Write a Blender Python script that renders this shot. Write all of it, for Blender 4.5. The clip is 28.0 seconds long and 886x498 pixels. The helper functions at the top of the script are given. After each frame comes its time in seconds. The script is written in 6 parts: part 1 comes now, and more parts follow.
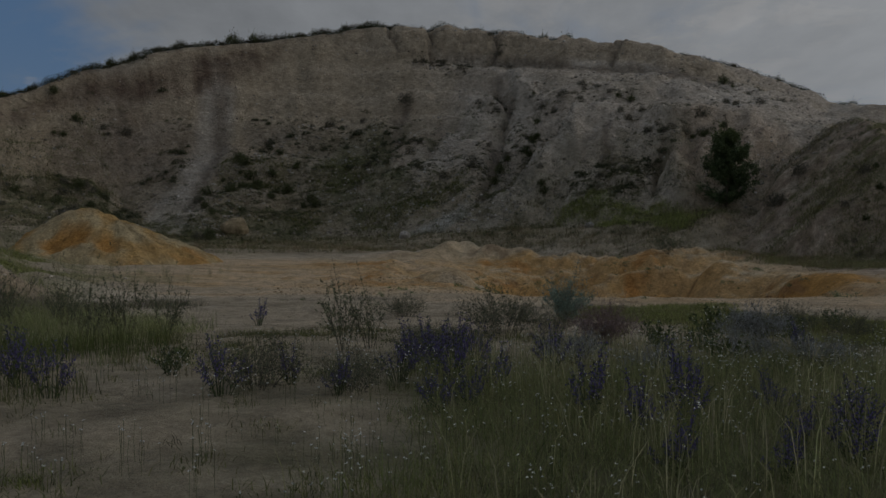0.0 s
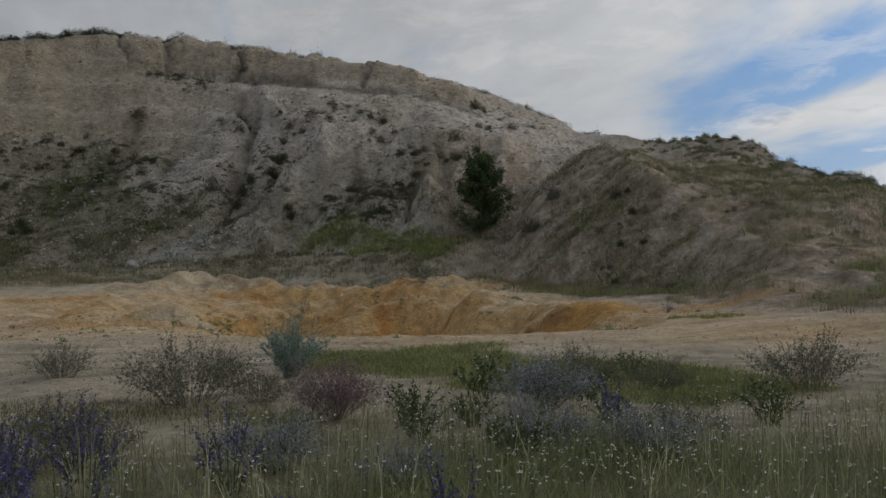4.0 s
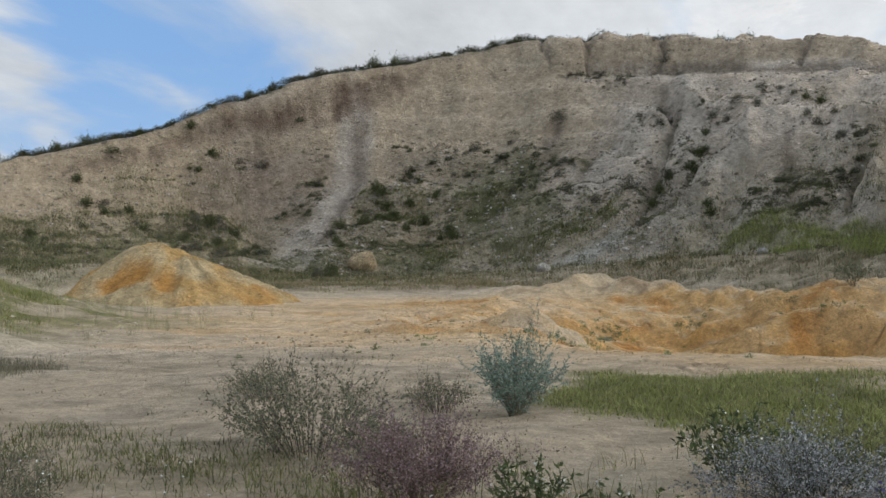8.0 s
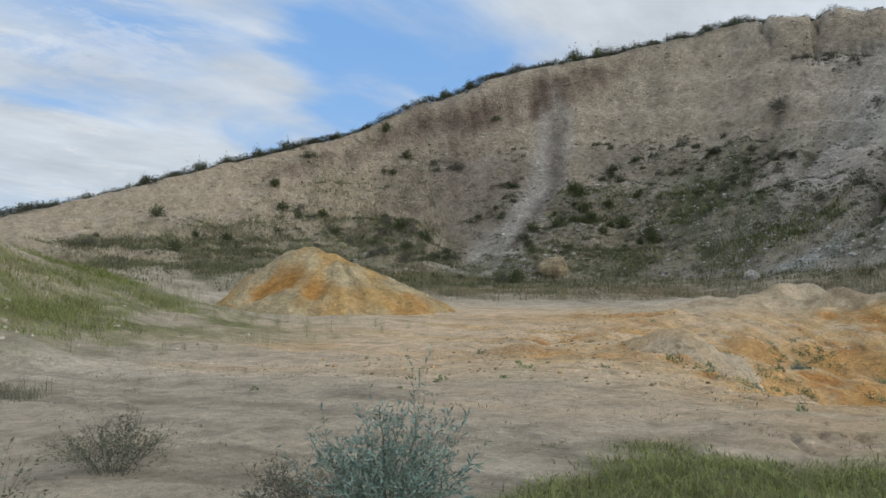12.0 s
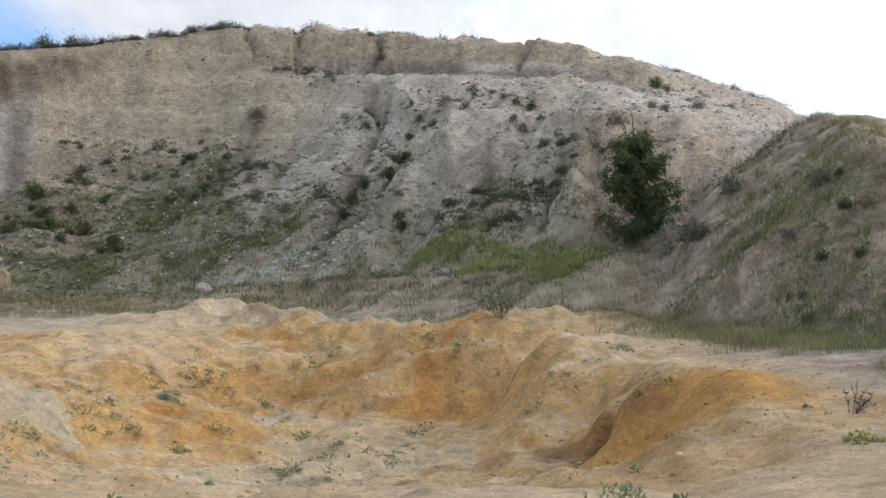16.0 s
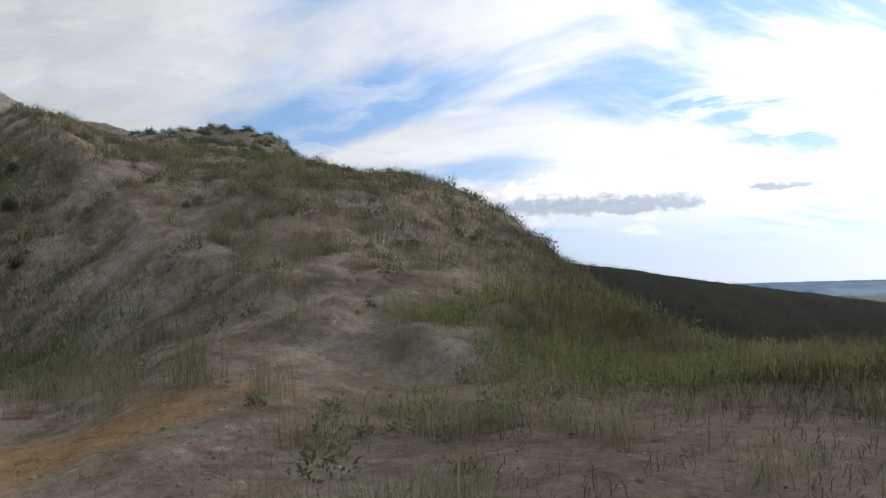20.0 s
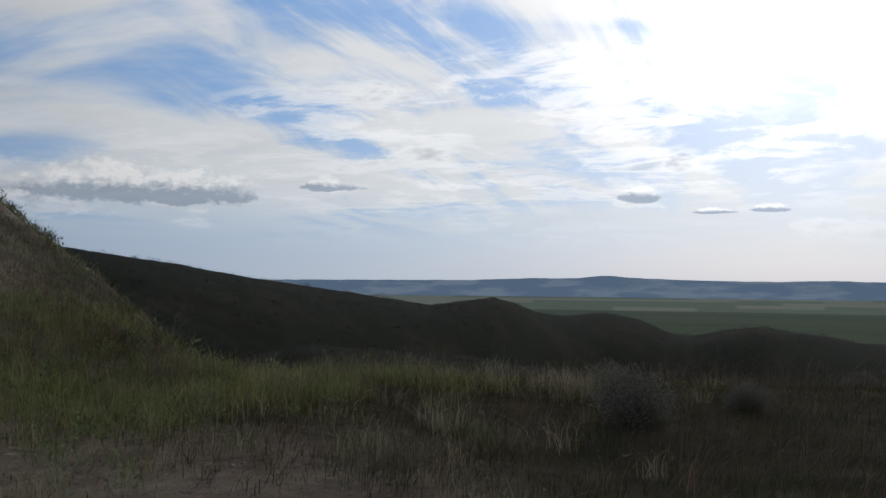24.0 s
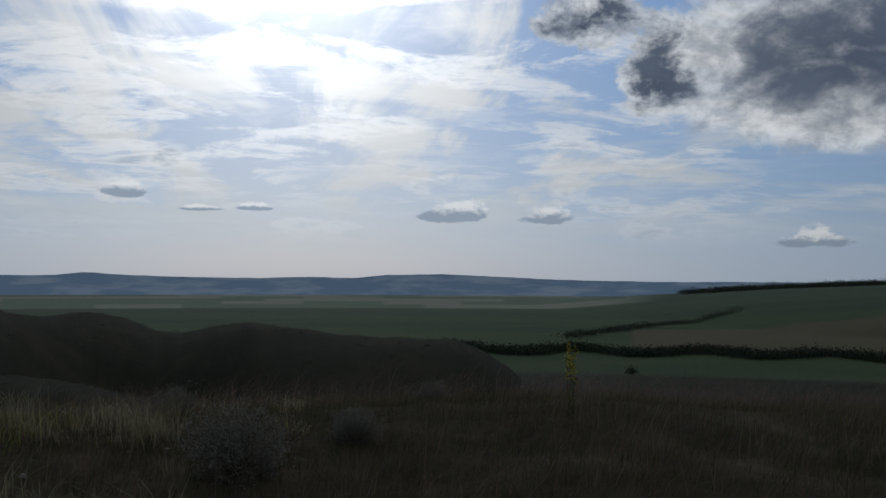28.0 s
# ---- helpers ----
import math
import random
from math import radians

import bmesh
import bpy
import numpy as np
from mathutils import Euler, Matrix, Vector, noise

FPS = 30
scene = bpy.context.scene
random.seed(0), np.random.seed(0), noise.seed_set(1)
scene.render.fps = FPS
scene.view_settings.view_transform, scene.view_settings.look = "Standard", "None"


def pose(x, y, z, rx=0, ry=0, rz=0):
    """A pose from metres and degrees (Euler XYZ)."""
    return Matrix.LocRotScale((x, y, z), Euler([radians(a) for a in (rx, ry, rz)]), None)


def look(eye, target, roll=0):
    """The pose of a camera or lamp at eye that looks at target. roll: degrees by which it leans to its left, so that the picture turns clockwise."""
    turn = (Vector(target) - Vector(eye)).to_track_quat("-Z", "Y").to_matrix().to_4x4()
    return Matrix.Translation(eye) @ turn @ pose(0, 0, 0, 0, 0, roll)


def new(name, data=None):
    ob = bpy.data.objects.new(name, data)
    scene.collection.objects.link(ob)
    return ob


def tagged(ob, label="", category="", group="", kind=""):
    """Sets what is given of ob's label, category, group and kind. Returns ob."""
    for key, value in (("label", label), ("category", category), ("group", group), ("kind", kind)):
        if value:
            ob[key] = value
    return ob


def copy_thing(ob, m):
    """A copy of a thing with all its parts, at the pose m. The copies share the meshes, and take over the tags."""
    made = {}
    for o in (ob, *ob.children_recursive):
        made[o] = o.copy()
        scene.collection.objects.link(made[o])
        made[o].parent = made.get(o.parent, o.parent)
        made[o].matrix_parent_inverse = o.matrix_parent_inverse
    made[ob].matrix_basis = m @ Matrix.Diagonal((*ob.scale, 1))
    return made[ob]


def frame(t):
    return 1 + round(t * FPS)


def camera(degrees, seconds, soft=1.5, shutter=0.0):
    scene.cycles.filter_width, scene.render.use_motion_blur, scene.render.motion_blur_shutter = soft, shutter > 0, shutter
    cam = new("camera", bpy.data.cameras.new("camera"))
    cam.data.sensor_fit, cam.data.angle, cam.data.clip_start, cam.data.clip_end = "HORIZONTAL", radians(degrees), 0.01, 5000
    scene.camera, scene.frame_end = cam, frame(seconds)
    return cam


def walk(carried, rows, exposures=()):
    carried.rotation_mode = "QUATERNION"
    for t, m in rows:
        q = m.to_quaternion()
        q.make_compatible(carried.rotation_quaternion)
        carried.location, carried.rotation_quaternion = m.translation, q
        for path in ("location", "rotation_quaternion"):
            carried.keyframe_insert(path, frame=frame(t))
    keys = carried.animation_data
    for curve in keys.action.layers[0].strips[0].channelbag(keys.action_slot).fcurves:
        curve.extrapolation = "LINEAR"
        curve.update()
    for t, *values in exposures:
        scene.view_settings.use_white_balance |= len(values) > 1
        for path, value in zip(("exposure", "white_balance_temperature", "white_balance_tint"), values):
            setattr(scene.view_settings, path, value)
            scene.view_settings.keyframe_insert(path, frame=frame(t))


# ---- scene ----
# ---------------------------------------------------------------- camera
cam = camera(50.3, 28.0, soft=1.5, shutter=0.08)
PATH = [
    (0, look((0.00, 0.00, 1.65), (0.00, 49.99, 0.91), 0.02)),
    (0.5, look((-0.06, 0.56, 1.64), (0.93, 50.54, 1.13), -0.01)),
    (1, look((-0.06, 1.11, 1.63), (3.51, 50.98, 1.90), -0.12)),
    (1.5, look((0.05, 1.60, 1.61), (5.37, 51.31, 2.02), -0.30)),
    (2, look((0.24, 2.10, 1.62), (6.13, 51.74, 2.39), -0.06)),
    (2.5, look((0.42, 2.62, 1.63), (9.81, 51.72, 2.48), 0.02)),
    (4.5, look((1.28, 5.18, 1.57), (14.03, 53.52, 2.36), -0.37)),
    (5, look((1.51, 5.66, 1.59), (8.65, 55.14, 2.63), -0.66)),
    (5.5, look((1.84, 6.07, 1.59), (4.75, 55.97, 2.80), -0.98)),
    (6, look((2.26, 6.48, 1.60), (-2.71, 56.21, 3.03), -1.04)),
    (6.5, look((2.59, 6.94, 1.54), (-6.46, 56.09, 2.84), -1.06)),
    (7, look((3.03, 7.40, 1.48), (-6.90, 56.39, 2.79), -1.05)),
    (7.5, look((3.41, 7.90, 1.46), (-7.41, 56.69, 2.77), -1.05)),
    (8, look((3.78, 8.41, 1.46), (-7.21, 57.17, 2.71), -0.93)),
    (8.5, look((4.07, 8.87, 1.48), (-9.52, 56.97, 2.72), -1.11)),
    (9, look((4.17, 9.42, 1.51), (-17.97, 54.23, 2.71), -0.49)),
    (9.5, look((4.19, 10.01, 1.55), (-23.70, 51.49, 2.79), -0.36)),
    (10, look((4.34, 10.67, 1.56), (-27.28, 49.38, 2.88), -0.65)),
    (10.5, look((4.44, 11.28, 1.55), (-27.42, 49.79, 2.92), -0.59)),
    (11, look((4.68, 11.91, 1.54), (-25.33, 51.87, 3.07), -0.67)),
    (11.5, look((4.99, 12.50, 1.60), (-21.27, 55.02, 3.17), -0.61)),
    (13.5, look((6.22, 14.55, 1.59), (-9.85, 61.87, 3.30), -0.23)),
    (14, look((6.72, 15.05, 1.63), (-7.50, 62.95, 3.38), -0.27)),
    (14.5, look((7.23, 15.59, 1.68), (-1.96, 64.70, 3.51), -0.32)),
    (15, look((7.80, 16.20, 1.72), (2.92, 65.93, 3.58), -0.55)),
    (15.5, look((8.41, 16.79, 1.74), (3.98, 66.55, 3.67), -0.26)),
    (16, look((9.01, 17.36, 1.75), (8.96, 67.33, 3.62), -0.47)),
    (16.5, look((9.57, 17.89, 1.73), (11.35, 67.81, 3.76), -0.42)),
    (17, look((10.18, 18.38, 1.70), (14.79, 68.12, 3.89), -0.18)),
    (17.5, look((10.82, 18.86, 1.66), (21.41, 67.67, 3.98), -0.43)),
    (18, look((11.42, 19.35, 1.66), (25.47, 67.28, 4.06), -0.32)),
    (18.5, look((11.93, 19.78, 1.65), (32.10, 65.47, 3.93), -0.22)),
    (19, look((12.50, 20.17, 1.64), (39.50, 62.20, 3.92), -0.49)),
    (19.5, look((12.97, 20.51, 1.68), (41.85, 61.25, 4.05), -1.02)),
    (20, look((13.34, 20.84, 1.73), (46.50, 58.20, 3.90), -1.20)),
    (20.5, look((13.68, 21.21, 1.71), (49.21, 56.33, 3.69), -0.95)),
    (22.5, look((14.17, 20.99, 1.93), (52.89, 52.57, 3.80), -0.04)),
    (23, look((14.36, 20.91, 1.93), (57.68, 45.82, 3.67), 0.55)),
    (23.5, look((14.62, 20.99, 1.96), (60.28, 41.28, 3.65), 0.35)),
    (24, look((14.89, 21.16, 2.00), (61.35, 39.56, 3.71), 0.56)),
    (24.5, look((15.17, 21.26, 2.05), (63.45, 34.10, 3.94), -0.17)),
    (25, look((15.44, 21.34, 2.08), (65.21, 25.79, 3.92), -0.05)),
    (25.5, look((15.61, 21.48, 2.10), (65.49, 18.76, 4.08), 0.47)),
    (26, look((15.77, 21.63, 2.11), (65.34, 15.42, 4.14), -0.02)),
    (26.5, look((16.00, 21.74, 2.12), (65.55, 15.32, 3.86), 0.04)),
    (27, look((16.16, 21.91, 2.13), (65.59, 14.62, 3.92), 0.31)),
    (27.5, look((16.31, 22.09, 2.13), (65.65, 14.25, 4.05), 0.36)),
    (28, look((16.48, 22.33, 2.14), (65.85, 14.61, 3.84), 0.23)),
]

EXPOSURES = [(0, -2.1, 6700, 11), (1, -1.7, 6700, 11), (2, -1.45, 6700, 11), (4.5, -1.0, 6800, 11), (5.5, -0.75, 6800, 11), (6.5, -0.35, 6700, 11), (8, -0.15, 6800, 11), (10, -0.1, 6500, 10), (11, -0.2, 6400, 9),
             (14, 0.0, 6600, 11), (17, 0.28, 6650, 13), (18.5, 0.22, 6650, 12), (20, -0.68, 6600, 12), (23, -1.25, 6500, 11), (25, -1.88, 6300, 10), (28, -2.12, 6200, 9)]
walk(cam, PATH, EXPOSURES)

# ---------------------------------------------------------------- sky and sun
SUN_AZ, SUN_EL = 90.0, 20.5      # degrees clockwise from +y, and above the horizon
sun_dir = Vector((math.sin(radians(SUN_AZ)) * math.cos(radians(SUN_EL)),
                  math.cos(radians(SUN_AZ)) * math.cos(radians(SUN_EL)), math.sin(radians(SUN_EL))))
sun_data = bpy.data.lights.new("sun", "SUN")
sun_data.energy, sun_data.angle, sun_data.color = 0.65, radians(20), (1.0, 0.93, 0.82)
sun = new("sun", sun_data)
sun.matrix_world = look(sun_dir * 100, (0, 0, 0))


class Nodes:
    """A short way to write node trees."""

    def __init__(self, tree):
        self.tree = tree
        tree.nodes.clear()

    def add(self, kind, ins=None, **props):
        n = self.tree.nodes.new(kind)
        for k, v in props.items():
            if k == "operation":
                n.operation = v
            elif k == "data_type":
                n.data_type = v
            elif k == "blend_type":
                n.blend_type = v
            elif k == "name_of":
                n.attribute_name = v
            elif k == "feature":
                n.feature = v
            elif k == "dims":
                n.noise_dimensions = v
        for k, v in (ins or {}).items():
            self.put(n.inputs[k], v)
        return n

    def put(self, sock, v):
        if isinstance(v, bpy.types.NodeSocket):
            self.tree.links.new(v, sock)
        elif isinstance(v, bpy.types.Node):
            self.tree.links.new(v.outputs[0], sock)
        else:
            sock.default_value = v

    def math(self, op, a, b=0.0, c=0.0):
        return self.add("ShaderNodeMath", {0: a, 1: b, 2: c}, operation=op).outputs[0]

    def vec(self, op, a, b=(0, 0, 0)):
        n = self.add("ShaderNodeVectorMath", {0: a, 1: b}, operation=op)
        return n.outputs["Value"] if op in ("DOT_PRODUCT", "LENGTH") else n.outputs[0]

    def noise(self, v, scale, detail=4.0, rough=0.55, distort=0.0):
        return self.add("ShaderNodeTexNoise", {"Vector": v, "Scale": scale, "Detail": detail, "Roughness": rough,
                                               "Distortion": distort}).outputs["Fac"]

    def ramp(self, fac, *stops):
        n = self.add("ShaderNodeValToRGB", {0: fac})
        e = n.color_ramp.elements
        while len(e) < len(stops):
            e.new(0.5)
        for el, (p, c) in zip(e, stops):
            el.position = p
            el.color = (c, c, c, 1) if isinstance(c, (int, float)) else (*c, 1)
        return n.outputs[0]

    def mix(self, fac, a, b, blend="MIX"):
        n = self.add("ShaderNodeMix", data_type="RGBA", blend_type=blend)
        self.put(n.inputs[0], fac)
        for s, v in ((n.inputs[6], a), (n.inputs[7], b)):
            self.put(s, (*v, 1) if isinstance(v, tuple) and len(v) == 3 else v)
        return n.outputs[2]

    def smooth(self, v, lo, hi):
        n = self.add("ShaderNodeMapRange", {0: v, 1: lo, 2: hi, 3: 0.0, 4: 1.0})
        n.interpolation_type = "SMOOTHSTEP"
        return n.outputs[0]


def sky_dir(az, el):
    a, e = radians(az), radians(el)
    return (math.sin(a) * math.cos(e), math.cos(a) * math.cos(e), math.sin(e))


world = bpy.data.worlds.new("sky")
scene.world = world
world.use_nodes = True
W = Nodes(world.node_tree)
coord = W.add("ShaderNodeTexCoord").outputs["Generated"]
sky = W.add("ShaderNodeTexSky")
sky.sky_type, sky.sun_disc = "NISHITA", False
sky.sun_elevation, sky.sun_rotation, sky.air_density, sky.dust_density = radians(SUN_EL), radians(SUN_AZ), 1.0, 0.6
way = W.vec("NORMALIZE", coord)
sep = W.add("ShaderNodeSeparateXYZ", {0: way})
up = W.math("MAXIMUM", sep.outputs[2], 0.0)
flat = W.math("ADD", up, 0.10)
sheet = W.add("ShaderNodeCombineXYZ", {0: W.math("DIVIDE", sep.outputs[0], flat), 1: W.math("DIVIDE", sep.outputs[1], flat), 2: 0.0}).outputs[0]
to_sun = W.math("MAXIMUM", W.vec("DOT_PRODUCT", way, tuple(sun_dir)), 0.0)
glow_wide = W.math("POWER", W.math("MULTIPLY_ADD", W.vec("DOT_PRODUCT", way, tuple(sun_dir)), 0.5, 0.5), 5.0)
glow_near = W.math("POWER", to_sun, 60.0)
# high veil clouds, streaky, thinning out to the horizon
clear = W.smooth(up, 0.02, 0.10)
drift = W.vec("MULTIPLY", sheet, (1.35, 0.62, 1.0))
veil = W.noise(W.vec("ADD", drift, (3.1, 1.7, 0.4)), 0.75, 6.0, 0.54, 0.6)
veil = W.math("ADD", veil, W.math("MULTIPLY", glow_near, 0.10))
west = W.smooth(W.vec("DOT_PRODUCT", way, sky_dir(-52, 8)), 0.80, 0.97)
veil = W.math("ADD", veil, W.math("MULTIPLY", west, 0.07))
north = W.smooth(W.vec("DOT_PRODUCT", way, sky_dir(4, 13)), 0.87, 0.95)
veil = W.math("ADD", veil, W.math("MULTIPLY", north, 0.15))
east = W.smooth(W.vec("DOT_PRODUCT", way, sky_dir(84, 9)), 0.80, 0.96)
streak = W.noise(W.vec("ADD", W.vec("MULTIPLY", sheet, (0.55, 1.9, 1.0)), (7.0, 2.0, 0.0)), 1.1, 7.0, 0.58, 0.8)
veil = W.math("ADD", veil, W.math("MULTIPLY", east, W.math("MULTIPLY_ADD", streak, 1.3, -0.72)))
gap = W.smooth(W.math("ADD", W.vec("DOT_PRODUCT", way, sky_dir(-25, 11)), W.math("MULTIPLY", W.math("SUBTRACT", W.noise(drift, 1.2, 4.0), 0.5), 0.06)), 0.975, 0.995)
veil = W.math("SUBTRACT", veil, W.math("MULTIPLY", gap, 0.16))
north_east = W.smooth(W.vec("DOT_PRODUCT", way, sky_dir(64, 17)), 0.90, 0.975)
veil = W.math("ADD", veil, W.math("MULTIPLY", north_east, 0.10))
veil_mask = W.math("MULTIPLY", W.smooth(veil, 0.35, 0.58), clear)
# low heap clouds: small, flat, in a band above the horizon
low_v = W.vec("MULTIPLY", way, (1.0, 1.0, 3.2))
heap = W.noise(low_v, 6.5, 7.0, 0.6, 0.1)
band = W.math("MULTIPLY", W.smooth(up, 0.03, 0.07), W.math("SUBTRACT", 1.0, W.smooth(up, 0.12, 0.20)))
heap_mask = W.math("MULTIPLY", W.smooth(heap, 0.57, 0.64), band)
# heap clouds that stand out: bearing, height, half width, half depth, how dark (degrees)
az = W.math("MULTIPLY", W.math("ARCTAN2", sep.outputs[0], sep.outputs[1]), 57.2958)
el = W.math("MULTIPLY", W.math("ARCSINE", sep.outputs[2]), 57.2958)
chart = W.add("ShaderNodeCombineXYZ", {0: az, 1: W.math("MULTIPLY", el, 1.5), 2: 0.0}).outputs[0]
curl = W.math("SUBTRACT", W.noise(chart, 0.42, 9.0, 0.66, 0.3), 0.5)
fine_curl = W.math("SUBTRACT", W.noise(chart, 1.5, 6.0, 0.62, 0.2), 0.5)


soft_curl = W.math("SUBTRACT", W.noise(chart, 0.30, 5.0, 0.52, 0.5), 0.5)


def cloud(a, e, w, d, rag=1.0, fine=3.2, soft=0.0):
    """Inside of a cloud (above 0), and its height from base (0) to top (1)."""
    u = W.math("DIVIDE", W.math("SUBTRACT", az, a), w)
    over = W.math("DIVIDE", W.math("SUBTRACT", el, e), d)
    below = W.math("MULTIPLY", W.math("MINIMUM", over, 0.0), 2.4)
    above = W.math("MAXIMUM", over, 0.0)
    inner = W.math("SUBTRACT", 1.0, W.math("ADD", W.math("MULTIPLY", u, u), W.math("ADD", W.math("MULTIPLY", below, below), above)))
    inner = W.math("ADD", inner, W.math("ADD", W.math("MULTIPLY", soft_curl if soft else curl, soft or 3.4 * rag), W.math("MULTIPLY", fine_curl, fine * rag)))
    return inner, W.math("ADD", over, W.math("MULTIPLY", fine_curl, 1.0))


HEAPS = [(50.5, 5.0, 8.0, 1.9), (61.5, 5.6, 2.0, 0.7), (80.2, 5.1, 1.5, 0.9), (99.6, 4.0, 2.3, 1.1), (105.0, 3.8, 2.2, 0.9), (84.6, 4.2, 1.6, 0.3), (87.6, 4.3, 1.3, 0.4), (120.5, 2.3, 2.4, 0.9)]
heaps, heaps_high = None, None
for a, e, w, d in HEAPS:
    c, hi = cloud(a, e, w, d, 0.85, 1.2)
    if heaps is None:
        heaps, heaps_high = c, hi
    else:
        first = W.math("GREATER_THAN", c, heaps)
        heaps_high = W.math("ADD", W.math("MULTIPLY", first, hi), W.math("MULTIPLY", W.math("SUBTRACT", 1.0, first), heaps_high))
        heaps = W.math("MAXIMUM", heaps, c)
bank = W.math("MAXIMUM", cloud(124.0, 12.6, 11.0, 10.0, 1.0, 0.5, 2.0)[0], W.math("MAXIMUM", cloud(112.0, 11.6, 2.4, 3.4, 1.0, 1.5, 4.0)[0], cloud(108.0, 15.2, 2.8, 3.0, 1.0, 1.5, 4.0)[0]))
bank = W.math("MAXIMUM", bank, cloud(128, 24, 20, 14, 1.0, 0.7, 2.2)[0])
heaps_mask, heaps_heart = W.smooth(heaps, 0.0, 0.5), W.math("SUBTRACT", 1.0, W.smooth(heaps_high, 0.0, 0.5))
rim_mask, dark_mask = W.smooth(bank, -0.8, -0.05), W.smooth(bank, -0.15, 1.0)
blue = W.mix(0.75, sky.outputs[0], (1.5, 3.3, 6.6))
base = W.add("ShaderNodeVectorMath", {0: blue, "Scale": W.math("MULTIPLY_ADD", glow_wide, 0.20, 0.145)}, operation="SCALE").outputs[0]
veil_light = W.math("ADD", W.math("MULTIPLY", glow_wide, 1.9), W.math("MULTIPLY", glow_near, 3.2))
puff = W.noise(W.vec("ADD", drift, (1.0, 5.0, 2.0)), 2.0, 7.0, 0.62)
veil_light = W.math("ADD", veil_light, W.math("MULTIPLY", W.math("SUBTRACT", puff, 0.5), 0.7))
veil_light = W.math("ADD", veil_light, 0.78)
veil_col = W.mix(glow_wide, (0.88, 0.94, 1.0), (1.0, 0.99, 0.96))
veil_col = W.add("ShaderNodeVectorMath", {0: veil_col, "Scale": veil_light}, operation="SCALE").outputs[0]
out = W.mix(W.math("MULTIPLY", veil_mask, 0.94), base, veil_col)
# broken middle clouds, and the glare round the veiled sun
mid_n = W.noise(W.vec("MULTIPLY", sheet, (1.1, 0.8, 1.0)), 2.6, 9.0, 0.66, 0.4)
mid_where = W.noise(W.vec("ADD", sheet, (4.0, 9.0, 1.0)), 0.5, 3.0, 0.5)
mid_mask = W.math("MULTIPLY", W.math("MULTIPLY", W.smooth(mid_n, 0.47, 0.60), W.smooth(W.math("ADD", mid_where, W.math("MULTIPLY", W.smooth(glow_wide, 0.45, 0.8), 0.10)), 0.45, 0.60)), clear)
mid_col = W.add("ShaderNodeVectorMath", {0: W.mix(W.smooth(mid_n, 0.58, 0.74), (1.18, 1.18, 1.18), (0.60, 0.66, 0.75)), "Scale": veil_light}, operation="SCALE").outputs[0]
out = W.mix(W.math("MULTIPLY", mid_mask, W.math("MULTIPLY_ADD", W.smooth(glow_wide, 0.45, 0.8), 0.35, 0.4)), out, mid_col)
glare = W.add("ShaderNodeVectorMath", {0: (1.0, 0.98, 0.93), "Scale": W.math("MULTIPLY", W.math("POWER", to_sun, 120.0), 3.2)}, operation="SCALE").outputs[0]
out = W.vec("ADD", out, glare)
haze = W.math("POWER", W.math("SUBTRACT", 1.0, up), 11.0)
hazed = W.mix(glow_wide, (0.62, 0.74, 0.88), (1.62, 1.90, 2.16))
out = W.mix(W.math("MULTIPLY", haze, 0.75), out, hazed)
heap_col = W.add("ShaderNodeVectorMath", {0: W.mix(W.smooth(heap, 0.62, 0.72), (1.12, 1.13, 1.14), (0.34, 0.40, 0.48)), "Scale": veil_light}, operation="SCALE").outputs[0]
out = W.mix(W.math("MULTIPLY", heap_mask, 0.45), out, heap_col)
puffy = W.add("ShaderNodeVectorMath", {0: W.mix(heaps_heart, (1.14, 1.15, 1.15), (0.42, 0.50, 0.61)), "Scale": veil_light}, operation="SCALE").outputs[0]
out = W.mix(W.math("MULTIPLY", heaps_mask, 0.9), out, puffy)
out = W.mix(W.math("MULTIPLY", rim_mask, 0.8), out, W.mix(W.smooth(curl, -0.15, 0.15), (1.3, 1.36, 1.44), (2.9, 2.9, 2.86)))
dark_col = W.mix(W.smooth(W.math("ADD", soft_curl, W.math("MULTIPLY", fine_curl, 0.2)), -0.25, 0.25), (0.19, 0.255, 0.39), (0.40, 0.49, 0.66))
out = W.mix(dark_mask, out, dark_col)
bg = W.add("ShaderNodeBackground", {"Color": out, "Strength": 1.0})
W.add("ShaderNodeOutputWorld", {0: bg})

# ---------------------------------------------------------------- noise and terrain
rng = np.random.default_rng(11)
PERM = rng.random((256, 256))


def vnoise(x, y):
    """Smooth value noise, -1 to 1, period 256."""
    xi, yi = np.floor(x).astype(int), np.floor(y).astype(int)
    fx, fy = x - xi, y - yi
    fx, fy = fx * fx * (3 - 2 * fx), fy * fy * (3 - 2 * fy)
    a, b = PERM[xi & 255, yi & 255], PERM[(xi + 1) & 255, yi & 255]
    c, d = PERM[xi & 255, (yi + 1) & 255], PERM[(xi + 1) & 255, (yi + 1) & 255]
    return 2 * ((a * (1 - fx) + b * fx) * (1 - fy) + (c * (1 - fx) + d * fx) * fy) - 1


def fbm(x, y, size, octaves=4, rough=0.5):
    """Noise whose largest bumps are about size metres."""
    total, amp, s = 0.0, 1.0, 1.0 / size
    for k in range(octaves):
        total = total + amp * vnoise(x * s + 17.3 * k + 40, y * s + 9.1 * k + 40)
        amp, s = amp * rough, s * 2.03
    return total


def ease(v, lo, hi):
    t = np.clip((v - lo) / (hi - lo), 0, 1)
    return t * t * (3 - 2 * t)


OX, OY = 5.0, 18.0          # centre of the quarry floor

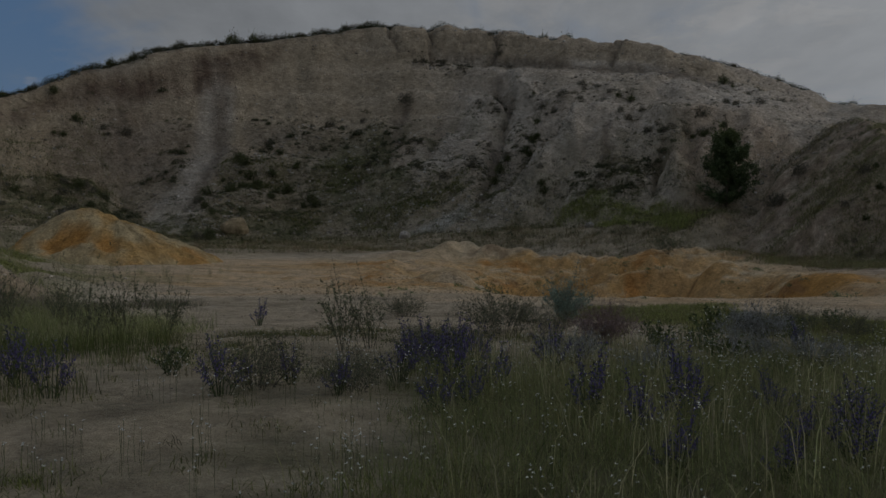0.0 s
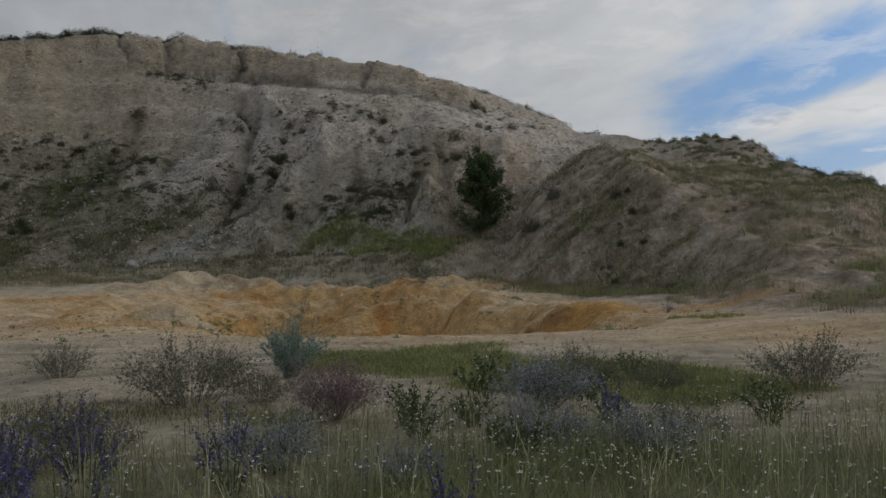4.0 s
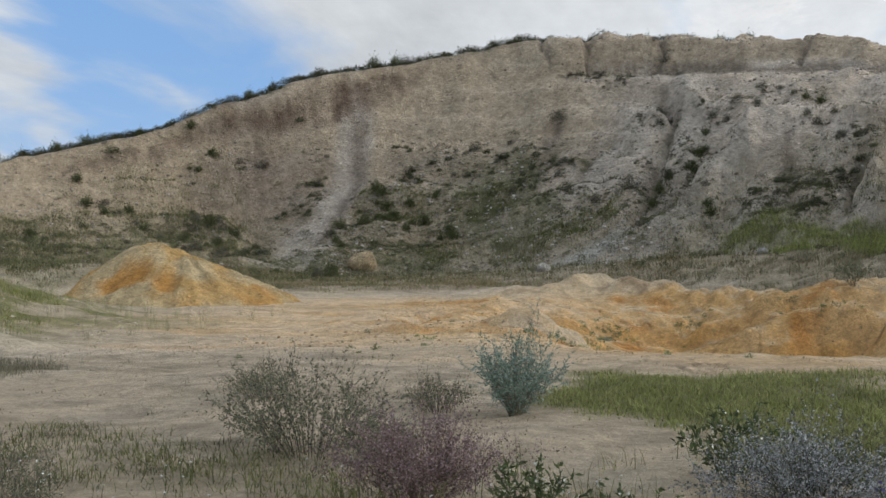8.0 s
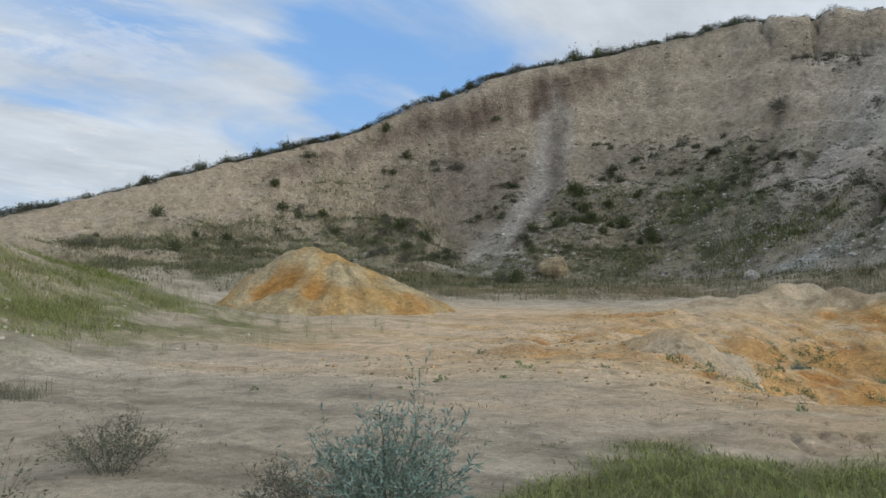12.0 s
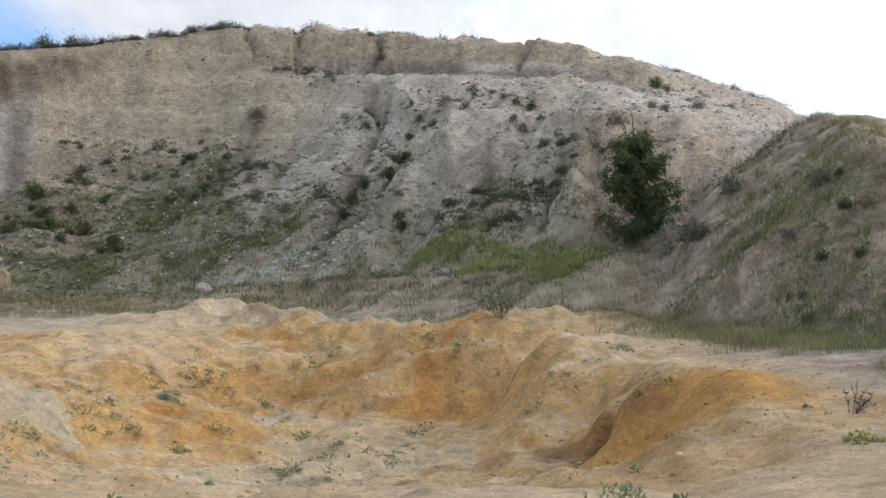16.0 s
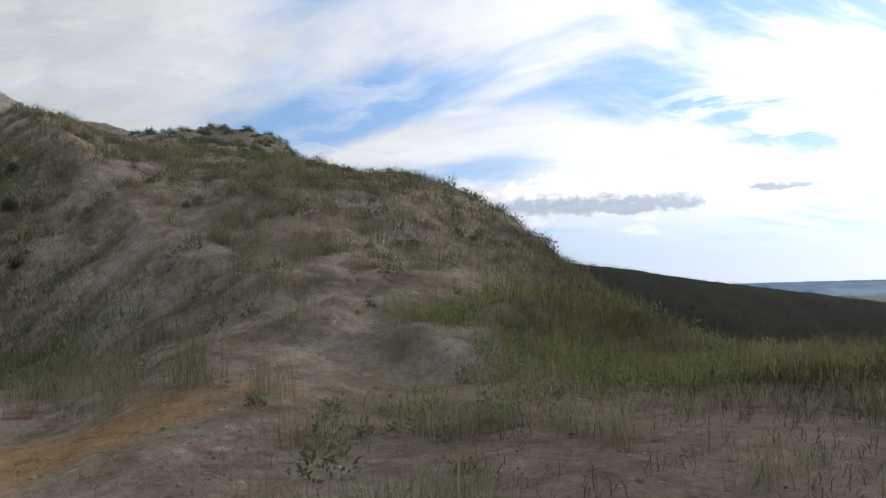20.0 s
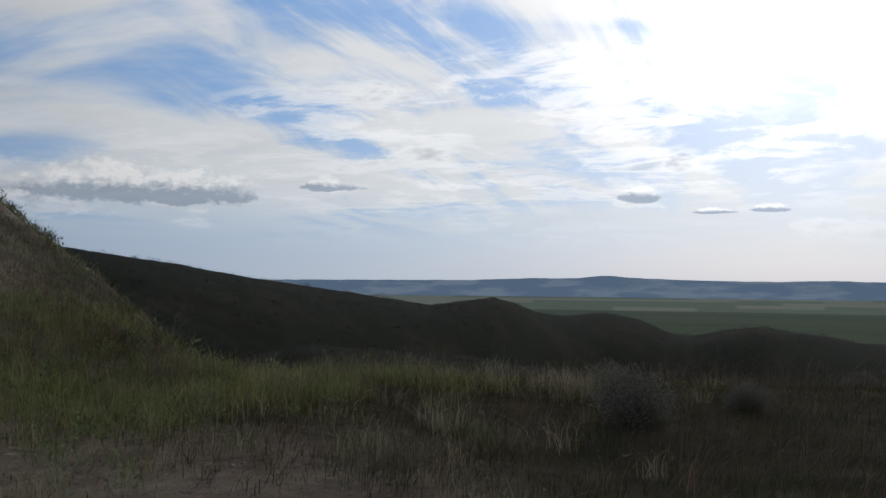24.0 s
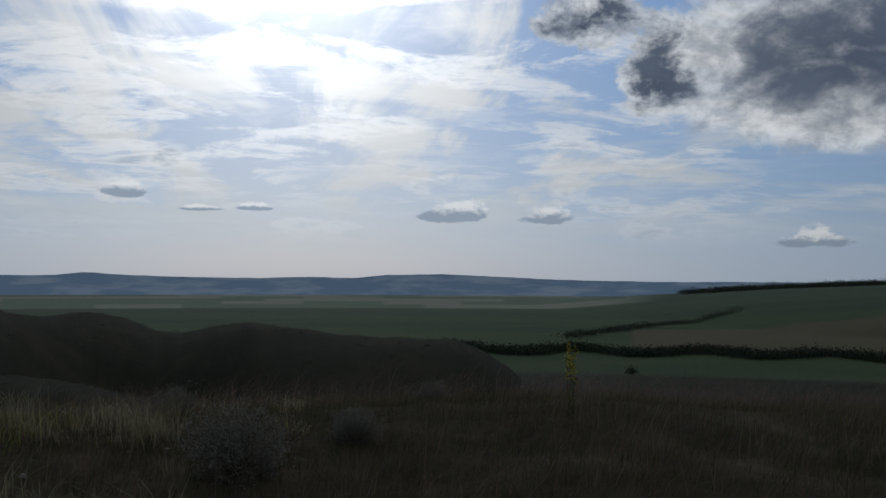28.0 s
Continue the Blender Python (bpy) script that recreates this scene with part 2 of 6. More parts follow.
# the quarry face by bearing: toe, break and crest (distance, height)
FACE_T = [-100, -62, -52, -47, -42, -36, -32, -26, -18, -13, -8.5, -4, 0.5, 5, 10, 14, 19, 24, 30, 36, 42, 46, 50, 54]
TOE_R = [46, 50, 52, 53, 53, 52, 52, 52, 51, 50, 47.5, 45.5, 43, 41, 39.5, 39, 39, 40, 36, 31, 26, 23, 21, 20]
TOE_Z = [1.0, 2.0, 2.4, 2.5, 2.4, 2.2, 1.9, 1.5, 1.3, 1.4, 1.7, 1.9, 2.1, 2.2, 2.4, 2.9, 3.6, 4.0, 3.4, 2.6, 1.9, 1.5, 1.1, 0.6]
MID_R = [52, 57, 59, 60, 61, 62, 63, 63.5, 62.5, 61.5, 60, 58.5, 56, 52, 50.5, 49.5, 49.5, 50.5, 50, 47, 40, 36, 36, 34]
MID_Z = [1.4, 3.6, 4.2, 4.8, 5.4, 5.8, 6.2, 7.0, 9.4, 10.8, 11.3, 11.3, 11.0, 10.5, 10.3, 10.4, 10.0, 9.0, 8.2, 7.4, 5.2, 4.2, 3.0, 1.6]
TOP_R = [56, 66, 66.5, 66.5, 66.5, 66.5, 66.5, 66.5, 66.5, 66.5, 66.5, 66.5, 66.5, 66.5, 66.5, 67, 68.5, 70, 66, 61, 53, 48, 50, 50]
TOP_Z = [1.8, 4.8, 6.9, 8.5, 9.8, 11.6, 13.4, 16.4, 18.0, 19.1, 19.8, 20.0, 19.4, 18.9, 18.5, 17.6, 15.4, 13.0, 12.0, 10.7, 7.6, 6.0, 4.2, 2.4]

# small rises and dips of the crest line by bearing
LIP_T = [-60, -57.5, -54, -50, -47.5, -45, -43, -40, -37, -34, -32.3, -30.5, -29.5, -28, -26.5, -24, -22, -20, -18, -15, -12.5, -11, -9.3, -7.5, -6.3, -4, -1.7, 1.3, 3, 5, 7, 9, 11, 13, 14.4, 16, 19, 20.5, 22.5, 24, 27, 30, 32, 34, 37, 39, 42, 44, 50, 54]
LIP_Z = [-0.5, -0.5, 0.0, -0.2, 0.1, 0.25, 0.35, 0.42, 0.45, 0.15, 0.4, 0.75, 0.75, 0.5, 0.25, 0.3, 0.3, 0.15, 0.1, 0.18, 0.1, 0.3, 0.2, -0.07, -0.3, -0.12, -0.13, 0.08, -0.32, -0.13, -0.42, -0.47, -0.54, -0.58, -0.45, -0.1, 0.1, 0.25, 0.2, -0.25, -0.45, -0.45, -0.45, -0.25, -0.35, -0.9, -0.3, 0, -0.2, 0]

# the hills beyond, seen past the spur: bearing, distance and height of their crests
HILL_T = [20, 40, 46, 53, 56, 60, 64, 66, 68, 70, 71.5, 72.7, 74, 75.6, 77, 78, 79.8, 81.6, 82.8, 84.5, 86.3, 88, 89.5, 91.3, 94.5, 98, 99.5, 101, 103, 107]
HILL_R = [170, 160, 150, 150, 154, 160, 175, 182, 190, 202, 212, 220, 230, 242, 255, 264, 265, 257, 251, 242, 234, 227, 222, 217, 211, 206, 203, 200, 195, 190]
HILL_Z = [5.5, 6.7, 6.9, 4.6, 3.29, 1.7, -0.12, -1.27, -2.5, -1.74, -1.17, -2.62, -4.86, -5.95, -5.79, -5.85, -7.48, -10.61, -10.86, -8.75, -7.48, -8.46, -9.0, -10.09, -10.26, -10.51, -12.62, -15.6, -22.0, -34.0]


CUTS = [(4.6, 78.1, 4.8, 74.3, 1.1, 0.42), (4.8, 74.3, 3.0, 67.0, 1.2, 0.5), (10.3, 69.3, 7.4, 68.4, 1.6, 0.55), (7.4, 68.4, 4.5, 66.9, 1.4, 0.8),
        (14.8, 63.8, 13.8, 60.7, 1.1, 0.35), (16.7, 64.5, 15.6, 58.6, 0.7, 0.5), (0.4, 75.1, -1.2, 73.6, 0.5, 0.5), (-2.9, 78.0, -4.5, 73.6, 0.4, 0.8),
        (-1.5, 83.7, -1.4, 81.8, 1.6, 0.22), (4.5, 83.7, 4.5, 81.2, 1.4, 0.28), (-4.4, 83.7, -4.2, 81.8, 0.8, 0.2), (9.9, 84.0, 9.7, 81.7, 1.3, 0.3),
        (14.6, 83.8, 14.1, 78.7, 1.0, 0.3), (-25.6, 75.2, -22.1, 68.5, 1.5, 2.6), (-18.5, 78.2, -18.6, 70.2, 0.4, 1.0), (19.9, 59.7, 16.4, 51.2, 0.9, 1.2),
        (11.9, 67.2, 10.9, 62.1, 0.4, 0.5)]
PIT_CUTS = [(10.8, 33.4, 12.4, 34.3, 0.8, 0.24), (4.3, 23.3, 4.7, 22.6, 0.07, 0.06), (4.65, 23.4, 5.0, 22.7, 0.07, 0.06), (4.0, 23.2, 4.35, 22.5, 0.06, 0.05), (5.4, 22.9, 6.3, 23.0, 0.06, 0.08),
            (-1.5, 43.4, 2.6, 43.2, 0.35, 0.5), (4.0, 41.6, 6.0, 37.2, 0.15, 0.9), (-6.0, 38.2, 0.5, 38.8, 0.14, 0.3), (-8.0, 40.6, -1.0, 41.2, 0.16, 0.35), (-7.0, 36.0, 1.0, 34.6, 0.08, 0.25)]
PIT_LUMPS = [(0.4, 35.0, 3.9, 39.2, 0.55, 1.2), (12.3, 29.5, 13.4, 33.2, 0.20, 1.0), (9.3, 43.0, 10.2, 42.7, 0.30, 0.8), (3.0, 50.0, 4.6, 49.4, 0.35, 0.9),
             (6.0, 47.6, 7.4, 46.8, 0.25, 0.8), (0.2, 51.4, 1.6, 51.8, 0.35, 0.9), (5.6, 35.8, 6.6, 35.2, 0.25, 0.7),
             (2.4, 41.2, 3.0, 41.2, 0.5, 0.6), (5.2, 44.4, 5.5, 44.5, 0.3, 0.5), (0.4, 42.2, 0.9, 42.4, 0.3, 0.6), (7.4, 45.2, 7.8, 45.0, 0.3, 0.5), (11.2, 40.4, 12.2, 40.0, 0.55, 0.8), (11.3, 36.6, 11.7, 38.0, 0.3, 0.7)]
FOLDS = [(10.5, 70.4, 7.4, 68.4, 1.9), (7.4, 68.4, 4.5, 66.7, 1.5), (4.9, 76.3, 4.8, 74.3, 1.2), (4.8, 74.3, 3.0, 67.0, 1.0), (14.9, 64.1, 13.8, 60.7, 0.9),
        (0.7, 75.2, -1.2, 73.5, 0.6)]


def reach(x, y, x0, y0, x1, y1, wob=0.0):
    """Distance to a line from x0, y0 to x1, y1, which side of it, and how far along."""
    wx, wy = x1 - x0, y1 - y0
    k = np.clip(((x - x0) * wx + (y - y0) * wy) / (wx * wx + wy * wy), 0, 1)
    side = ((x - x0) * wy - (y - y0) * wx) / math.hypot(wx, wy)
    return np.hypot(x - x0 - k * wx + wob, y - y0 - k * wy), side, k


def table(t, xs, ys):
    return np.interp(t, xs, ys)


def ground_height(x, y):
    """Height of the ground in metres; x and y are arrays."""
    dx, dy = x - OX, y - OY
    r, th = np.hypot(dx, dy), np.degrees(np.arctan2(dx, dy))
    # quarry floor: nearly flat, rising to the face
    floor = 0.85 * ease(r, 20, 46) * ease(-th, -60, -10) + 0.10 * fbm(x, y, 6.0, 3) * ease(r, 2, 20)
    floor = floor + 0.45 * ease(x, 11, 18) * ease(y, 12, 20)
    # the face
    wob = 1.0 * fbm(x, y, 11.0, 3) + 0.35 * fbm(x, y, 2.6, 3)
    rib = fbm(th * 0.24 - r * 0.13, r * 0.16, 1.0, 4, 0.5)
    rib_where = ease(th, -6, 4) * (1 - ease(th, 20, 28)) * (1 - 0.8 * ease(r, table(th, FACE_T, MID_R) - 1, table(th, FACE_T, MID_R) + 2.5))
    flute = 0.12 * fbm(th * 1.9 - r * 0.3, r * 0.35, 1.0, 3)
    rr = r + wob * (0.30 + 0.3 * rib_where) + rib * (0.10 + 0.8 * rib_where) + flute * (0.35 + rib_where)
    tr, tz = table(th, FACE_T, TOE_R), table(th, FACE_T, TOE_Z)
    mr, mz = table(th, FACE_T, MID_R), table(th, FACE_T, MID_Z)
    cr, cz = table(th, FACE_T, TOP_R), table(th, FACE_T, TOP_Z) + table(th, LIP_T, LIP_Z)
    low = np.clip((rr - tr) / (mr - tr), 0, 1)
    high = np.clip((rr - mr) / (cr - mr), 0, 1)
    steep = np.minimum(1, high * 1.12)
    wall = np.where(steep < 0.72, steep * 0.86, 0.62 + (steep - 0.72) * 1.357)
    bench = np.interp(steep, [0, 0.45, 0.60, 0.73, 0.84, 1.0], [0, 0.47, 0.57, 0.63, 0.95, 1.0])
    wall = wall + (bench - wall) * ease(th, -11, -6) * (1 - ease(th, 12, 20))
    face = tz + (mz - tz) * (low * 0.75 + 0.25 * low ** 2.2) + (cz - mz) * wall
    ledge = fbm(x, y, 8, 2)
    face = face + (0.20 * np.sin(face * 2.6 + 2.5 * ledge) + 0.09 * np.sin(face * 6.3 + 5 * ledge)) * ease(low, 0.05, 0.5) * (1 - ease(r - cr, -0.8, 0))
    rough = 0.22 * fbm(x, y, 1.5, 3) + 0.30 * np.abs(fbm(x + 5, y, 3.4, 3)) - 0.12
    face = face + rough * ease(low, 0, 0.2) * (1 - ease(r - cr, -1, 0))
    behind = np.maximum(r - cr, 0)
    face = face + 0.18 * fbm(x, y, 5, 3) * ease(r - cr, -0.5, 1) - 0.02 * behind
    face = np.where(behind > 30, np.maximum(face - 0.22 * (behind - 30), -60), face)
    h = np.where(rr < tr, floor + (tz - floor) * ease(rr, tr - 9, tr), face)
    # past the ends of the face the ground falls away to the valley
    rim = np.interp(r, [0, 14, 22, 30, 60, 120, 250, 450, 700, 5000], [0, 0.1, 0.35, -0.4, -6, -15, -29, -46, -60, -60])
    rim = rim + floor * (1 - ease(r, 20, 34))
    east = ease(th, 50, 60)
    west = 1 - ease(th, -120, -95)
    h = h * (1 - np.maximum(east, west)) + rim * np.maximum(east, west)
    # hills past the spur
    hr, hz = table(th, HILL_T, HILL_R), table(th, HILL_T, HILL_Z)
    hill = hz - 16 * ((r - hr) / 75) ** 2 + 0.3 * fbm(x, y, 25, 3) + 0.16 * fbm(x, y, 4, 3)
    hill = np.where(th > 15, hill, -80)
    near_hill = np.interp(th, [55, 62, 70, 77, 84, 90], [-6, -3.4, -4.0, -6.0, -9.6, -17]) - 9 * ((r - 88) / 34) ** 2 + 0.5 * fbm(x, y, 14, 3) + 0.12 * fbm(x, y, 3, 3)
    near_hill = np.where((th > 56) & (th < 92), near_hill, -80)
    h = np.where(r > 60, np.maximum(h, np.maximum(hill, near_hill)), h)
    # low rise at the far right of the valley
    rise = np.interp(th, [104, 111, 118, 124, 140], [-60, -36, -14, -2, 6]) - 50 * ((r - 2700) / 1500) ** 2
    h = np.where(r > 1200, np.maximum(h, rise), h)
    # spur nose that comes down towards the viewer
    ax, ay, bx, by = 23.2, 53.5, 20.6, 31.0
    k = np.clip(((x - ax) * (bx - ax) + (y - ay) * (by - ay)) / ((bx - ax) ** 2 + (by - ay) ** 2), -0.3, 1)
    off = (x - ax - k * (bx - ax)) * 0.993 - (y - ay - k * (by - ay)) * -0.115
    off = off + 0.5 * fbm(x, y, 4, 3)
    crest = np.interp(k, [-0.3, 0, 0.19, 0.37, 0.46, 0.604, 0.8, 0.94, 1], [8.2, 8.2, 7.1, 5.5, 4.5, 3.1, 2.05, 1.6, 1.2])
    back_rise = np.interp(k, [0, 0.19, 0.37, 0.5, 0.6, 0.7, 0.83, 0.94, 1], [-0.9, -0.9, -0.5, 0.6, 0.95, 0.85, 0.5, 0.6, 0.4])
    nose = np.where(off < 0, crest + 0.80 * off, crest + back_rise * np.clip(off / 3.2, 0, 1) - 0.62 * np.maximum(off - 8.3, 0)) + 0.12 * fbm(x, y, 1.2, 3) + 0.25 * fbm(x, y, 5.0, 2)
    end = np.hypot(np.maximum(y - 59, 0) + np.maximum(30 - y, 0), np.maximum(x - 33, 0))
    nose = nose - 0.35 * end - 0.02 * end ** 2 - 0.5 * np.maximum(35.5 - y, 0) * ease(off, 3.0, 8.0)
    soft = np.clip(0.5 + (nose - h) / 1.2, 0, 1)
    h = h + (nose - h) * soft + 0.3 * soft * (1 - soft)
    # excavated pit with its back wall and spoil ridge
    px = x + 0.7 * fbm(x, y, 5, 3)
    py = y + 0.45 * fbm(x + 31, y, 4, 3) + 0.25 * fbm(x, y, 1.1, 2)
    near_rim = 1.5 * (1 - ease(y, 33, 36))
    wall_x = 12.2 + 1.0 * (1 - ease(y, 36, 39.5))
    span = ease(px, -2.6 + near_rim, 4.8 + near_rim) * (1 - ease(px, wall_x - 2.5, wall_x))
    front = ease(py, 24.5, 33.6)
    pb = py + 0.4 * fbm(x * 0.7, y + 60, 2.4, 3)
    back_r = 1 - (0.40 * ease(pb, 41.9, 42.7) + 0.14 * ease(pb, 42.7, 43.6) + 0.46 * ease(pb, 43.6, 44.7))
    back_l = np.interp(pb, [40.6, 42.2, 44.0, 45.2, 50.0, 52.0], [1, 0.93, 0.55, 0.42, 0.06, 0])
    back = back_l + (back_r - back_l) * ease(px, 5.5, 9.0)
    dug = span * front * back
    h = h + (-1.78 + 0.12 * fbm(x, y, 3, 3) - h) * dug
    side = 4 * dug * (1 - dug)
    h = h + side * (0.24 * (0.35 - np.abs(fbm(x + 11, y, 1.7, 4, 0.55))) + 0.08 * fbm(x, y + 4, 0.6, 3))
    ys = py - np.interp(px, [0, 3.5, 6.5, 9.5], [6.2, 5.0, 2.4, 0.2])
    spoil = ease(px, -5, 0) * (1 - ease(px, 11.5, 16)) * ease(ys, 42.4, 44.6) * (1 - ease(ys, 45.5, 48.5))
    h = h + spoil * (0.50 + 0.18 * fbm(x * 0.6, y + 3, 2.4, 3) + 0.24 * (0.5 - np.abs(fbm(x, y + 3, 1.3, 4))) + 0.10 * fbm(x, y, 0.5, 3))
    # the scarp of the cut bank, with a shelf above it
    scarp = ease(px, 5.2, 7.0) * (1 - ease(px, 10.0, 11.6))
    edge = y - (42.3 - 0.16 * (x - 8.2) ** 2 * 0.5) + 0.35 * fbm(x, y, 2.2, 3)
    shelf = -1.7 + (0.80 + 0.20 * (x - 6.0)) * ease(edge, 0.0, 0.75) + 0.08 * np.maximum(edge, 0)
    h = np.where(y > 38, np.maximum(h, h + (shelf - h) * scarp * (1 - ease(edge, 1.2, 2.2))), h)
    wob = fbm(x, y, 1.6, 2)
    for x0, y0, x1, y1, hh, wide in PIT_LUMPS:
        d, _, _ = reach(x, y, x0, y0, x1, y1, 0.5 * wob)
        h = h + hh * np.exp(-(d / wide) ** 2)
    for x0, y0, x1, y1, deep, wide in PIT_CUTS:
        d, _, _ = reach(x, y, x0, y0, x1, y1, 0.25 * wob)
        h = h - deep * np.exp(-(d / wide) ** 2)
    soil = ease(x, -8, -3) * (1 - ease(x, 13, 16)) * ease(y, 29, 33) * (1 - ease(y, 50, 53))
    h = h + soil * (0.20 * np.abs(fbm(x, y + 7, 2.2, 4)) - 0.06 + 0.07 * fbm(x, y, 0.7, 3))
    step = 0.30 * ease(px, 9.5, 10.5) * (1 - ease(px, 10.5, 13.5)) * ease(y, 26, 30) * (1 - ease(y, 36, 41))
    h = h + step
    # grassy heaps at the left of the floor
    d = np.minimum(reach(x, y, -23.0, 32.0, -26.5, 20.0)[0], reach(x, y, -26.5, 20.0, -24.0, 12.0)[0])
    bumps = fbm(x, y, 3.4, 4)
    old = 1 - ease(np.maximum(d - 0.6 + 0.8 * bumps, 0) / 11.5, 0.0, 1.0)
    h = h + 2.5 * np.clip(old, 0, 1) * (1 + 0.10 * bumps + 0.05 * fbm(x, y, 0.8, 3))
    d, _, k = reach(x, y, -20.5, 31.0, -11.8, 26.4)
    h = h + (1.15 - 0.65 * k) * np.exp(-((d + 0.3 * bumps) / 1.7) ** 2)
    for cx, cy, hh, sx, sy in ((-12.9, 23.3, 0.95, 1.5, 1.15), (-14.7, 22.5, 0.55, 1.2, 1.0), (-11.2, 23.9, 0.35, 1.0, 0.8), (-10.4, 25.6, 0.30, 1.2, 0.6)):
        q = np.sqrt(((x - cx) / sx) ** 2 + ((y - cy) / sy) ** 2) + 0.16 * fbm(x, y, 1.4, 3)
        h = h + hh * (1 - ease(q, 0.0, 1.9)) * (1 + 0.16 * fbm(x, y, 0.7, 3))
    # erosion cuts in the face: from, to, depth, width; and slabs that stand proud beside them
    for x0, y0, x1, y1, deep, wide in CUTS:
        d, _, k = reach(x, y, x0, y0, x1, y1, 0.5 * wob)
        h = h - deep * np.exp(-(d / wide) ** 2) * (0.6 + 0.4 * np.sin(3.14 * k))
    for x0, y0, x1, y1, lift in FOLDS:
        d, side, k = reach(x, y, x0, y0, x1, y1, 0.5 * wob)
        h = h + lift * ease(-side, 0.1, 0.9) * (1 - ease(d, 0.9, 3.2)) * np.sin(3.14 * np.clip(k, 0.12, 0.88))
    bulge = np.hypot((x - 12.0) / 3.0, (y - 66.0) / 3.6)
    h = h + 0.5 * (1 - ease(bulge, 0.2, 1.2))
    # uneven dirt
    h = h + 0.035 * fbm(x, y, 0.9, 3) * (1 - ease(r, 60, 90)) + 0.012 * fbm(x, y, 0.25, 2) * (1 - ease(r, 22, 40))
    return h


def height_at(x, y):
    return float(ground_height(np.array([float(x)]), np.array([float(y)]))[0])


def zones(x, y, h):
    """How far each kind of cover reaches: 0 to 1."""
    dx, dy = x - OX, y - OY
    r, th = np.hypot(dx, dy), np.degrees(np.arctan2(dx, dy))
    tr, mr, cr = table(th, FACE_T, TOE_R), table(th, FACE_T, MID_R), table(th, FACE_T, TOP_R)
    n1, n2 = fbm(x, y, 5, 4), fbm(x + 70, y, 1.6, 4)
    z = {}
    quarry = (1 - ease(th, 44, 54)) * ease(th, -110, -90)
    on_face = ease(r, tr - 1, tr + 1) * (1 - ease(r, cr - 0.6, cr + 0.6)) * quarry
    z["face"] = on_face
    if h is not None:
        under = table(th, FACE_T, TOP_Z) + table(th, LIP_T, LIP_Z) - h + 0.35 * n2
        low_t = [-40, -32, -28, -24, -20, -16]
        roof, deep = np.interp(th, low_t, [1.1, 1.1, 1.5, 1.0, 0.5, 0.4]), np.interp(th, low_t, [1.7, 2.4, 3.0, 4.2, 3.0, 0.9])
        z["topsoil"] = ease(under, roof - 0.3, roof + 0.3) * (1 - ease(under, deep - 0.4, deep + 0.8)) * ease(th, -44, -36) * (1 - ease(th, -19, -15)) * quarry * (r < cr + 1)
    else:
        z["topsoil"] = 0 * r
    z["strip"] = (1 - ease(np.hypot((x + 1.6) * 0.86 + (y - 64.7) * 0.5, 3.2 * ((y - 64.7) * 0.86 - (x + 1.6) * 0.42)) + 0.8 * n2, 2.6, 4.2))
    z["chalk"] = on_face * ease(th + 4 * n1, -16, 0) * (1 - ease(th, 22, 34))
    z["orange"] = np.clip(ease(x + 2 * n1, -6, 1) * (1 - ease(x + 1.5 * n1, 11, 15.5)) * ease(y + 3 * n1, 23, 33) * (1 - ease(y + n1 - 5.0 * (1 - ease(x, 2, 9)), 45, 47.5))
                          * (0.88 + 0.22 * n2 + 0.25 * n1), 0, 1)
    streak = ease(fbm(x * 0.25, y, 1.1, 3), 0.25, 0.7) * ease(y, 28, 36) * (1 - ease(y, 46, 52)) * ease(x, -16, -6) * (1 - ease(x, 0, 4))
    z["orange"] = np.clip(z["orange"] + 0.7 * streak, 0, 1)
    z["orange"] = np.clip(z["orange"] + 0.9 * (1 - ease(np.hypot((x - 16.0) / 2.6, (y - 29.3) / 1.3) + 0.4 * n2, 0.4, 1.1)), 0, 1)
    # plants
    start = (1 - ease(y + 1.5 * n1, 11.0, 16.5)) * (0.55 + 0.5 * n1 + 0.3 * n2) * (0.35 + 0.65 * ease(x, -1.5, 0.8))
    on_spur = ease(x, 15.5, 18) * (1 - ease(y, 53, 57))
    strip = (1 - 0.85 * on_spur) * ease(r, tr - 9 + 2 * n1, tr - 4) * (1 - ease(r, tr + 3, tr + 9)) * quarry
    talus = (1 - 0.85 * on_spur) * on_face * (1 - ease(r, mr - 3, mr + 1.5)) * ease(n1 + 0.4 * n2, -0.25, 0.55)
    heaps = ease(-x + n1, 9, 14) * ease(y, 17, 22) * (1 - ease(y, 34, 40))
    spur = ease(x + 1.5 * n1, 14.5, 18.5) * ease(y, 22, 30) * (1 - on_face * ease(r, mr, mr + 6)) * (0.08 + 0.35 * n1 + 0.30 * n2)
    inner = np.interp(th, [50, 62, 72, 80, 100], [26, 22, 18, 15, 13]) + 2 * n1
    steppe = np.maximum(ease(th, 50, 58), 1 - ease(th, -115, -98)) * ease(r, inner - 2, inner + 2)
    top = ease(r, cr - 0.2, cr + 1.0) * quarry
    patch_d = np.minimum(np.hypot((x - 4.5) / 2.5, (y - 19.7) / 2.6), np.hypot((x - 6.4) / 1.9, (y - 16.7) / 2.3))
    patch = (1 - ease(patch_d + 0.55 * n1 + 0.5 * n2, 0.45, 1.15)) * 0.9
    z["heap"] = 1 - ease(np.hypot((x + 13.0) / 2.9, (y - 23.3) / 1.7) + 0.25 * n2, 0.7, 1.15)
    flank_d = reach(x, y, -19.5, 30.2, -11.6, 26.0)[0]
    z["heap"] = np.maximum(z["heap"], (1 - ease(flank_d, 0.5, 1.5)) * ease(n2 + 0.3 * n1, 0.1, 0.6) * 0.6)
    heaps = heaps * (1 - 0.9 * z["heap"])
    z["patch"] = patch
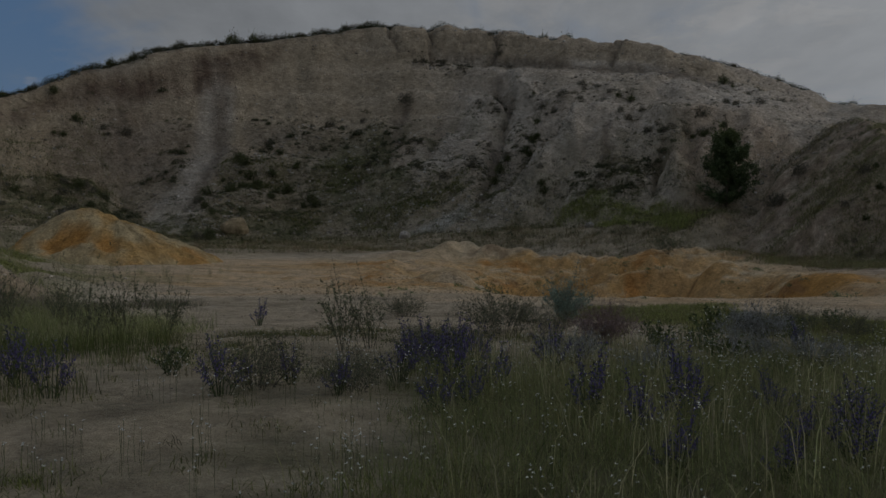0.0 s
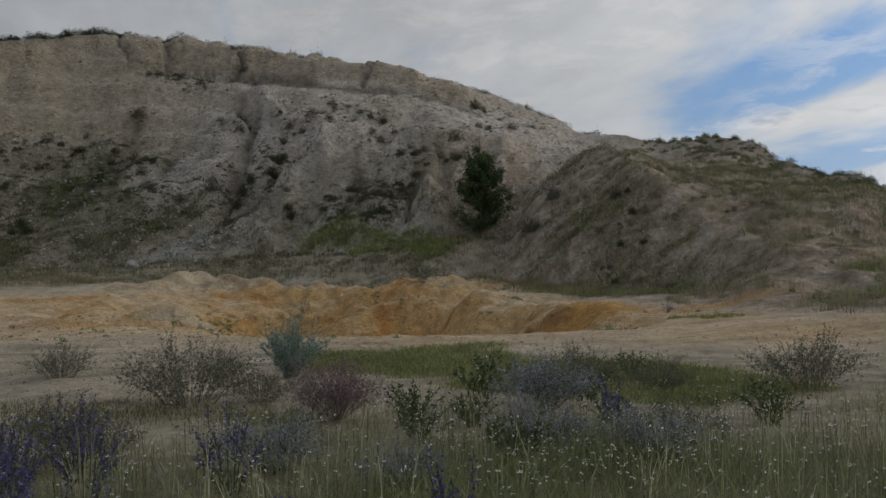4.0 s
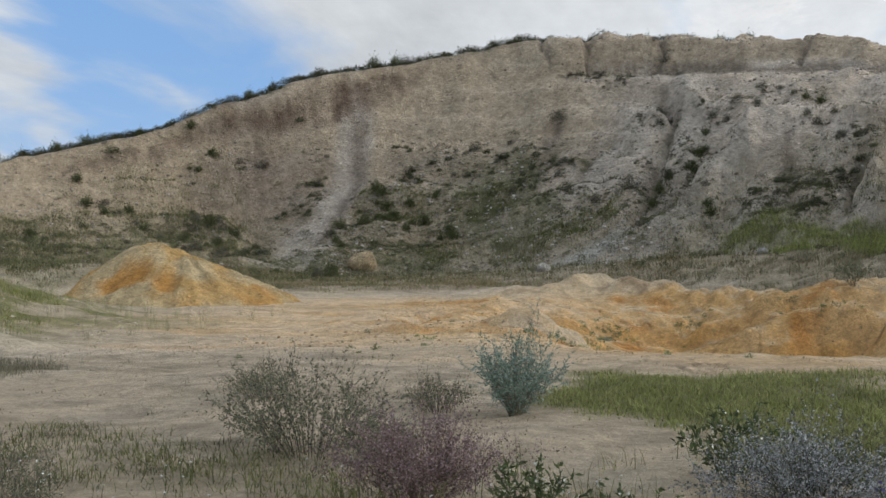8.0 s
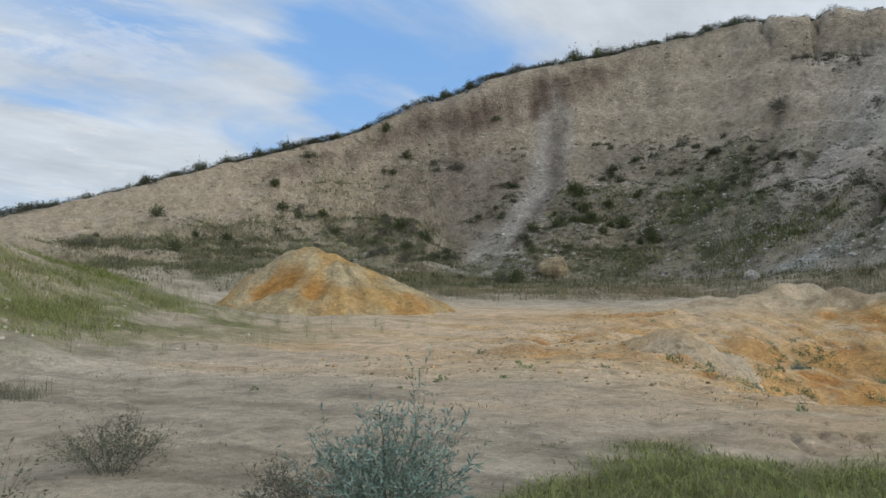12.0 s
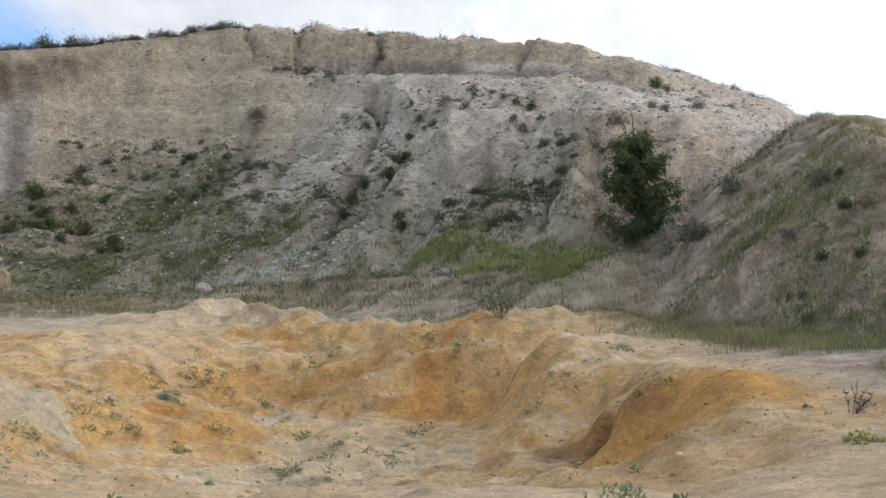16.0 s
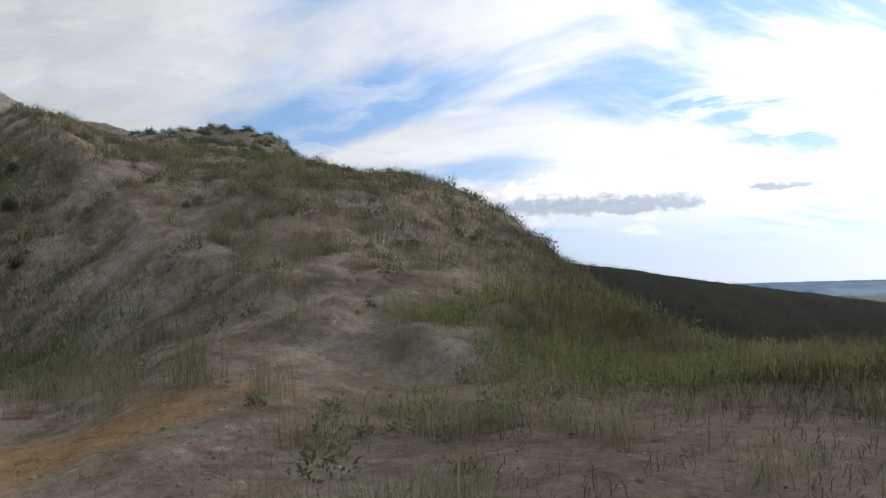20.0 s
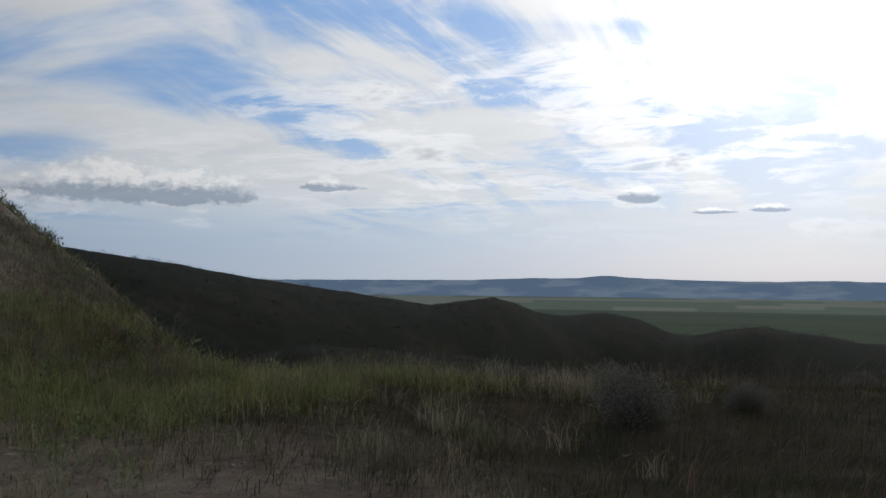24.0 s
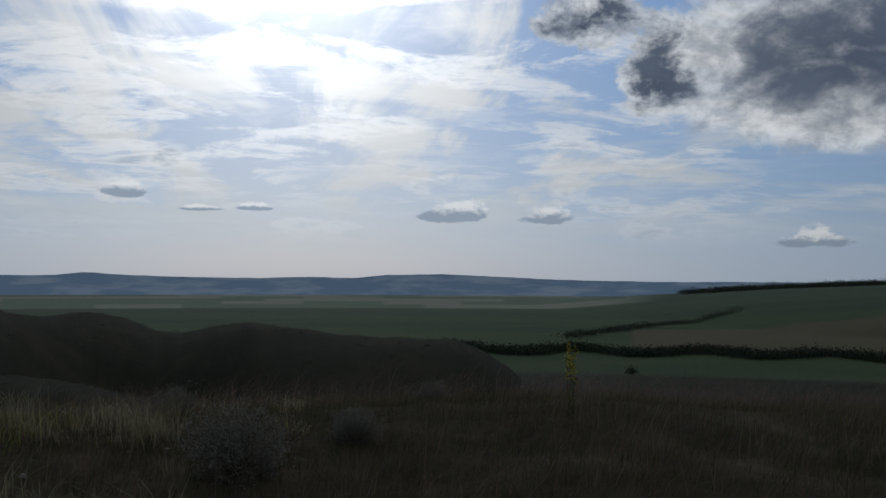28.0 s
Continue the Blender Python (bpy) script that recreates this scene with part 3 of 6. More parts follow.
    z["bare"] = ease(x, 13.5, 17) * ease(y, 21, 25) * (1 - ease(r, 44, 52)) * (1 - on_face * ease(r, mr, mr + 6))
    z["veg"] = np.clip(np.maximum.reduce([start, strip * (0.75 + 0.3 * n1), talus * 0.8, heaps * (0.7 + 0.4 * n1), spur, steppe, top, patch]), 0, 1)
    z["steppe"] = steppe
    return z, r, th


def ground_colour(x, y, h):
    z, r, th = zones(x, y, h)
    n, m, q = fbm(x, y, 3.0, 4), fbm(x + 9, y + 90, 0.7, 3), fbm(x - 40, y, 20, 3)

    def lay(c, col, k):
        return c + (np.array(col) - c) * np.clip(k, 0, 1)[:, None]

    c = np.tile(np.array([0.49, 0.40, 0.28]), (len(x), 1))
    c = lay(c, (0.585, 0.495, 0.37), ease(n, -0.2, 0.8) * 0.8)
    c = lay(c, (0.30, 0.25, 0.19), ease(m, 0.3, 1.0) * 0.5)
    litter = ease(fbm(x * 0.45 + 5, y * 1.5, 1.1, 4, 0.6), 0.15, 0.75) * (1 - ease(y, 20, 34)) * (1 - ease(r, 26, 34))
    c = lay(c, (0.24, 0.20, 0.135), litter * 0.5)
    c = lay(c, (0.385, 0.325, 0.25), z["face"] * (0.75 + 0.3 * n))
    c = lay(c, (0.20, 0.158, 0.118), z["face"] * ease(m + 0.4 * n, 0.35, 1.1) * 0.6)
    c = lay(c, (0.565, 0.485, 0.39), z["chalk"] * (0.8 + 0.3 * n))
    c = lay(c, (0.67, 0.60, 0.50), z["chalk"] * ease(n + 0.5 * m, 0.3, 1.0) * 0.6)
    band = 0.5 + 0.5 * np.sin(h * 2.3 + 1.5 * n)
    c = lay(c, (0.37, 0.28, 0.18), z["face"] * (1 - 0.8 * z["chalk"]) * band * 0.4)
    cap = z["face"] * ease(th, -10, -5) * (1 - ease(th, 14, 20)) * ease(h - table(th, FACE_T, TOP_Z), -2.8, -2.2)
    c = lay(c, (0.43, 0.345, 0.24), cap * 0.8)
    bed = z["face"] * ease(th, -10, -5) * (1 - ease(th, 14, 20)) * np.exp(-((h - table(th, FACE_T, TOP_Z) + 3.2 + 0.3 * n) / 0.45) ** 2)
    c = lay(c, (0.17, 0.135, 0.10), bed * 0.8)
    c = lay(c, (0.44, 0.35, 0.235), z["face"] * (1 - ease(th + 3 * n, -36, -26)) * 0.75)
    wall = z["face"] * ease(h, 9.0, 11.5) * ease(th, -30, -22) * (1 - ease(th + 2 * n, -9, -3))
    c = lay(c, (0.47, 0.385, 0.275), wall * 0.75)
    # grey-brown hollow in the face, its shade put into the colour as well
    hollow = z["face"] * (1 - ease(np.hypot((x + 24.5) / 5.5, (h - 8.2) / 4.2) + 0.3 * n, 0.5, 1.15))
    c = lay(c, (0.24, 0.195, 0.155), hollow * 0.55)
    chute = z["face"] * (1 - ease(np.minimum(reach(x, y, -18.6, 78.0, -20.2, 71.0)[0], reach(x, y, -20.2, 71.0, -19.6, 66.5)[0] / 1.7) + 0.4 * n, 0.6, 1.7))
    c = lay(c, (0.46, 0.41, 0.345), chute * 0.8)
    c = lay(c, (0.165, 0.12, 0.088), z["topsoil"] * (0.7 + 0.4 * m))
    near = (x > -9) & (x < 18) & (y > 21) & (y < 49)
    bank = np.zeros(len(x))
    e = 0.12
    bank[near] = np.hypot(ground_height(x[near] + e, y[near]) - ground_height(x[near] - e, y[near]), ground_height(x[near], y[near] + e) - ground_height(x[near], y[near] - e)) / (2 * e)
    wash = ease(x, -16, -8) * (1 - ease(x, 13, 17)) * ease(y + 2 * n + 0.5 * x, 22, 30) * (1 - ease(y, 46, 50))
    c = lay(c, (0.66, 0.49, 0.305), wash * 0.95)
    c = lay(c, (0.55, 0.35, 0.16), wash * ease(fbm(x * 0.22 + 3, y, 1.3, 4), 0.05, 0.7) * 0.6)
    c = lay(c, (0.36, 0.25, 0.15), wash * ease(fbm(x * 0.3 + 8, y * 1.2, 0.7, 4), 0.35, 1.0) * 0.5)
    fresh = ease(bank + 0.15 * n, 0.15, 0.65)
    c = lay(c, (0.64, 0.455, 0.245), z["orange"] * 0.9)
    c = lay(c, (0.66, 0.53, 0.35), z["orange"] * (1 - fresh) * ease(-n + 0.4 * m, -0.1, 0.7))
    c = lay(c, (0.61, 0.375, 0.155), z["orange"] * fresh)
    c = lay(c, (0.54, 0.265, 0.085), z["orange"] * fresh * ease(n + 0.5 * m, 0.05, 0.7))
    c = lay(c, (0.24, 0.145, 0.075), z["orange"] * ease(m - 0.4 * n, 0.45, 1.0) * 0.6)
    c = lay(c, (0.46, 0.27, 0.11), z["orange"] * (1 - fresh) * ease(n, 0.35, 0.9) * 0.7)
    for cx, cy, rx, ry, deep in ((12.6, 31.6, 2.2, 3.0, 1.0), (9.0, 41.6, 1.8, 0.9, 0.8), (4.2, 37.6, 1.3, 1.8, 0.6), (3.4, 44.0, 1.8, 0.9, 0.6), (1.0, 41.6, 1.4, 0.8, 0.5), (6.2, 44.2, 1.4, 0.8, 0.5), (-2.5, 40.0, 2.5, 0.7, 0.5)):
        c = lay(c, (0.57, 0.31, 0.10), deep * (1 - ease(np.hypot((x - cx) / rx, (y - cy) / ry) + 0.45 * n, 0.4, 1.1)))
    c = lay(c, (0.50, 0.31, 0.14), 0.8 * (1 - ease(np.hypot((x - 11.3) / 2.0, (y - 27.6) / 1.8) + 0.45 * n, 0.4, 1.1)))
    # red-brown bank, with the bank's shadow put into the same dark streak
    raw = reach(x, y, 11.0, 35.0, 12.6, 33.0, 0.25 * m)[0]
    c = lay(c, (0.33, 0.175, 0.08), 0.8 * (1 - ease(raw, 0.15, 0.55)))
    shelf_line = reach(x, y, 8.8, 35.6, 11.2, 35.2, 0.3 * m)[0]
    c = lay(c, (0.40, 0.24, 0.12), 0.7 * (1 - ease(shelf_line, 0.08, 0.35)))
    c = lay(c, (0.62, 0.475, 0.295), 0.7 * (1 - ease(np.hypot((x - 7.5) / 3.0, (y - 38.0) / 2.6) + 0.4 * n, 0.4, 1.1)))
    stray = 0.5 * fbm(x, y, 1.6, 2)
    # raised side of each fold paler: its bright edge is painted into the chalk
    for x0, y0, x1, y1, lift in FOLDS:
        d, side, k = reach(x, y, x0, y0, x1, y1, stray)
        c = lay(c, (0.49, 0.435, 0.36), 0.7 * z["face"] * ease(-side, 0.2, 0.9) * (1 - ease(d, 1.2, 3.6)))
    # cuts darkened along their lines: crease shade put into the colour
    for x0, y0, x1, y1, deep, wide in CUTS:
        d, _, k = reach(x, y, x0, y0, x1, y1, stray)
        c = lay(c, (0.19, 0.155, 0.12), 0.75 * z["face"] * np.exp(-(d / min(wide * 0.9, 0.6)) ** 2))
    c = lay(c, (0.56, 0.54, 0.48), z["strip"] * 0.8)
    rim_y = np.interp(x, [-12, 0, 4, 7, 10, 14, 16], [50, 53.5, 51, 48.5, 46.6, 45.2, 44.5])
    back_belt = ease(y + 1.2 * n, rim_y - 0.5, rim_y + 1.5) * (1 - z["face"]) * ease(x, -30, -20) * (1 - ease(x, 17, 19)) * (r < 60)
    c = lay(c, (0.27, 0.22, 0.15), back_belt * (0.65 + 0.4 * m))
    soil = z["bare"] * (1 - 0.9 * z["orange"])
    c = lay(c, (0.47, 0.345, 0.24), soil * 0.85)
    crest_x = 20.6 + 0.115 * (y - 31)
    flank = z["bare"] * (1 - ease(x - crest_x + 0.5 * n, -0.6, 0.6)) * ease(x, 15.5, 17) * ease(y, 32, 36)
    c = lay(c, (0.47, 0.37, 0.275), flank * 0.85)
    c = lay(c, (0.52, 0.43, 0.335), soil * ease(m + 0.6 * n, 0.2, 1.0) * 0.7)
    grit = fbm(x + 31, y, 0.45, 4, 0.6)
    c = lay(c, (0.22, 0.165, 0.12), soil * ease(grit, 0.05, 0.7) * 0.6)
    c = lay(c, (0.62, 0.53, 0.42), soil * ease(-grit, 0.2, 0.8) * 0.4)
    # soil darker and browner in front of the spur
    brown_soil = ease(x + 0.5 * n, 15.5, 18.5) * (1 - ease(y + n, 27.5, 31))
    c = lay(c, (0.26, 0.19, 0.13), brown_soil * (0.75 + 0.2 * m))
    ochre = 1 - ease(np.hypot((x - 16.0) / 2.6, (y - 29.3) / 1.3) + 0.3 * m, 0.5, 1.1)
    c = lay(c, (0.50, 0.305, 0.135), ochre * (0.85 + 0.3 * n))
    veg = z["veg"] * (0.75 + 0.35 * m)
    green = ease(-x + n, 9, 14) * ease(y, 17, 22) * (1 - ease(y, 36, 42)) * (1 - 0.9 * z["heap"])
    c = lay(c, (0.15, 0.14, 0.07), veg * 0.6)
    c = lay(c, (0.115, 0.125, 0.05), veg * ease(q + 0.5 * n, 0.0, 0.8))
    # steppe and hills: backlight and cloud shade put into a near-black colour
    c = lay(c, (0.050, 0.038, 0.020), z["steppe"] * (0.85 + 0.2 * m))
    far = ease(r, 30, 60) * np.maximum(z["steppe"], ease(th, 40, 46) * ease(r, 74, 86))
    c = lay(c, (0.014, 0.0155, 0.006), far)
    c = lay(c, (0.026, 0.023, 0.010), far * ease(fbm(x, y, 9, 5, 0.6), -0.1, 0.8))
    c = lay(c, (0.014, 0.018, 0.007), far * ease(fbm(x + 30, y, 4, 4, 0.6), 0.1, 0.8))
    c = lay(c, (0.19, 0.19, 0.07), green * ease(n + 0.6 * m, -0.8, 0.1) * 0.85)
    c = lay(c, (0.43, 0.35, 0.265), z["heap"] * 0.9)
    c = lay(c, (0.48, 0.36, 0.22), z["heap"] * ease(n, 0.1, 0.7) * 0.7)
    c = lay(c, (0.25, 0.25, 0.10), z["patch"] ** 1.5 * (0.5 + 0.5 * m))
    # fields in the valley
    k = ease(r, 560, 640) * z["steppe"]
    c = lay(c, (0.048, 0.078, 0.026), k)
    stripe = 0.5 + 0.5 * np.sin(r * 0.012 + th * 0.11)
    c = lay(c, (0.036, 0.062, 0.024), k * stripe)
    c = lay(c, (0.065, 0.09, 0.032), k * ease(np.sin(r * 0.031 - th * 0.2), 0.5, 0.9) * 0.5)
    tan = ease(th, 109.5, 110.2) * ease(r, 850, 860) * (1 - ease(r, 1250 + 9 * (th - 110), 1270 + 9 * (th - 110)))
    c = lay(c, (0.105, 0.088, 0.045), tan * k)
    # aerial haze painted on: fields turn paler and bluer with distance
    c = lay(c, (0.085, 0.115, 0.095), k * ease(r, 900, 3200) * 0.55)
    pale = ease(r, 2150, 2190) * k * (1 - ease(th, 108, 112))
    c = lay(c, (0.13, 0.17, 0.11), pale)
    cell = vnoise(np.floor(th * 0.21 + 0.5 * np.floor(r / 420)) * 7.7, np.floor(r / 420) * 5.3)
    c = lay(c, (0.23, 0.24, 0.175), pale * ease(cell, -0.15, 0.05))
    return c


def fast_mesh(name, verts, faces, sides):
    """A mesh from arrays: verts n x 3, faces m x sides."""
    me = bpy.data.meshes.new(name)
    n, m = len(verts), len(faces)
    me.vertices.add(n)
    me.vertices.foreach_set("co", np.asarray(verts, np.float32).ravel())
    me.loops.add(m * sides)
    me.loops.foreach_set("vertex_index", np.asarray(faces, np.int32).ravel())
    me.polygons.add(m)
    me.polygons.foreach_set("loop_start", np.arange(0, m * sides, sides, dtype=np.int32))
    me.update(calc_edges=True)
    return me


def tint_mesh(me, cols, crumb=None):
    a = me.color_attributes.new("tint", "FLOAT_COLOR", "POINT")
    c = np.ones((len(me.vertices), 4), np.float32)
    c[:, :3] = cols
    if crumb is not None:
        c[:, 3] = crumb
    a.data.foreach_set("color", c.ravel())


# ---------------------------------------------------------------- materials
def material(name):
    m = bpy.data.materials.new(name)
    m.use_nodes = True
    return m, Nodes(m.node_tree)


def finish(N, col, rough=0.9, bump=None, dist=0.02, strength=0.6, spec=0.2, trans=None):
    b = N.add("ShaderNodeBsdfPrincipled", {"Base Color": col, "Roughness": rough, "Specular IOR Level": spec})
    if bump is not None:
        N.put(b.inputs["Normal"], N.add("ShaderNodeBump", {"Height": bump, "Distance": dist, "Strength": strength}))
    sh = b.outputs[0]
    if trans is not None:
        t = N.add("ShaderNodeBsdfTranslucent", {"Color": col})
        sh = N.add("ShaderNodeMixShader", {0: trans, 1: sh, 2: t.outputs[0]}).outputs[0]
    N.add("ShaderNodeOutputMaterial", {0: sh})


def mat_ground():
    m, N = material("quarry_ground")
    pos = N.add("ShaderNodeNewGeometry").outputs["Position"]
    tint = N.add("ShaderNodeAttribute", name_of="tint").outputs["Color"]
    fine, grit, clod = N.noise(pos, 9.0, 8.0, 0.68), N.noise(pos, 55.0, 4.0, 0.6), N.noise(pos, 1.6, 8.0, 0.66)
    crumb = N.add("ShaderNodeAttribute", name_of="tint").outputs["Alpha"]
    crack = N.noise(N.vec("MULTIPLY", pos, (1.0, 1.0, 1.6)), 3.2, 9.0, 0.72, 0.4)
    tint = N.mix(N.math("MULTIPLY", crumb, 0.9), tint, N.mix(1.0, tint, N.ramp(crack, (0.30, 0.36), (0.44, 0.90), (0.60, 1.08), (0.72, 1.42)), "MULTIPLY"))
    col = N.mix(1.0, tint, N.ramp(fine, (0.25, 0.68), (0.5, 1.0), (0.75, 1.24)), "MULTIPLY")
    col = N.mix(1.0, col, N.ramp(clod, (0.3, 0.72), (0.5, 1.0), (0.72, 1.25)), "MULTIPLY")
    col = N.mix(0.6, col, N.ramp(grit, (0.3, 0.7), (0.7, 1.3)), "MULTIPLY")
    # loose stones and clods of two sizes, thick on broken ground and few on the flat
    lumps = None
    for size, few in ((4.5, 0.86), (17.0, 0.74)):
        cell = N.add("ShaderNodeTexVoronoi", {"Vector": pos, "Scale": size})
        pick = N.add("ShaderNodeSeparateColor", {0: cell.outputs["Color"]})
        stone = N.math("MULTIPLY", N.math("SUBTRACT", 1.0, N.smooth(cell.outputs["Distance"], 0.22, 0.40)), N.smooth(pick.outputs[0], few, few + 0.04))
        stone = N.math("MULTIPLY", stone, N.math("MULTIPLY_ADD", crumb, 0.75, 0.25))
        col = N.mix(stone, col, N.mix(1.0, col, N.ramp(pick.outputs[1], (0.0, 0.52), (0.4, 0.85), (0.55, 1.2), (1.0, 1.55)), "MULTIPLY"))
        lumps = stone if lumps is None else N.math("ADD", lumps, N.math("MULTIPLY", stone, 0.35))
    h = N.math("ADD", N.math("MULTIPLY", N.math("MULTIPLY", crack, crumb), 0.8), N.math("MULTIPLY", fine, 0.6))
    h = N.math("ADD", h, N.math("MULTIPLY", lumps, 0.35))
    h = N.math("ADD", h, N.math("ADD", N.math("MULTIPLY", grit, 0.15), clod))
    finish(N, col, 0.95, h, 0.22, 0.9, 0.1)
    return m


def mat_tint(name, rough=0.75, trans=0.0, spec=0.25, vary=0.35):
    """Colour from the mesh, varied from island to island and in fine grain."""
    m, N = material(name)
    geo = N.add("ShaderNodeNewGeometry")
    tint = N.add("ShaderNodeAttribute", name_of="tint").outputs["Color"]
    k = N.math("MULTIPLY_ADD", geo.outputs["Random Per Island"], vary * 2, 1 - vary)
    col = N.add("ShaderNodeVectorMath", {0: tint, "Scale": k}, operation="SCALE").outputs[0]
    col = N.mix(0.5, col, N.ramp(N.noise(geo.outputs["Position"], 30.0, 3.0), (0.3, 0.65), (0.7, 1.35)), "MULTIPLY")
    finish(N, col, rough, None, spec=spec, trans=trans if trans else None)
    return m


M_GROUND = mat_ground()
M_PLANT = mat_tint("plant_leaf", 0.7, 0.25)
M_BLADE = mat_tint("grass_blade", 0.7, 0.45, 0.15)
M_STEM = mat_tint("plant_stem", 0.85)
M_SAND = mat_ground()
M_SAND.name = "heap_sand"

# ---------------------------------------------------------------- ground sheet
TH = np.radians(np.concatenate([np.arange(-76, 128, 0.25), np.arange(128, 284, 1.5)]))
RAD = np.concatenate([np.concatenate([[0.01], np.arange(0.3, 24, 0.14)]), np.arange(24, 42, 0.25), np.arange(42, 69, 0.18), np.arange(69, 112, 0.75), np.geomspace(112, 4250, 130)])
rg, tg = np.meshgrid(RAD, TH, indexing="ij")
gx, gy = (OX + rg * np.sin(tg)).ravel(), (OY + rg * np.cos(tg)).ravel()
gz = ground_height(gx, gy)
nr, na = len(RAD), len(TH)
i, j = np.meshgrid(np.arange(nr - 1), np.arange(na), indexing="ij")
jn = (j + 1) % na
quads = np.stack([i * na + j, i * na + jn, (i + 1) * na + jn, (i + 1) * na + j], -1).reshape(-1, 4)
gme = fast_mesh("ground", np.stack([gx, gy, gz], 1), quads[:, ::-1], 4)
zg, rz, tz_ = zones(gx, gy, None)
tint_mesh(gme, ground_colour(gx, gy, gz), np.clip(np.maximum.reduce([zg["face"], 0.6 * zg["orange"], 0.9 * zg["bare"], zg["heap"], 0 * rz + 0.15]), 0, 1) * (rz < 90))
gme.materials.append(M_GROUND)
gme.polygons.foreach_set("use_smooth", np.ones(len(gme.polygons), bool))
ground = tagged(new("ground", gme), "pale sandy quarry floor, eroded earth face and grassy steppe", "ground", kind="structure")

# ---------------------------------------------------------------- plant builders
def spun(r):
    return np.random.default_rng(r)


def tubes(paths, radii, sides=3):
    """Tapered tubes along paths [s, k, 3] with radii [s, k]: verts and quads."""
    s, k, _ = paths.shape
    a = np.arange(sides) * 2 * np.pi / sides
    ring = np.stack([np.cos(a), np.sin(a), 0 * a], -1)
    v = paths[:, :, None, :] + radii[:, :, None, None] * ring[None, None]
    idx = np.arange(s * k * sides).reshape(s, k, sides)
    nxt = np.roll(idx, -1, axis=2)
    q = np.stack([idx[:, :-1], nxt[:, :-1], nxt[:, 1:], idx[:, 1:]], -1)
    return v.reshape(-1, 3), q.reshape(-1, 4)


def leaves(at, way, length, width, rg):
    """Folded diamond leaves at points, along directions: verts and quads."""
    n = len(at)
    way = way / (np.linalg.norm(way, axis=1, keepdims=True) + 1e-9)
    side = np.cross(way, rg.normal(size=(n, 3)))
    side = side / (np.linalg.norm(side, axis=1, keepdims=True) + 1e-9)
    length, width = np.broadcast_to(length, n)[:, None], np.broadcast_to(width, n)[:, None]
    lift = np.cross(side, way) * width * 0.35
    v = np.stack([at, at + way * length * 0.45 + side * width * 0.5 + lift, at + way * length, at + way * length * 0.45 - side * width * 0.5 + lift], 1)
    return v.reshape(-1, 3), np.arange(4 * n).reshape(n, 4)


def mixed(cols, n, rg, per=1, spread=0.12):
    """n random colours between the given ones, each repeated per times."""
    cols = np.array(cols)
    w = rg.dirichlet(np.ones(len(cols)) * 0.7, n)
    c = (w @ cols) * (1 + spread * rg.normal(size=(n, 1)))
    return np.repeat(np.clip(c, 0.003, 1), per, axis=0)


def arcs(rg, n, height, spread, k=5, droop=0.2, foot=0.08):
    """n bent stems from the root: paths [n, k, 3]."""
    a, u = rg.uniform(0, 2 * np.pi, n), np.sqrt(rg.random(n))
    h = height * rg.uniform(0.55, 1.05, n) * (1 - 0.35 * u ** 2)
    t = np.linspace(0, 1, k)[None]
    out = spread * u[:, None] * (0.35 * t + 0.65 * t ** 1.6)
    z = h[:, None] * (t - droop * u[:, None] * t ** 3)
    x = np.cos(a)[:, None] * (out + foot * u[:, None]) + rg.normal(size=(n, k)) * 0.02 * height * t
    y = np.sin(a)[:, None] * (out + foot * u[:, None]) + rg.normal(size=(n, k)) * 0.02 * height * t
    return np.stack([x, y, z], -1)


def along(paths, rg, per, lo=0.25, hi=1.0):
    """per random points on each path, and the direction of the stem there."""
    s, k, _ = paths.shape
    t = rg.uniform(lo, hi, (s, per)) * (k - 1)
    i = np.minimum(t.astype(int), k - 2)
    f = (t - i)[..., None]
    p0 = np.take_along_axis(paths, i[..., None], 1)
    p1 = np.take_along_axis(paths, i[..., None] + 1, 1)
    return (p0 + (p1 - p0) * f).reshape(-1, 3), (p1 - p0).reshape(-1, 3)


def part(name, data, cols, mat, parent, label="", sides=4):
    me = fast_mesh(name, data[0], data[1], sides)
    tint_mesh(me, cols)
    me.materials.append(mat)
    ob = new(name, me)
    ob.parent = parent
    tagged(ob, label, kind="stuff" if name in ("stalk", "foliage", "blossom", "crown", "branch") else "")
    return ob


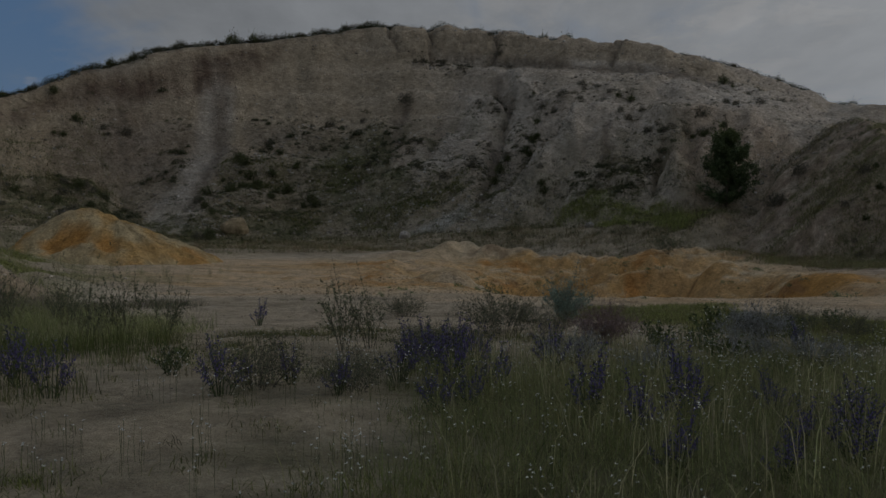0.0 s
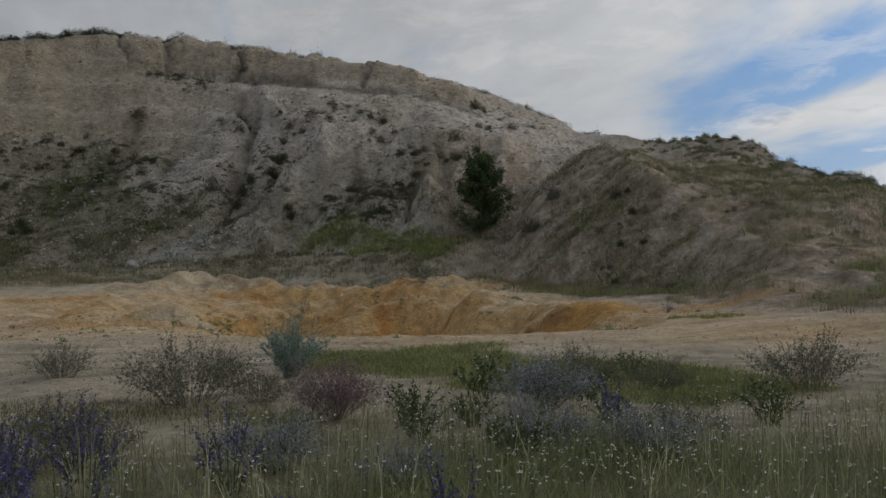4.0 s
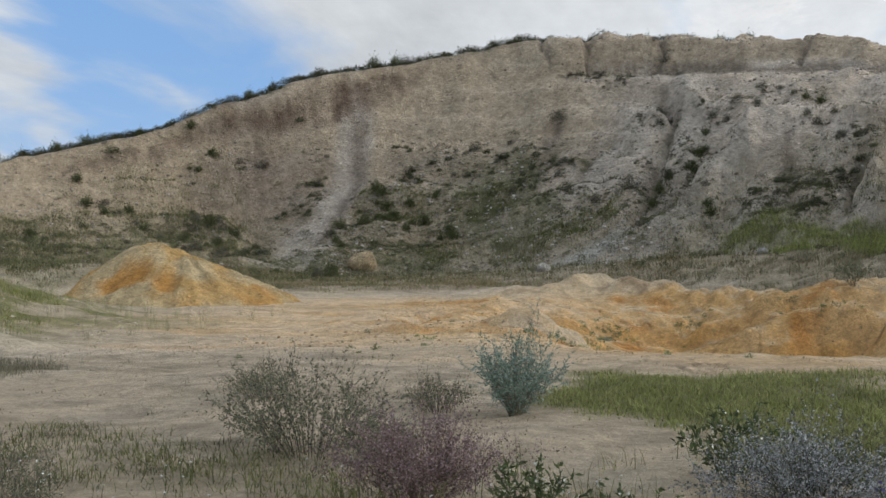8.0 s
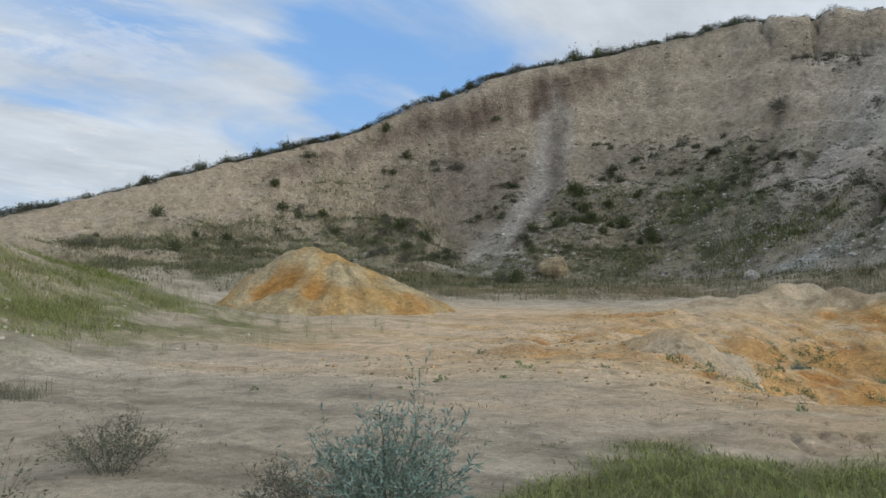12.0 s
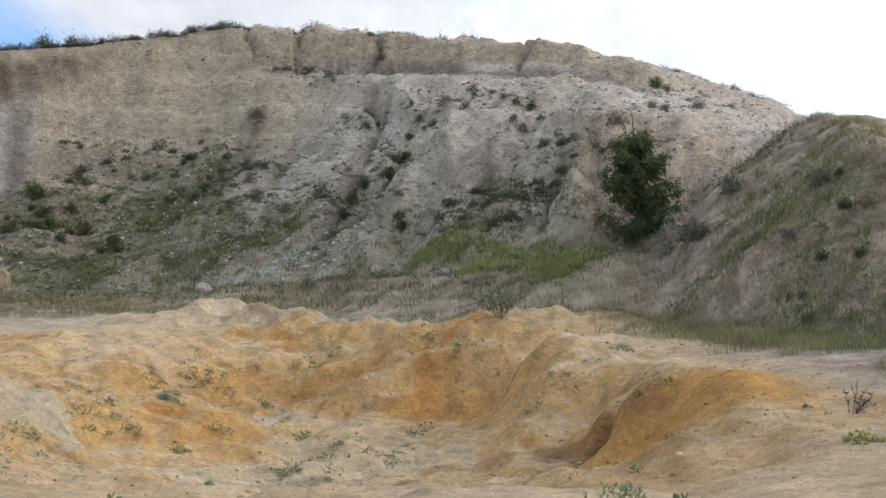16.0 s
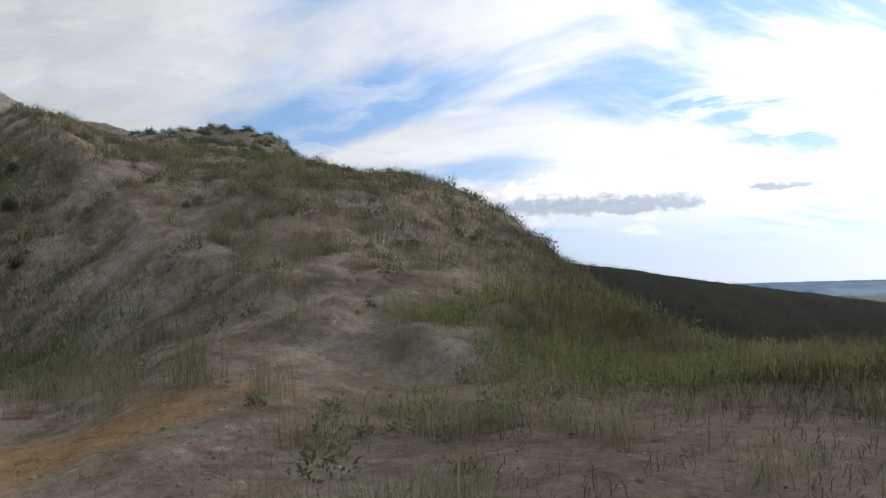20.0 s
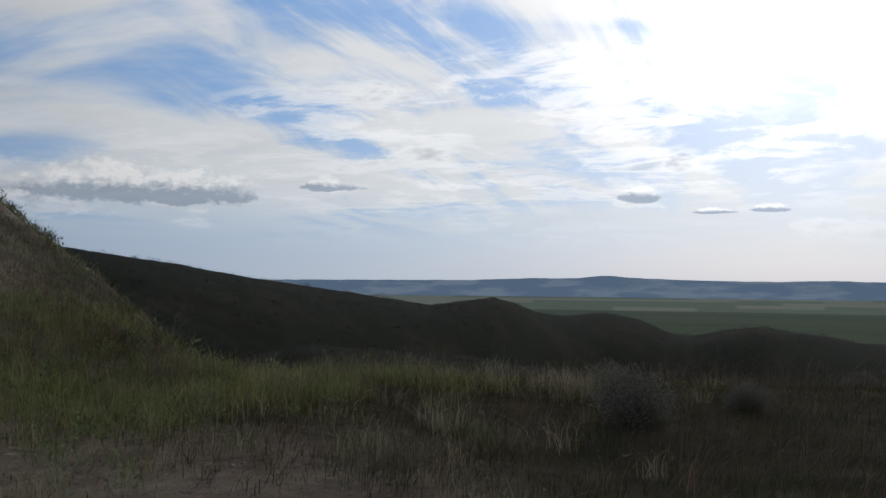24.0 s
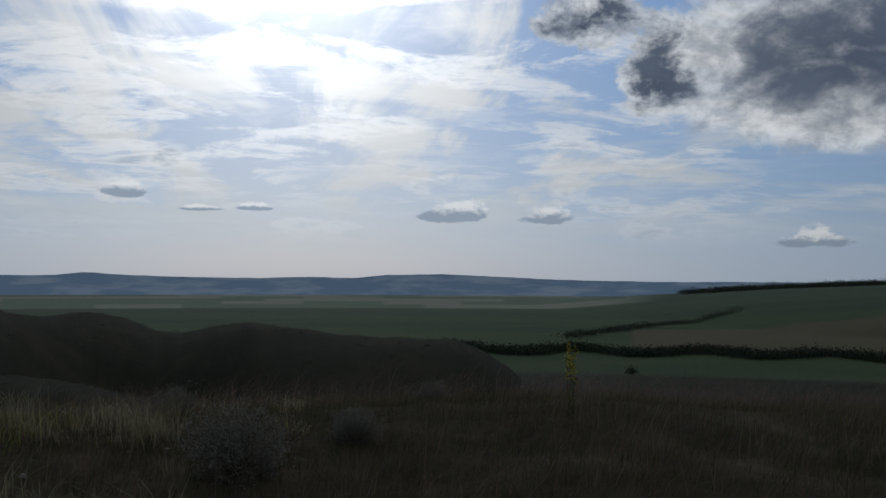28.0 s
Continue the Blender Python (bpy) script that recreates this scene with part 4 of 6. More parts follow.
def shrub(name, label, category, seed, height, spread, stems, leaf, stem_col, leaf_cols, group="", flowers=None, twigs=3, thick=0.006, droop=0.2, lo=0.25, foot=0.08, dome=0):
    """A shrub or herb: stems with twigs, foliage, and flowers where it has them. leaf: (count a stem, length, width)."""
    rg = spun(seed)
    root = tagged(new(name), label, category, group)
    main = arcs(rg, stems, height, spread, 5, droop, foot)
    rad = thick * np.linspace(1, 0.35, 5)[None] * rg.uniform(0.7, 1.2, (stems, 1))
    v, q = tubes(main, np.broadcast_to(rad, (stems, 5)))
    paths = main
    if twigs:
        at, way = along(main, rg, twigs, 0.3, 0.9)
        way = way / (np.linalg.norm(way, axis=1, keepdims=True) + 1e-9)
        tip = way * 0.6 + rg.normal(size=way.shape) * 0.55 + (0, 0, 0.25)
        ln = height * rg.uniform(0.12, 0.32, len(at))[:, None]
        tw = np.stack([at, at + tip * ln * 0.5, at + tip * ln + rg.normal(size=at.shape) * ln * 0.08], 1)
        v2, q2 = tubes(tw, np.broadcast_to(thick * 0.45 * np.array([[1, 0.7, 0.4]]), (len(tw), 3)))
        q = np.concatenate([q, q2 + len(v)])
        v = np.concatenate([v, v2])
    part("stalk", (v, q), mixed([stem_col, tuple(0.6 * c for c in stem_col)], 1, rg, len(v)), M_STEM, root)
    n, ln, wd = leaf
    if n:
        at, way = along(main, rg, n, lo, 1.0)
        if twigs:
            a2, w2 = along(tw, rg, max(2, n // 2), 0.2, 1.0)
            at, way = np.concatenate([at, a2]), np.concatenate([way, w2])
        way = way / (np.linalg.norm(way, axis=1, keepdims=True) + 1e-9) * 0.7 + rg.normal(size=at.shape) * 0.6
        if dome:
            u = rg.normal(size=(dome, 3))
            u[:, 2] = np.abs(u[:, 2]) * 0.9
            u = u / np.linalg.norm(u, axis=1, keepdims=True)
            a = np.arctan2(u[:, 1], u[:, 0])
            lump = 0.78 + 0.16 * np.sin(3 * a + seed) + 0.13 * np.sin(5 * a + 4 * u[:, 2] + seed) + 0.10 * np.sin(9 * u[:, 2] + 2 * a)
            rad = lump * (0.45 + 0.55 * rg.random(dome) ** 0.5)
            p = u * rad[:, None] * (spread, spread * 0.85, height)
            at = np.concatenate([at, p])
            way = np.concatenate([way, u * 0.8 + rg.normal(size=u.shape) * 0.5 + (0, 0, 0.3)])
        data = leaves(at, way, ln * rg.uniform(0.6, 1.3, len(at)), wd * rg.uniform(0.7, 1.3, len(at)), rg)
        part("foliage", data, mixed(leaf_cols, len(at), rg, 4), M_PLANT, root)
    if flowers:
        fn, size, cols, flo, flabel = flowers
        src = tw if twigs and flo < 0.5 else main
        at, way = along(src, rg, fn, flo, 1.0)
        at = at + rg.normal(size=at.shape) * size * 0.8
        data = leaves(at, rg.normal(size=at.shape) + (0, 0, 0.5), size * rg.uniform(0.7, 1.3, len(at)), size * 0.9, rg)
        part("blossom", data, mixed(cols, len(at), rg, 4), M_PLANT, root, flabel)
    return root


def put(ob, x, y, turn=0.0, scale=1.0, sink=0.02, tilt=0.0, first=False):
    """Stands ob (or a copy) on the ground at x, y."""
    m = pose(x, y, height_at(x, y) - sink, tilt, 0, turn) @ Matrix.Diagonal((scale, scale, scale, 1))
    if first:
        ob.matrix_world = m
        return ob
    c = copy_thing(ob, m)
    c.matrix_basis = m
    return c


# ---------------------------------------------------------------- sand heap, stones
def mound(name, label, cx, cy, sx, sy, hh, seed, cols, n=110):
    u, w = np.meshgrid(np.linspace(-1.25, 1.25, n), np.linspace(-1.25, 1.25, n), indexing="ij")
    x, y = (cx + u * sx).ravel(), (cy + w * sy).ravel()
    ur, wr = u.ravel(), w.ravel()
    uu = np.where(ur < -0.28, (ur + 0.28) / 0.80, (ur + 0.28) / 1.28)
    q = np.hypot(uu, wr) + 0.05 * fbm(x + seed, y, 2.2, 4) + 0.03 * np.sin(4 * np.arctan2(wr, ur) + seed)
    top = 0.99 * (1 - 0.98 * np.clip(q, 0, 1.3) ** 1.25) + 0.03 * fbm(x, y, 0.8, 3)
    gul = 0.09 * np.abs(fbm(np.arctan2(wr, ur) * 4.5, q * 0.6, 1.0, 3)) * ease(q, 0.15, 0.5)
    bite = (1 - ease(np.hypot((ur + 0.30) / 0.26, (wr + 0.50) / 0.30), 0.3, 1.0)) + 0.7 * (1 - ease(np.hypot((ur - 0.08) / 0.16, (wr + 0.52) / 0.22), 0.3, 1.0))
    bite = np.clip(bite + 0.5 * fbm(x, y, 0.9, 3) * (bite > 0.02), 0, 1.2)
    top = top - 0.10 * bite + 0.035 * fbm(x + seed, y, 0.9, 4) * ease(q, 0.1, 0.4)
    z = ground_height(x, y) - 0.25 + hh * np.maximum(top - gul, -0.2) + 0.05 * fbm(x, y, 0.6, 3)
    idx = np.arange(n * n).reshape(n, n)
    quads = np.stack([idx[:-1, :-1], idx[1:, :-1], idx[1:, 1:], idx[:-1, 1:]], -1).reshape(-1, 4)
    me = fast_mesh(name, np.stack([x, y, z], 1), quads, 4)
    k = ease(fbm(x, y, 1.8, 4), -0.2, 0.7)[:, None]
    damp = 0.7 * ease(fbm(x * 0.6, y, 1.0, 3), 0.15, 0.7)[:, None] * ease(q, 0.3, 0.8)[:, None]
    c = np.array(cols[0]) * (1 - k) + np.array(cols[1]) * k
    damp = np.clip(damp + bite[:, None], 0, 1)
    c = c * (1 - damp) + np.array(cols[2]) * damp
    tint_mesh(me, c, 0 * q + 0.6)
    me.materials.append(M_SAND)
    me.polygons.foreach_set("use_smooth", np.ones(len(me.polygons), bool))
    return tagged(new(name, me), label, "sand heap")


mound("sand_mound", "large ochre sand heap with slumped sides on the quarry floor", -15.4, 44.4, 5.3, 3.8, 2.75, 3.0,
      [(0.50, 0.39, 0.22), (0.52, 0.33, 0.13), (0.48, 0.25, 0.075)])
mound("sand_mound", "low pale sand heap at the lip of the excavated pit", 1.3, 34.7, 3.2, 2.2, 0.5, 8.0,
      [(0.56, 0.45, 0.30), (0.56, 0.40, 0.22), (0.53, 0.42, 0.28)], 60)


def rock_data(seed, size, flat=0.75):
    """A rough stone: verts and tris."""
    bm = bmesh.new()
    bmesh.ops.create_icosphere(bm, subdivisions=3, radius=1.0)
    rg = spun(seed)
    off = Vector(rg.uniform(0, 50, 3))
    for v in bm.verts:
        k = 1 + 0.35 * noise.noise(v.co * 0.9 + off) + 0.16 * noise.noise(v.co * 2.4 + off) + 0.07 * noise.noise(v.co * 6 + off)
        v.co = Vector((v.co.x * k, v.co.y * k * 0.85, v.co.z * k * flat)) * size
    vs = np.array([v.co[:] for v in bm.verts])
    fs = np.array([[v.index for v in f.verts] for f in bm.faces])
    bm.free()
    return vs, fs


def boulder(name, label, x, y, size, seed, col, sink=0.2, flat=0.75):
    vs, fs = rock_data(seed, size, flat)
    me = fast_mesh(name, vs, fs, 3)
    tint_mesh(me, np.array(col)[None] * (1 + 0.15 * spun(seed).normal(size=(len(vs), 1))))
    me.materials.append(M_SAND)
    me.polygons.foreach_set("use_smooth", np.ones(len(me.polygons), bool))
    ob = tagged(new(name, me), label, "boulder")
    ob.matrix_world = pose(x, y, height_at(x, y) + size * flat * 0.55 - sink * size, 0, 0, seed * 37)
    return ob


boulder("boulder", "tawny weathered boulder lying at the foot of the slope", -14.7, 66.9, 1.1, 4, (0.40, 0.31, 0.19))
boulder("boulder", "small pale block of stone lying on the pit floor", 6.7, 40.2, 0.2, 5, (0.50, 0.42, 0.30))
boulder("boulder", "rounded light stone among the weeds below the face", -2.5, 62.5, 0.45, 6, (0.5, 0.46, 0.4))
boulder("boulder", "flat whitish stone on the quarry slope", 9.0, 58.0, 0.32, 7, (0.36, 0.34, 0.30))

# ---------------------------------------------------------------- plants near the path
TEAL = (0.22, 0.30, 0.25)

teal = shrub("wormwood_bush", "upright blue-green wormwood bush on bare sand", "shrub", 21, 0.95, 0.42, 64, (26, 0.05, 0.011),
             (0.16, 0.15, 0.10), [TEAL, (0.27, 0.35, 0.30), (0.16, 0.22, 0.16)], "blue-green wormwood bushes", thick=0.004, twigs=5, lo=0.1)
put(teal, 2.35, 18.0, 0, 1.0, first=True)
for x, y, s in ((2.1, 40.6, 0.4), (2.5, 40.4, 0.45), (3.0, 40.2, 0.35), (12.0, 40.5, 0.35)):
    put(teal, x, y, x * 50, s)

scruff = shrub("scruffy_bush", "dark twiggy bush with sparse grey-green leaves on sand", "shrub", 22, 0.85, 0.62, 70, (12, 0.034, 0.014),
               (0.10, 0.085, 0.065), [(0.17, 0.18, 0.115), (0.11, 0.12, 0.065), (0.22, 0.20, 0.14)], "dark twiggy bushes on the sand", twigs=9, thick=0.003, lo=0.05, foot=0.3)
put(scruff, 1.0, 15.7, 0, 1.0, first=True)
for x, y, s in ((-0.75, 18.8, 0.62), (1.45, 18.3, 0.55), (1.75, 15.2, 0.5), (-0.1, 13.4, 0.5), (-1.9, 9.6, 0.7), (-0.9, 9.4, 0.55), (5.9, 15.9, 0.7), (6.6, 15.2, 0.6), (8.3, 14.6, 0.9), (0.3, 12.8, 0.5), (-0.2, 12.0, 0.55), (5.2, 12.2, 0.55)):
    put(scruff, x, y, x * 70, s)

weed = shrub("leafy_weed", "dark green leafy weed with small pale flower heads", "plant", 23, 0.62, 0.30, 14, (16, 0.06, 0.022),
             (0.08, 0.09, 0.045), [(0.075, 0.10, 0.04), (0.12, 0.145, 0.06)], "dark green leafy weeds", flowers=(3, 0.025, [(0.75, 0.75, 0.66)], 0.7, "small whitish flower heads"), lo=0.1)
put(weed, 4.25, 14.9, 0, 1.0, first=True)
for x, y, s in ((3.1, 13.6, 0.8), (3.6, 13.2, 0.7), (5.3, 14.4, 0.8), (5.0, 15.4, 0.55), (6.8, 16.4, 0.7), (4.9, 13.0, 0.6), (6.4, 12.6, 0.9), (-3.0, 10.4, 0.7), (2.9, 12.4, 0.7), (3.4, 11.4, 0.8)):
    put(weed, x, y, x * 90, s)

tall = shrub("tall_weed", "tall thin-stemmed green weed with narrow leaves", "plant", 24, 1.35, 0.34, 8, (30, 0.05, 0.014),
             (0.12, 0.11, 0.075), [(0.16, 0.175, 0.095), (0.22, 0.225, 0.13), (0.12, 0.125, 0.075)], "tall thin-stemmed weeds", twigs=7, lo=0.15, droop=0.05)
put(tall, -4.8, 14.3, 0, 1.0, first=True)
for x, y, s in ((-1.35, 12.8, 0.95), (-1.0, 12.9, 0.8), (-4.3, 14.6, 0.8), (-5.3, 14.0, 0.9)):
    put(tall, x, y, x * 40, s)

pink = shrub("wiry_dome_bush", "rounded wiry bush hazed with dusty pink blossom", "shrub", 25, 0.72, 0.62, 90, (5, 0.02, 0.01),
             (0.15, 0.10, 0.08), [(0.13, 0.10, 0.08), (0.10, 0.10, 0.06)], "rounded wiry bushes", flowers=(16, 0.012, [(0.27, 0.175, 0.185), (0.19, 0.125, 0.115), (0.34, 0.265, 0.265)], 0.2, "tiny dusty pink flowers"), twigs=8, thick=0.003, droop=0.3)
put(pink, 2.4, 13.9, 0, 1.0, first=True)
grey = shrub("wiry_dome_bush", "rounded silvery-grey wiry bush covered in tiny white flowers", "shrub", 26, 0.70, 0.64, 95, (7, 0.022, 0.010),
             (0.11, 0.11, 0.08), [(0.13, 0.14, 0.11), (0.09, 0.10, 0.07)], "rounded wiry bushes", flowers=(16, 0.012, [(0.34, 0.35, 0.35), (0.20, 0.21, 0.20), (0.52, 0.52, 0.52)], 0.2, "tiny greyish white flowers"), twigs=8, thick=0.003, droop=0.3)
put(grey, 4.55, 13.7, 0, 1.0, first=True)
for x, y, s in ((1.6, 11.6, 0.75), (3.8, 11.9, 0.8), (4.5, 11.3, 0.7), (2.4, 10.9, 0.6)):
    put(grey, x, y, x * 60, s)

dome = shrub("steppe_dome_bush", "rounded dull grey-brown tumbleweed bush in steppe grass", "shrub", 36, 0.74, 0.56, 60, (5, 0.034, 0.014),
             (0.10, 0.09, 0.065), [(0.21, 0.195, 0.155), (0.28, 0.26, 0.21), (0.15, 0.135, 0.105)], "rounded steppe bushes", flowers=(7, 0.014, [(0.30, 0.28, 0.23), (0.23, 0.21, 0.17)], 0.2, "fine pale seed heads"), twigs=7, thick=0.003, droop=0.3, dome=5200)
put(dome, 23.75, 22.75, 0, 0.86, first=True)
for x, y, s in ((24.9, 21.8, 0.5), (26.8, 23.6, 0.55), (28.2, 20.6, 0.5)):
    put(dome, x, y, x * 60, s)

sage = shrub("blue_spike_flower", "clump of wild violet-blue flower spikes in grass", "flower", 27, 0.78, 0.24, 13, (10, 0.07, 0.016),
             (0.08, 0.10, 0.045), [(0.08, 0.11, 0.04), (0.12, 0.14, 0.07)], "violet-blue flower clumps", flowers=(46, 0.021, [(0.11, 0.085, 0.25), (0.16, 0.13, 0.36), (0.10, 0.085, 0.18), (0.12, 0.11, 0.12)], 0.52, "violet-blue florets"), twigs=0, lo=0.05, droop=0.04)
put(sage, 0.1, 9.8, 0, 1.0, first=True)
rs = spun(5)
SAGE = [(-0.4, 9.9), (0.5, 9.4), (0.3, 8.6), (-0.2, 8.4), (1.3, 8.0), (1.7, 7.3), (2.1, 7.9), (2.6, 7.0), (1.5, 6.2), (2.2, 6.0), (2.9, 6.4), (3.3, 7.4), (3.0, 8.3), (2.4, 9.0), (-2.0, 9.2), (-1.6, 9.9), (-1.0, 9.1), (-4.2, 9.6), (-4.6, 10.1), (-3.8, 9.0), (-4.9, 9.3), (0.2, 12.1), (-0.35, 11.0), (-0.1, 11.3), (0.35, 11.2), (0.0, 10.6), (1.2, 11.0), (4.9, 12.6), (-3.2, 16.9)]
for x, y in SAGE:
    put(sage, x + rs.normal() * 0.08, y, rs.uniform(0, 360), rs.uniform(0.6, 1.0))
for x, y, q in ((-24.6, 25.6, 0.75), (-24.2, 26.1, 0.6), (-25.0, 26.8, 0.45), (-24.0, 25.0, 0.4), (-22.8, 31.0, 0.4), (-22.4, 31.6, 0.5), (-23.4, 30.2, 0.35), (-7.6, 16.6, 1.0), (-7.0, 17.3, 0.9), (-8.4, 17.0, 1.1), (-6.4, 16.0, 0.8), (-9.0, 18.0, 1.0), (-9.6, 17.0, 0.9)):
    put(tall, x, y, x * 40 + y, q)
lone = shrub("purple_spike_plant", "small plant with dark purple seed spikes on bare sand", "plant", 28, 0.55, 0.26, 8, (16, 0.035, 0.02),
             (0.10, 0.08, 0.07), [(0.10, 0.08, 0.10), (0.13, 0.10, 0.12), (0.09, 0.09, 0.07)], twigs=2, lo=0.15)
put(lone, 13.92, 28.85, 0, 0.85, first=True)

yellow = shrub("yellow_flower_spike", "tall plant with a plume of bright yellow flowers", "flower", 29, 1.15, 0.09, 5, (10, 0.09, 0.02),
               (0.09, 0.10, 0.04), [(0.08, 0.10, 0.03)], flowers=(60, 0.022, [(0.62, 0.50, 0.03), (0.75, 0.62, 0.06), (0.40, 0.36, 0.05)], 0.66, "bright yellow florets"), twigs=0, droop=0.0)
put(yellow, 25.6, 19.6, 0, 0.70, first=True)

# ---------------------------------------------------------------- the tree and the shrubs of the face
def leafy_tree(name, label, x, y, height, width, seed):
    rg = spun(seed)
    root = tagged(new(name), label, "tree")
    k = 7
    t = np.linspace(0, 1, k)
    trunk = np.stack([0.12 * np.sin(t * 4), 0.10 * np.cos(t * 3) - 0.1, height * 0.92 * t], -1)[None]
    v, q = tubes(trunk, (0.10 * (1 - 0.85 * t))[None], 7)
    part("trunk", (v, q), np.tile((0.11, 0.09, 0.065), (len(v), 1)), M_STEM, root)
    nl = 95
    hb = rg.uniform(0.03, 0.93, nl) ** 0.9
    a = rg.uniform(0, 2 * np.pi, nl)
    prof = np.interp(hb, [0, 0.15, 0.4, 0.7, 1.0], [0.75, 1.0, 0.95, 0.6, 0.22])
    ln = width * 0.5 * prof * rg.uniform(0.65, 1.1, nl)
    base = np.stack([np.interp(hb * 0.8, t, trunk[0, :, i]) for i in range(3)], -1)
    tip = base + np.stack([np.cos(a) * ln, np.sin(a) * ln, 0.30 * ln + 0.10 * height * rg.random(nl)], -1)
    mid = (base + tip) / 2 + rg.normal(size=(nl, 3)) * 0.06 + (0, 0, 0.05)
    limbs = np.stack([base, mid, tip], 1)
    v, q = tubes(limbs, np.broadcast_to(np.array([[0.03, 0.018, 0.006]]), (nl, 3)), 4)
    part("branch", (v, q), np.tile((0.12, 0.10, 0.07), (len(v), 1)), M_STEM, root)
    at, way = along(limbs, rg, 15, 0.1, 1.0)
    tips = at + rg.normal(size=at.shape) * 0.20
    tw = np.stack([at, (at + tips) / 2, tips], 1)
    p, w = along(tw, rg, 18, 0.0, 1.0)
    p = p + rg.normal(size=p.shape) * 0.055
    data = leaves(p, w + rg.normal(size=p.shape) * 0.5 + (0, 0, 0.02), 0.11 * rg.uniform(0.6, 1.3, len(p)), 0.07, rg)
    # leaf colour blends to paler, yellower tones towards the top
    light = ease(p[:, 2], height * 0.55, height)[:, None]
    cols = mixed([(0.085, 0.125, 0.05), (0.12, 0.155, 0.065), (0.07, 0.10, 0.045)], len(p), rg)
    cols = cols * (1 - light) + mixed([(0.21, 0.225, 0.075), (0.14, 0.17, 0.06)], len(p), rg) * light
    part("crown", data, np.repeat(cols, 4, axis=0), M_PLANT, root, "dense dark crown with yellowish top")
    root.matrix_world = pose(x, y, height_at(x, y) - 0.15)
    return root


leafy_tree("tree", "small dense dark green tree in a hollow below the slope", 17.0, 56.8, 6.2, 3.6, 31)

KINDS = [
    shrub("slope_shrub", "low dark green spreading shrub rooted in the earth slope", "shrub", 41, 0.58, 0.66, 14, (6, 0.075, 0.04), (0.09, 0.075, 0.05),
          [(0.092, 0.108, 0.055), (0.125, 0.135, 0.07), (0.07, 0.08, 0.045)], "dark shrubs of the quarry slope", twigs=2, lo=0.05, dome=620),
    shrub("slope_shrub", "rounded grey-brown shrub rooted in the earth slope", "shrub", 42, 0.78, 0.58, 20, (6, 0.06, 0.026), (0.13, 0.11, 0.085),
          [(0.125, 0.118, 0.085), (0.10, 0.095, 0.066), (0.155, 0.145, 0.11)], "grey-brown shrubs of the quarry slope", twigs=4, lo=0.05, dome=700),
    shrub("slope_shrub", "scraggy olive-green shrub with bare twigs on the slope", "shrub", 43, 0.85, 0.55, 22, (14, 0.08, 0.028), (0.12, 0.10, 0.07),
          [(0.10, 0.12, 0.045), (0.13, 0.145, 0.06), (0.075, 0.09, 0.04)], "olive-green shrubs of the quarry slope", twigs=4, lo=0.05, dome=420),
]
rs = spun(77)


def on_face(th, r):
    return OX + r * math.sin(radians(th)), OY + r * math.cos(radians(th))


used = set()


def set_shrub(k, x, y, s):
    if k not in used:
        used.add(k)
        return put(KINDS[k], x, y, rs.uniform(0, 360), s, sink=0.05, first=True)
    return put(KINDS[k], x, y, rs.uniform(0, 360), s, sink=0.05)


# single shrubs that stand out
for k, x, y, s in ((1, 19.5, 51.6, 1.15), (1, -15.4, 81.6, 1.4), (1, 20.5, 46.0, 0.9), (1, 18.0, 50.5, 1.1), (2, 24.7, 60.4, 0.9), (1, 17.8, 65.0, 1.3)):
    set_shrub(k, x, y, s)
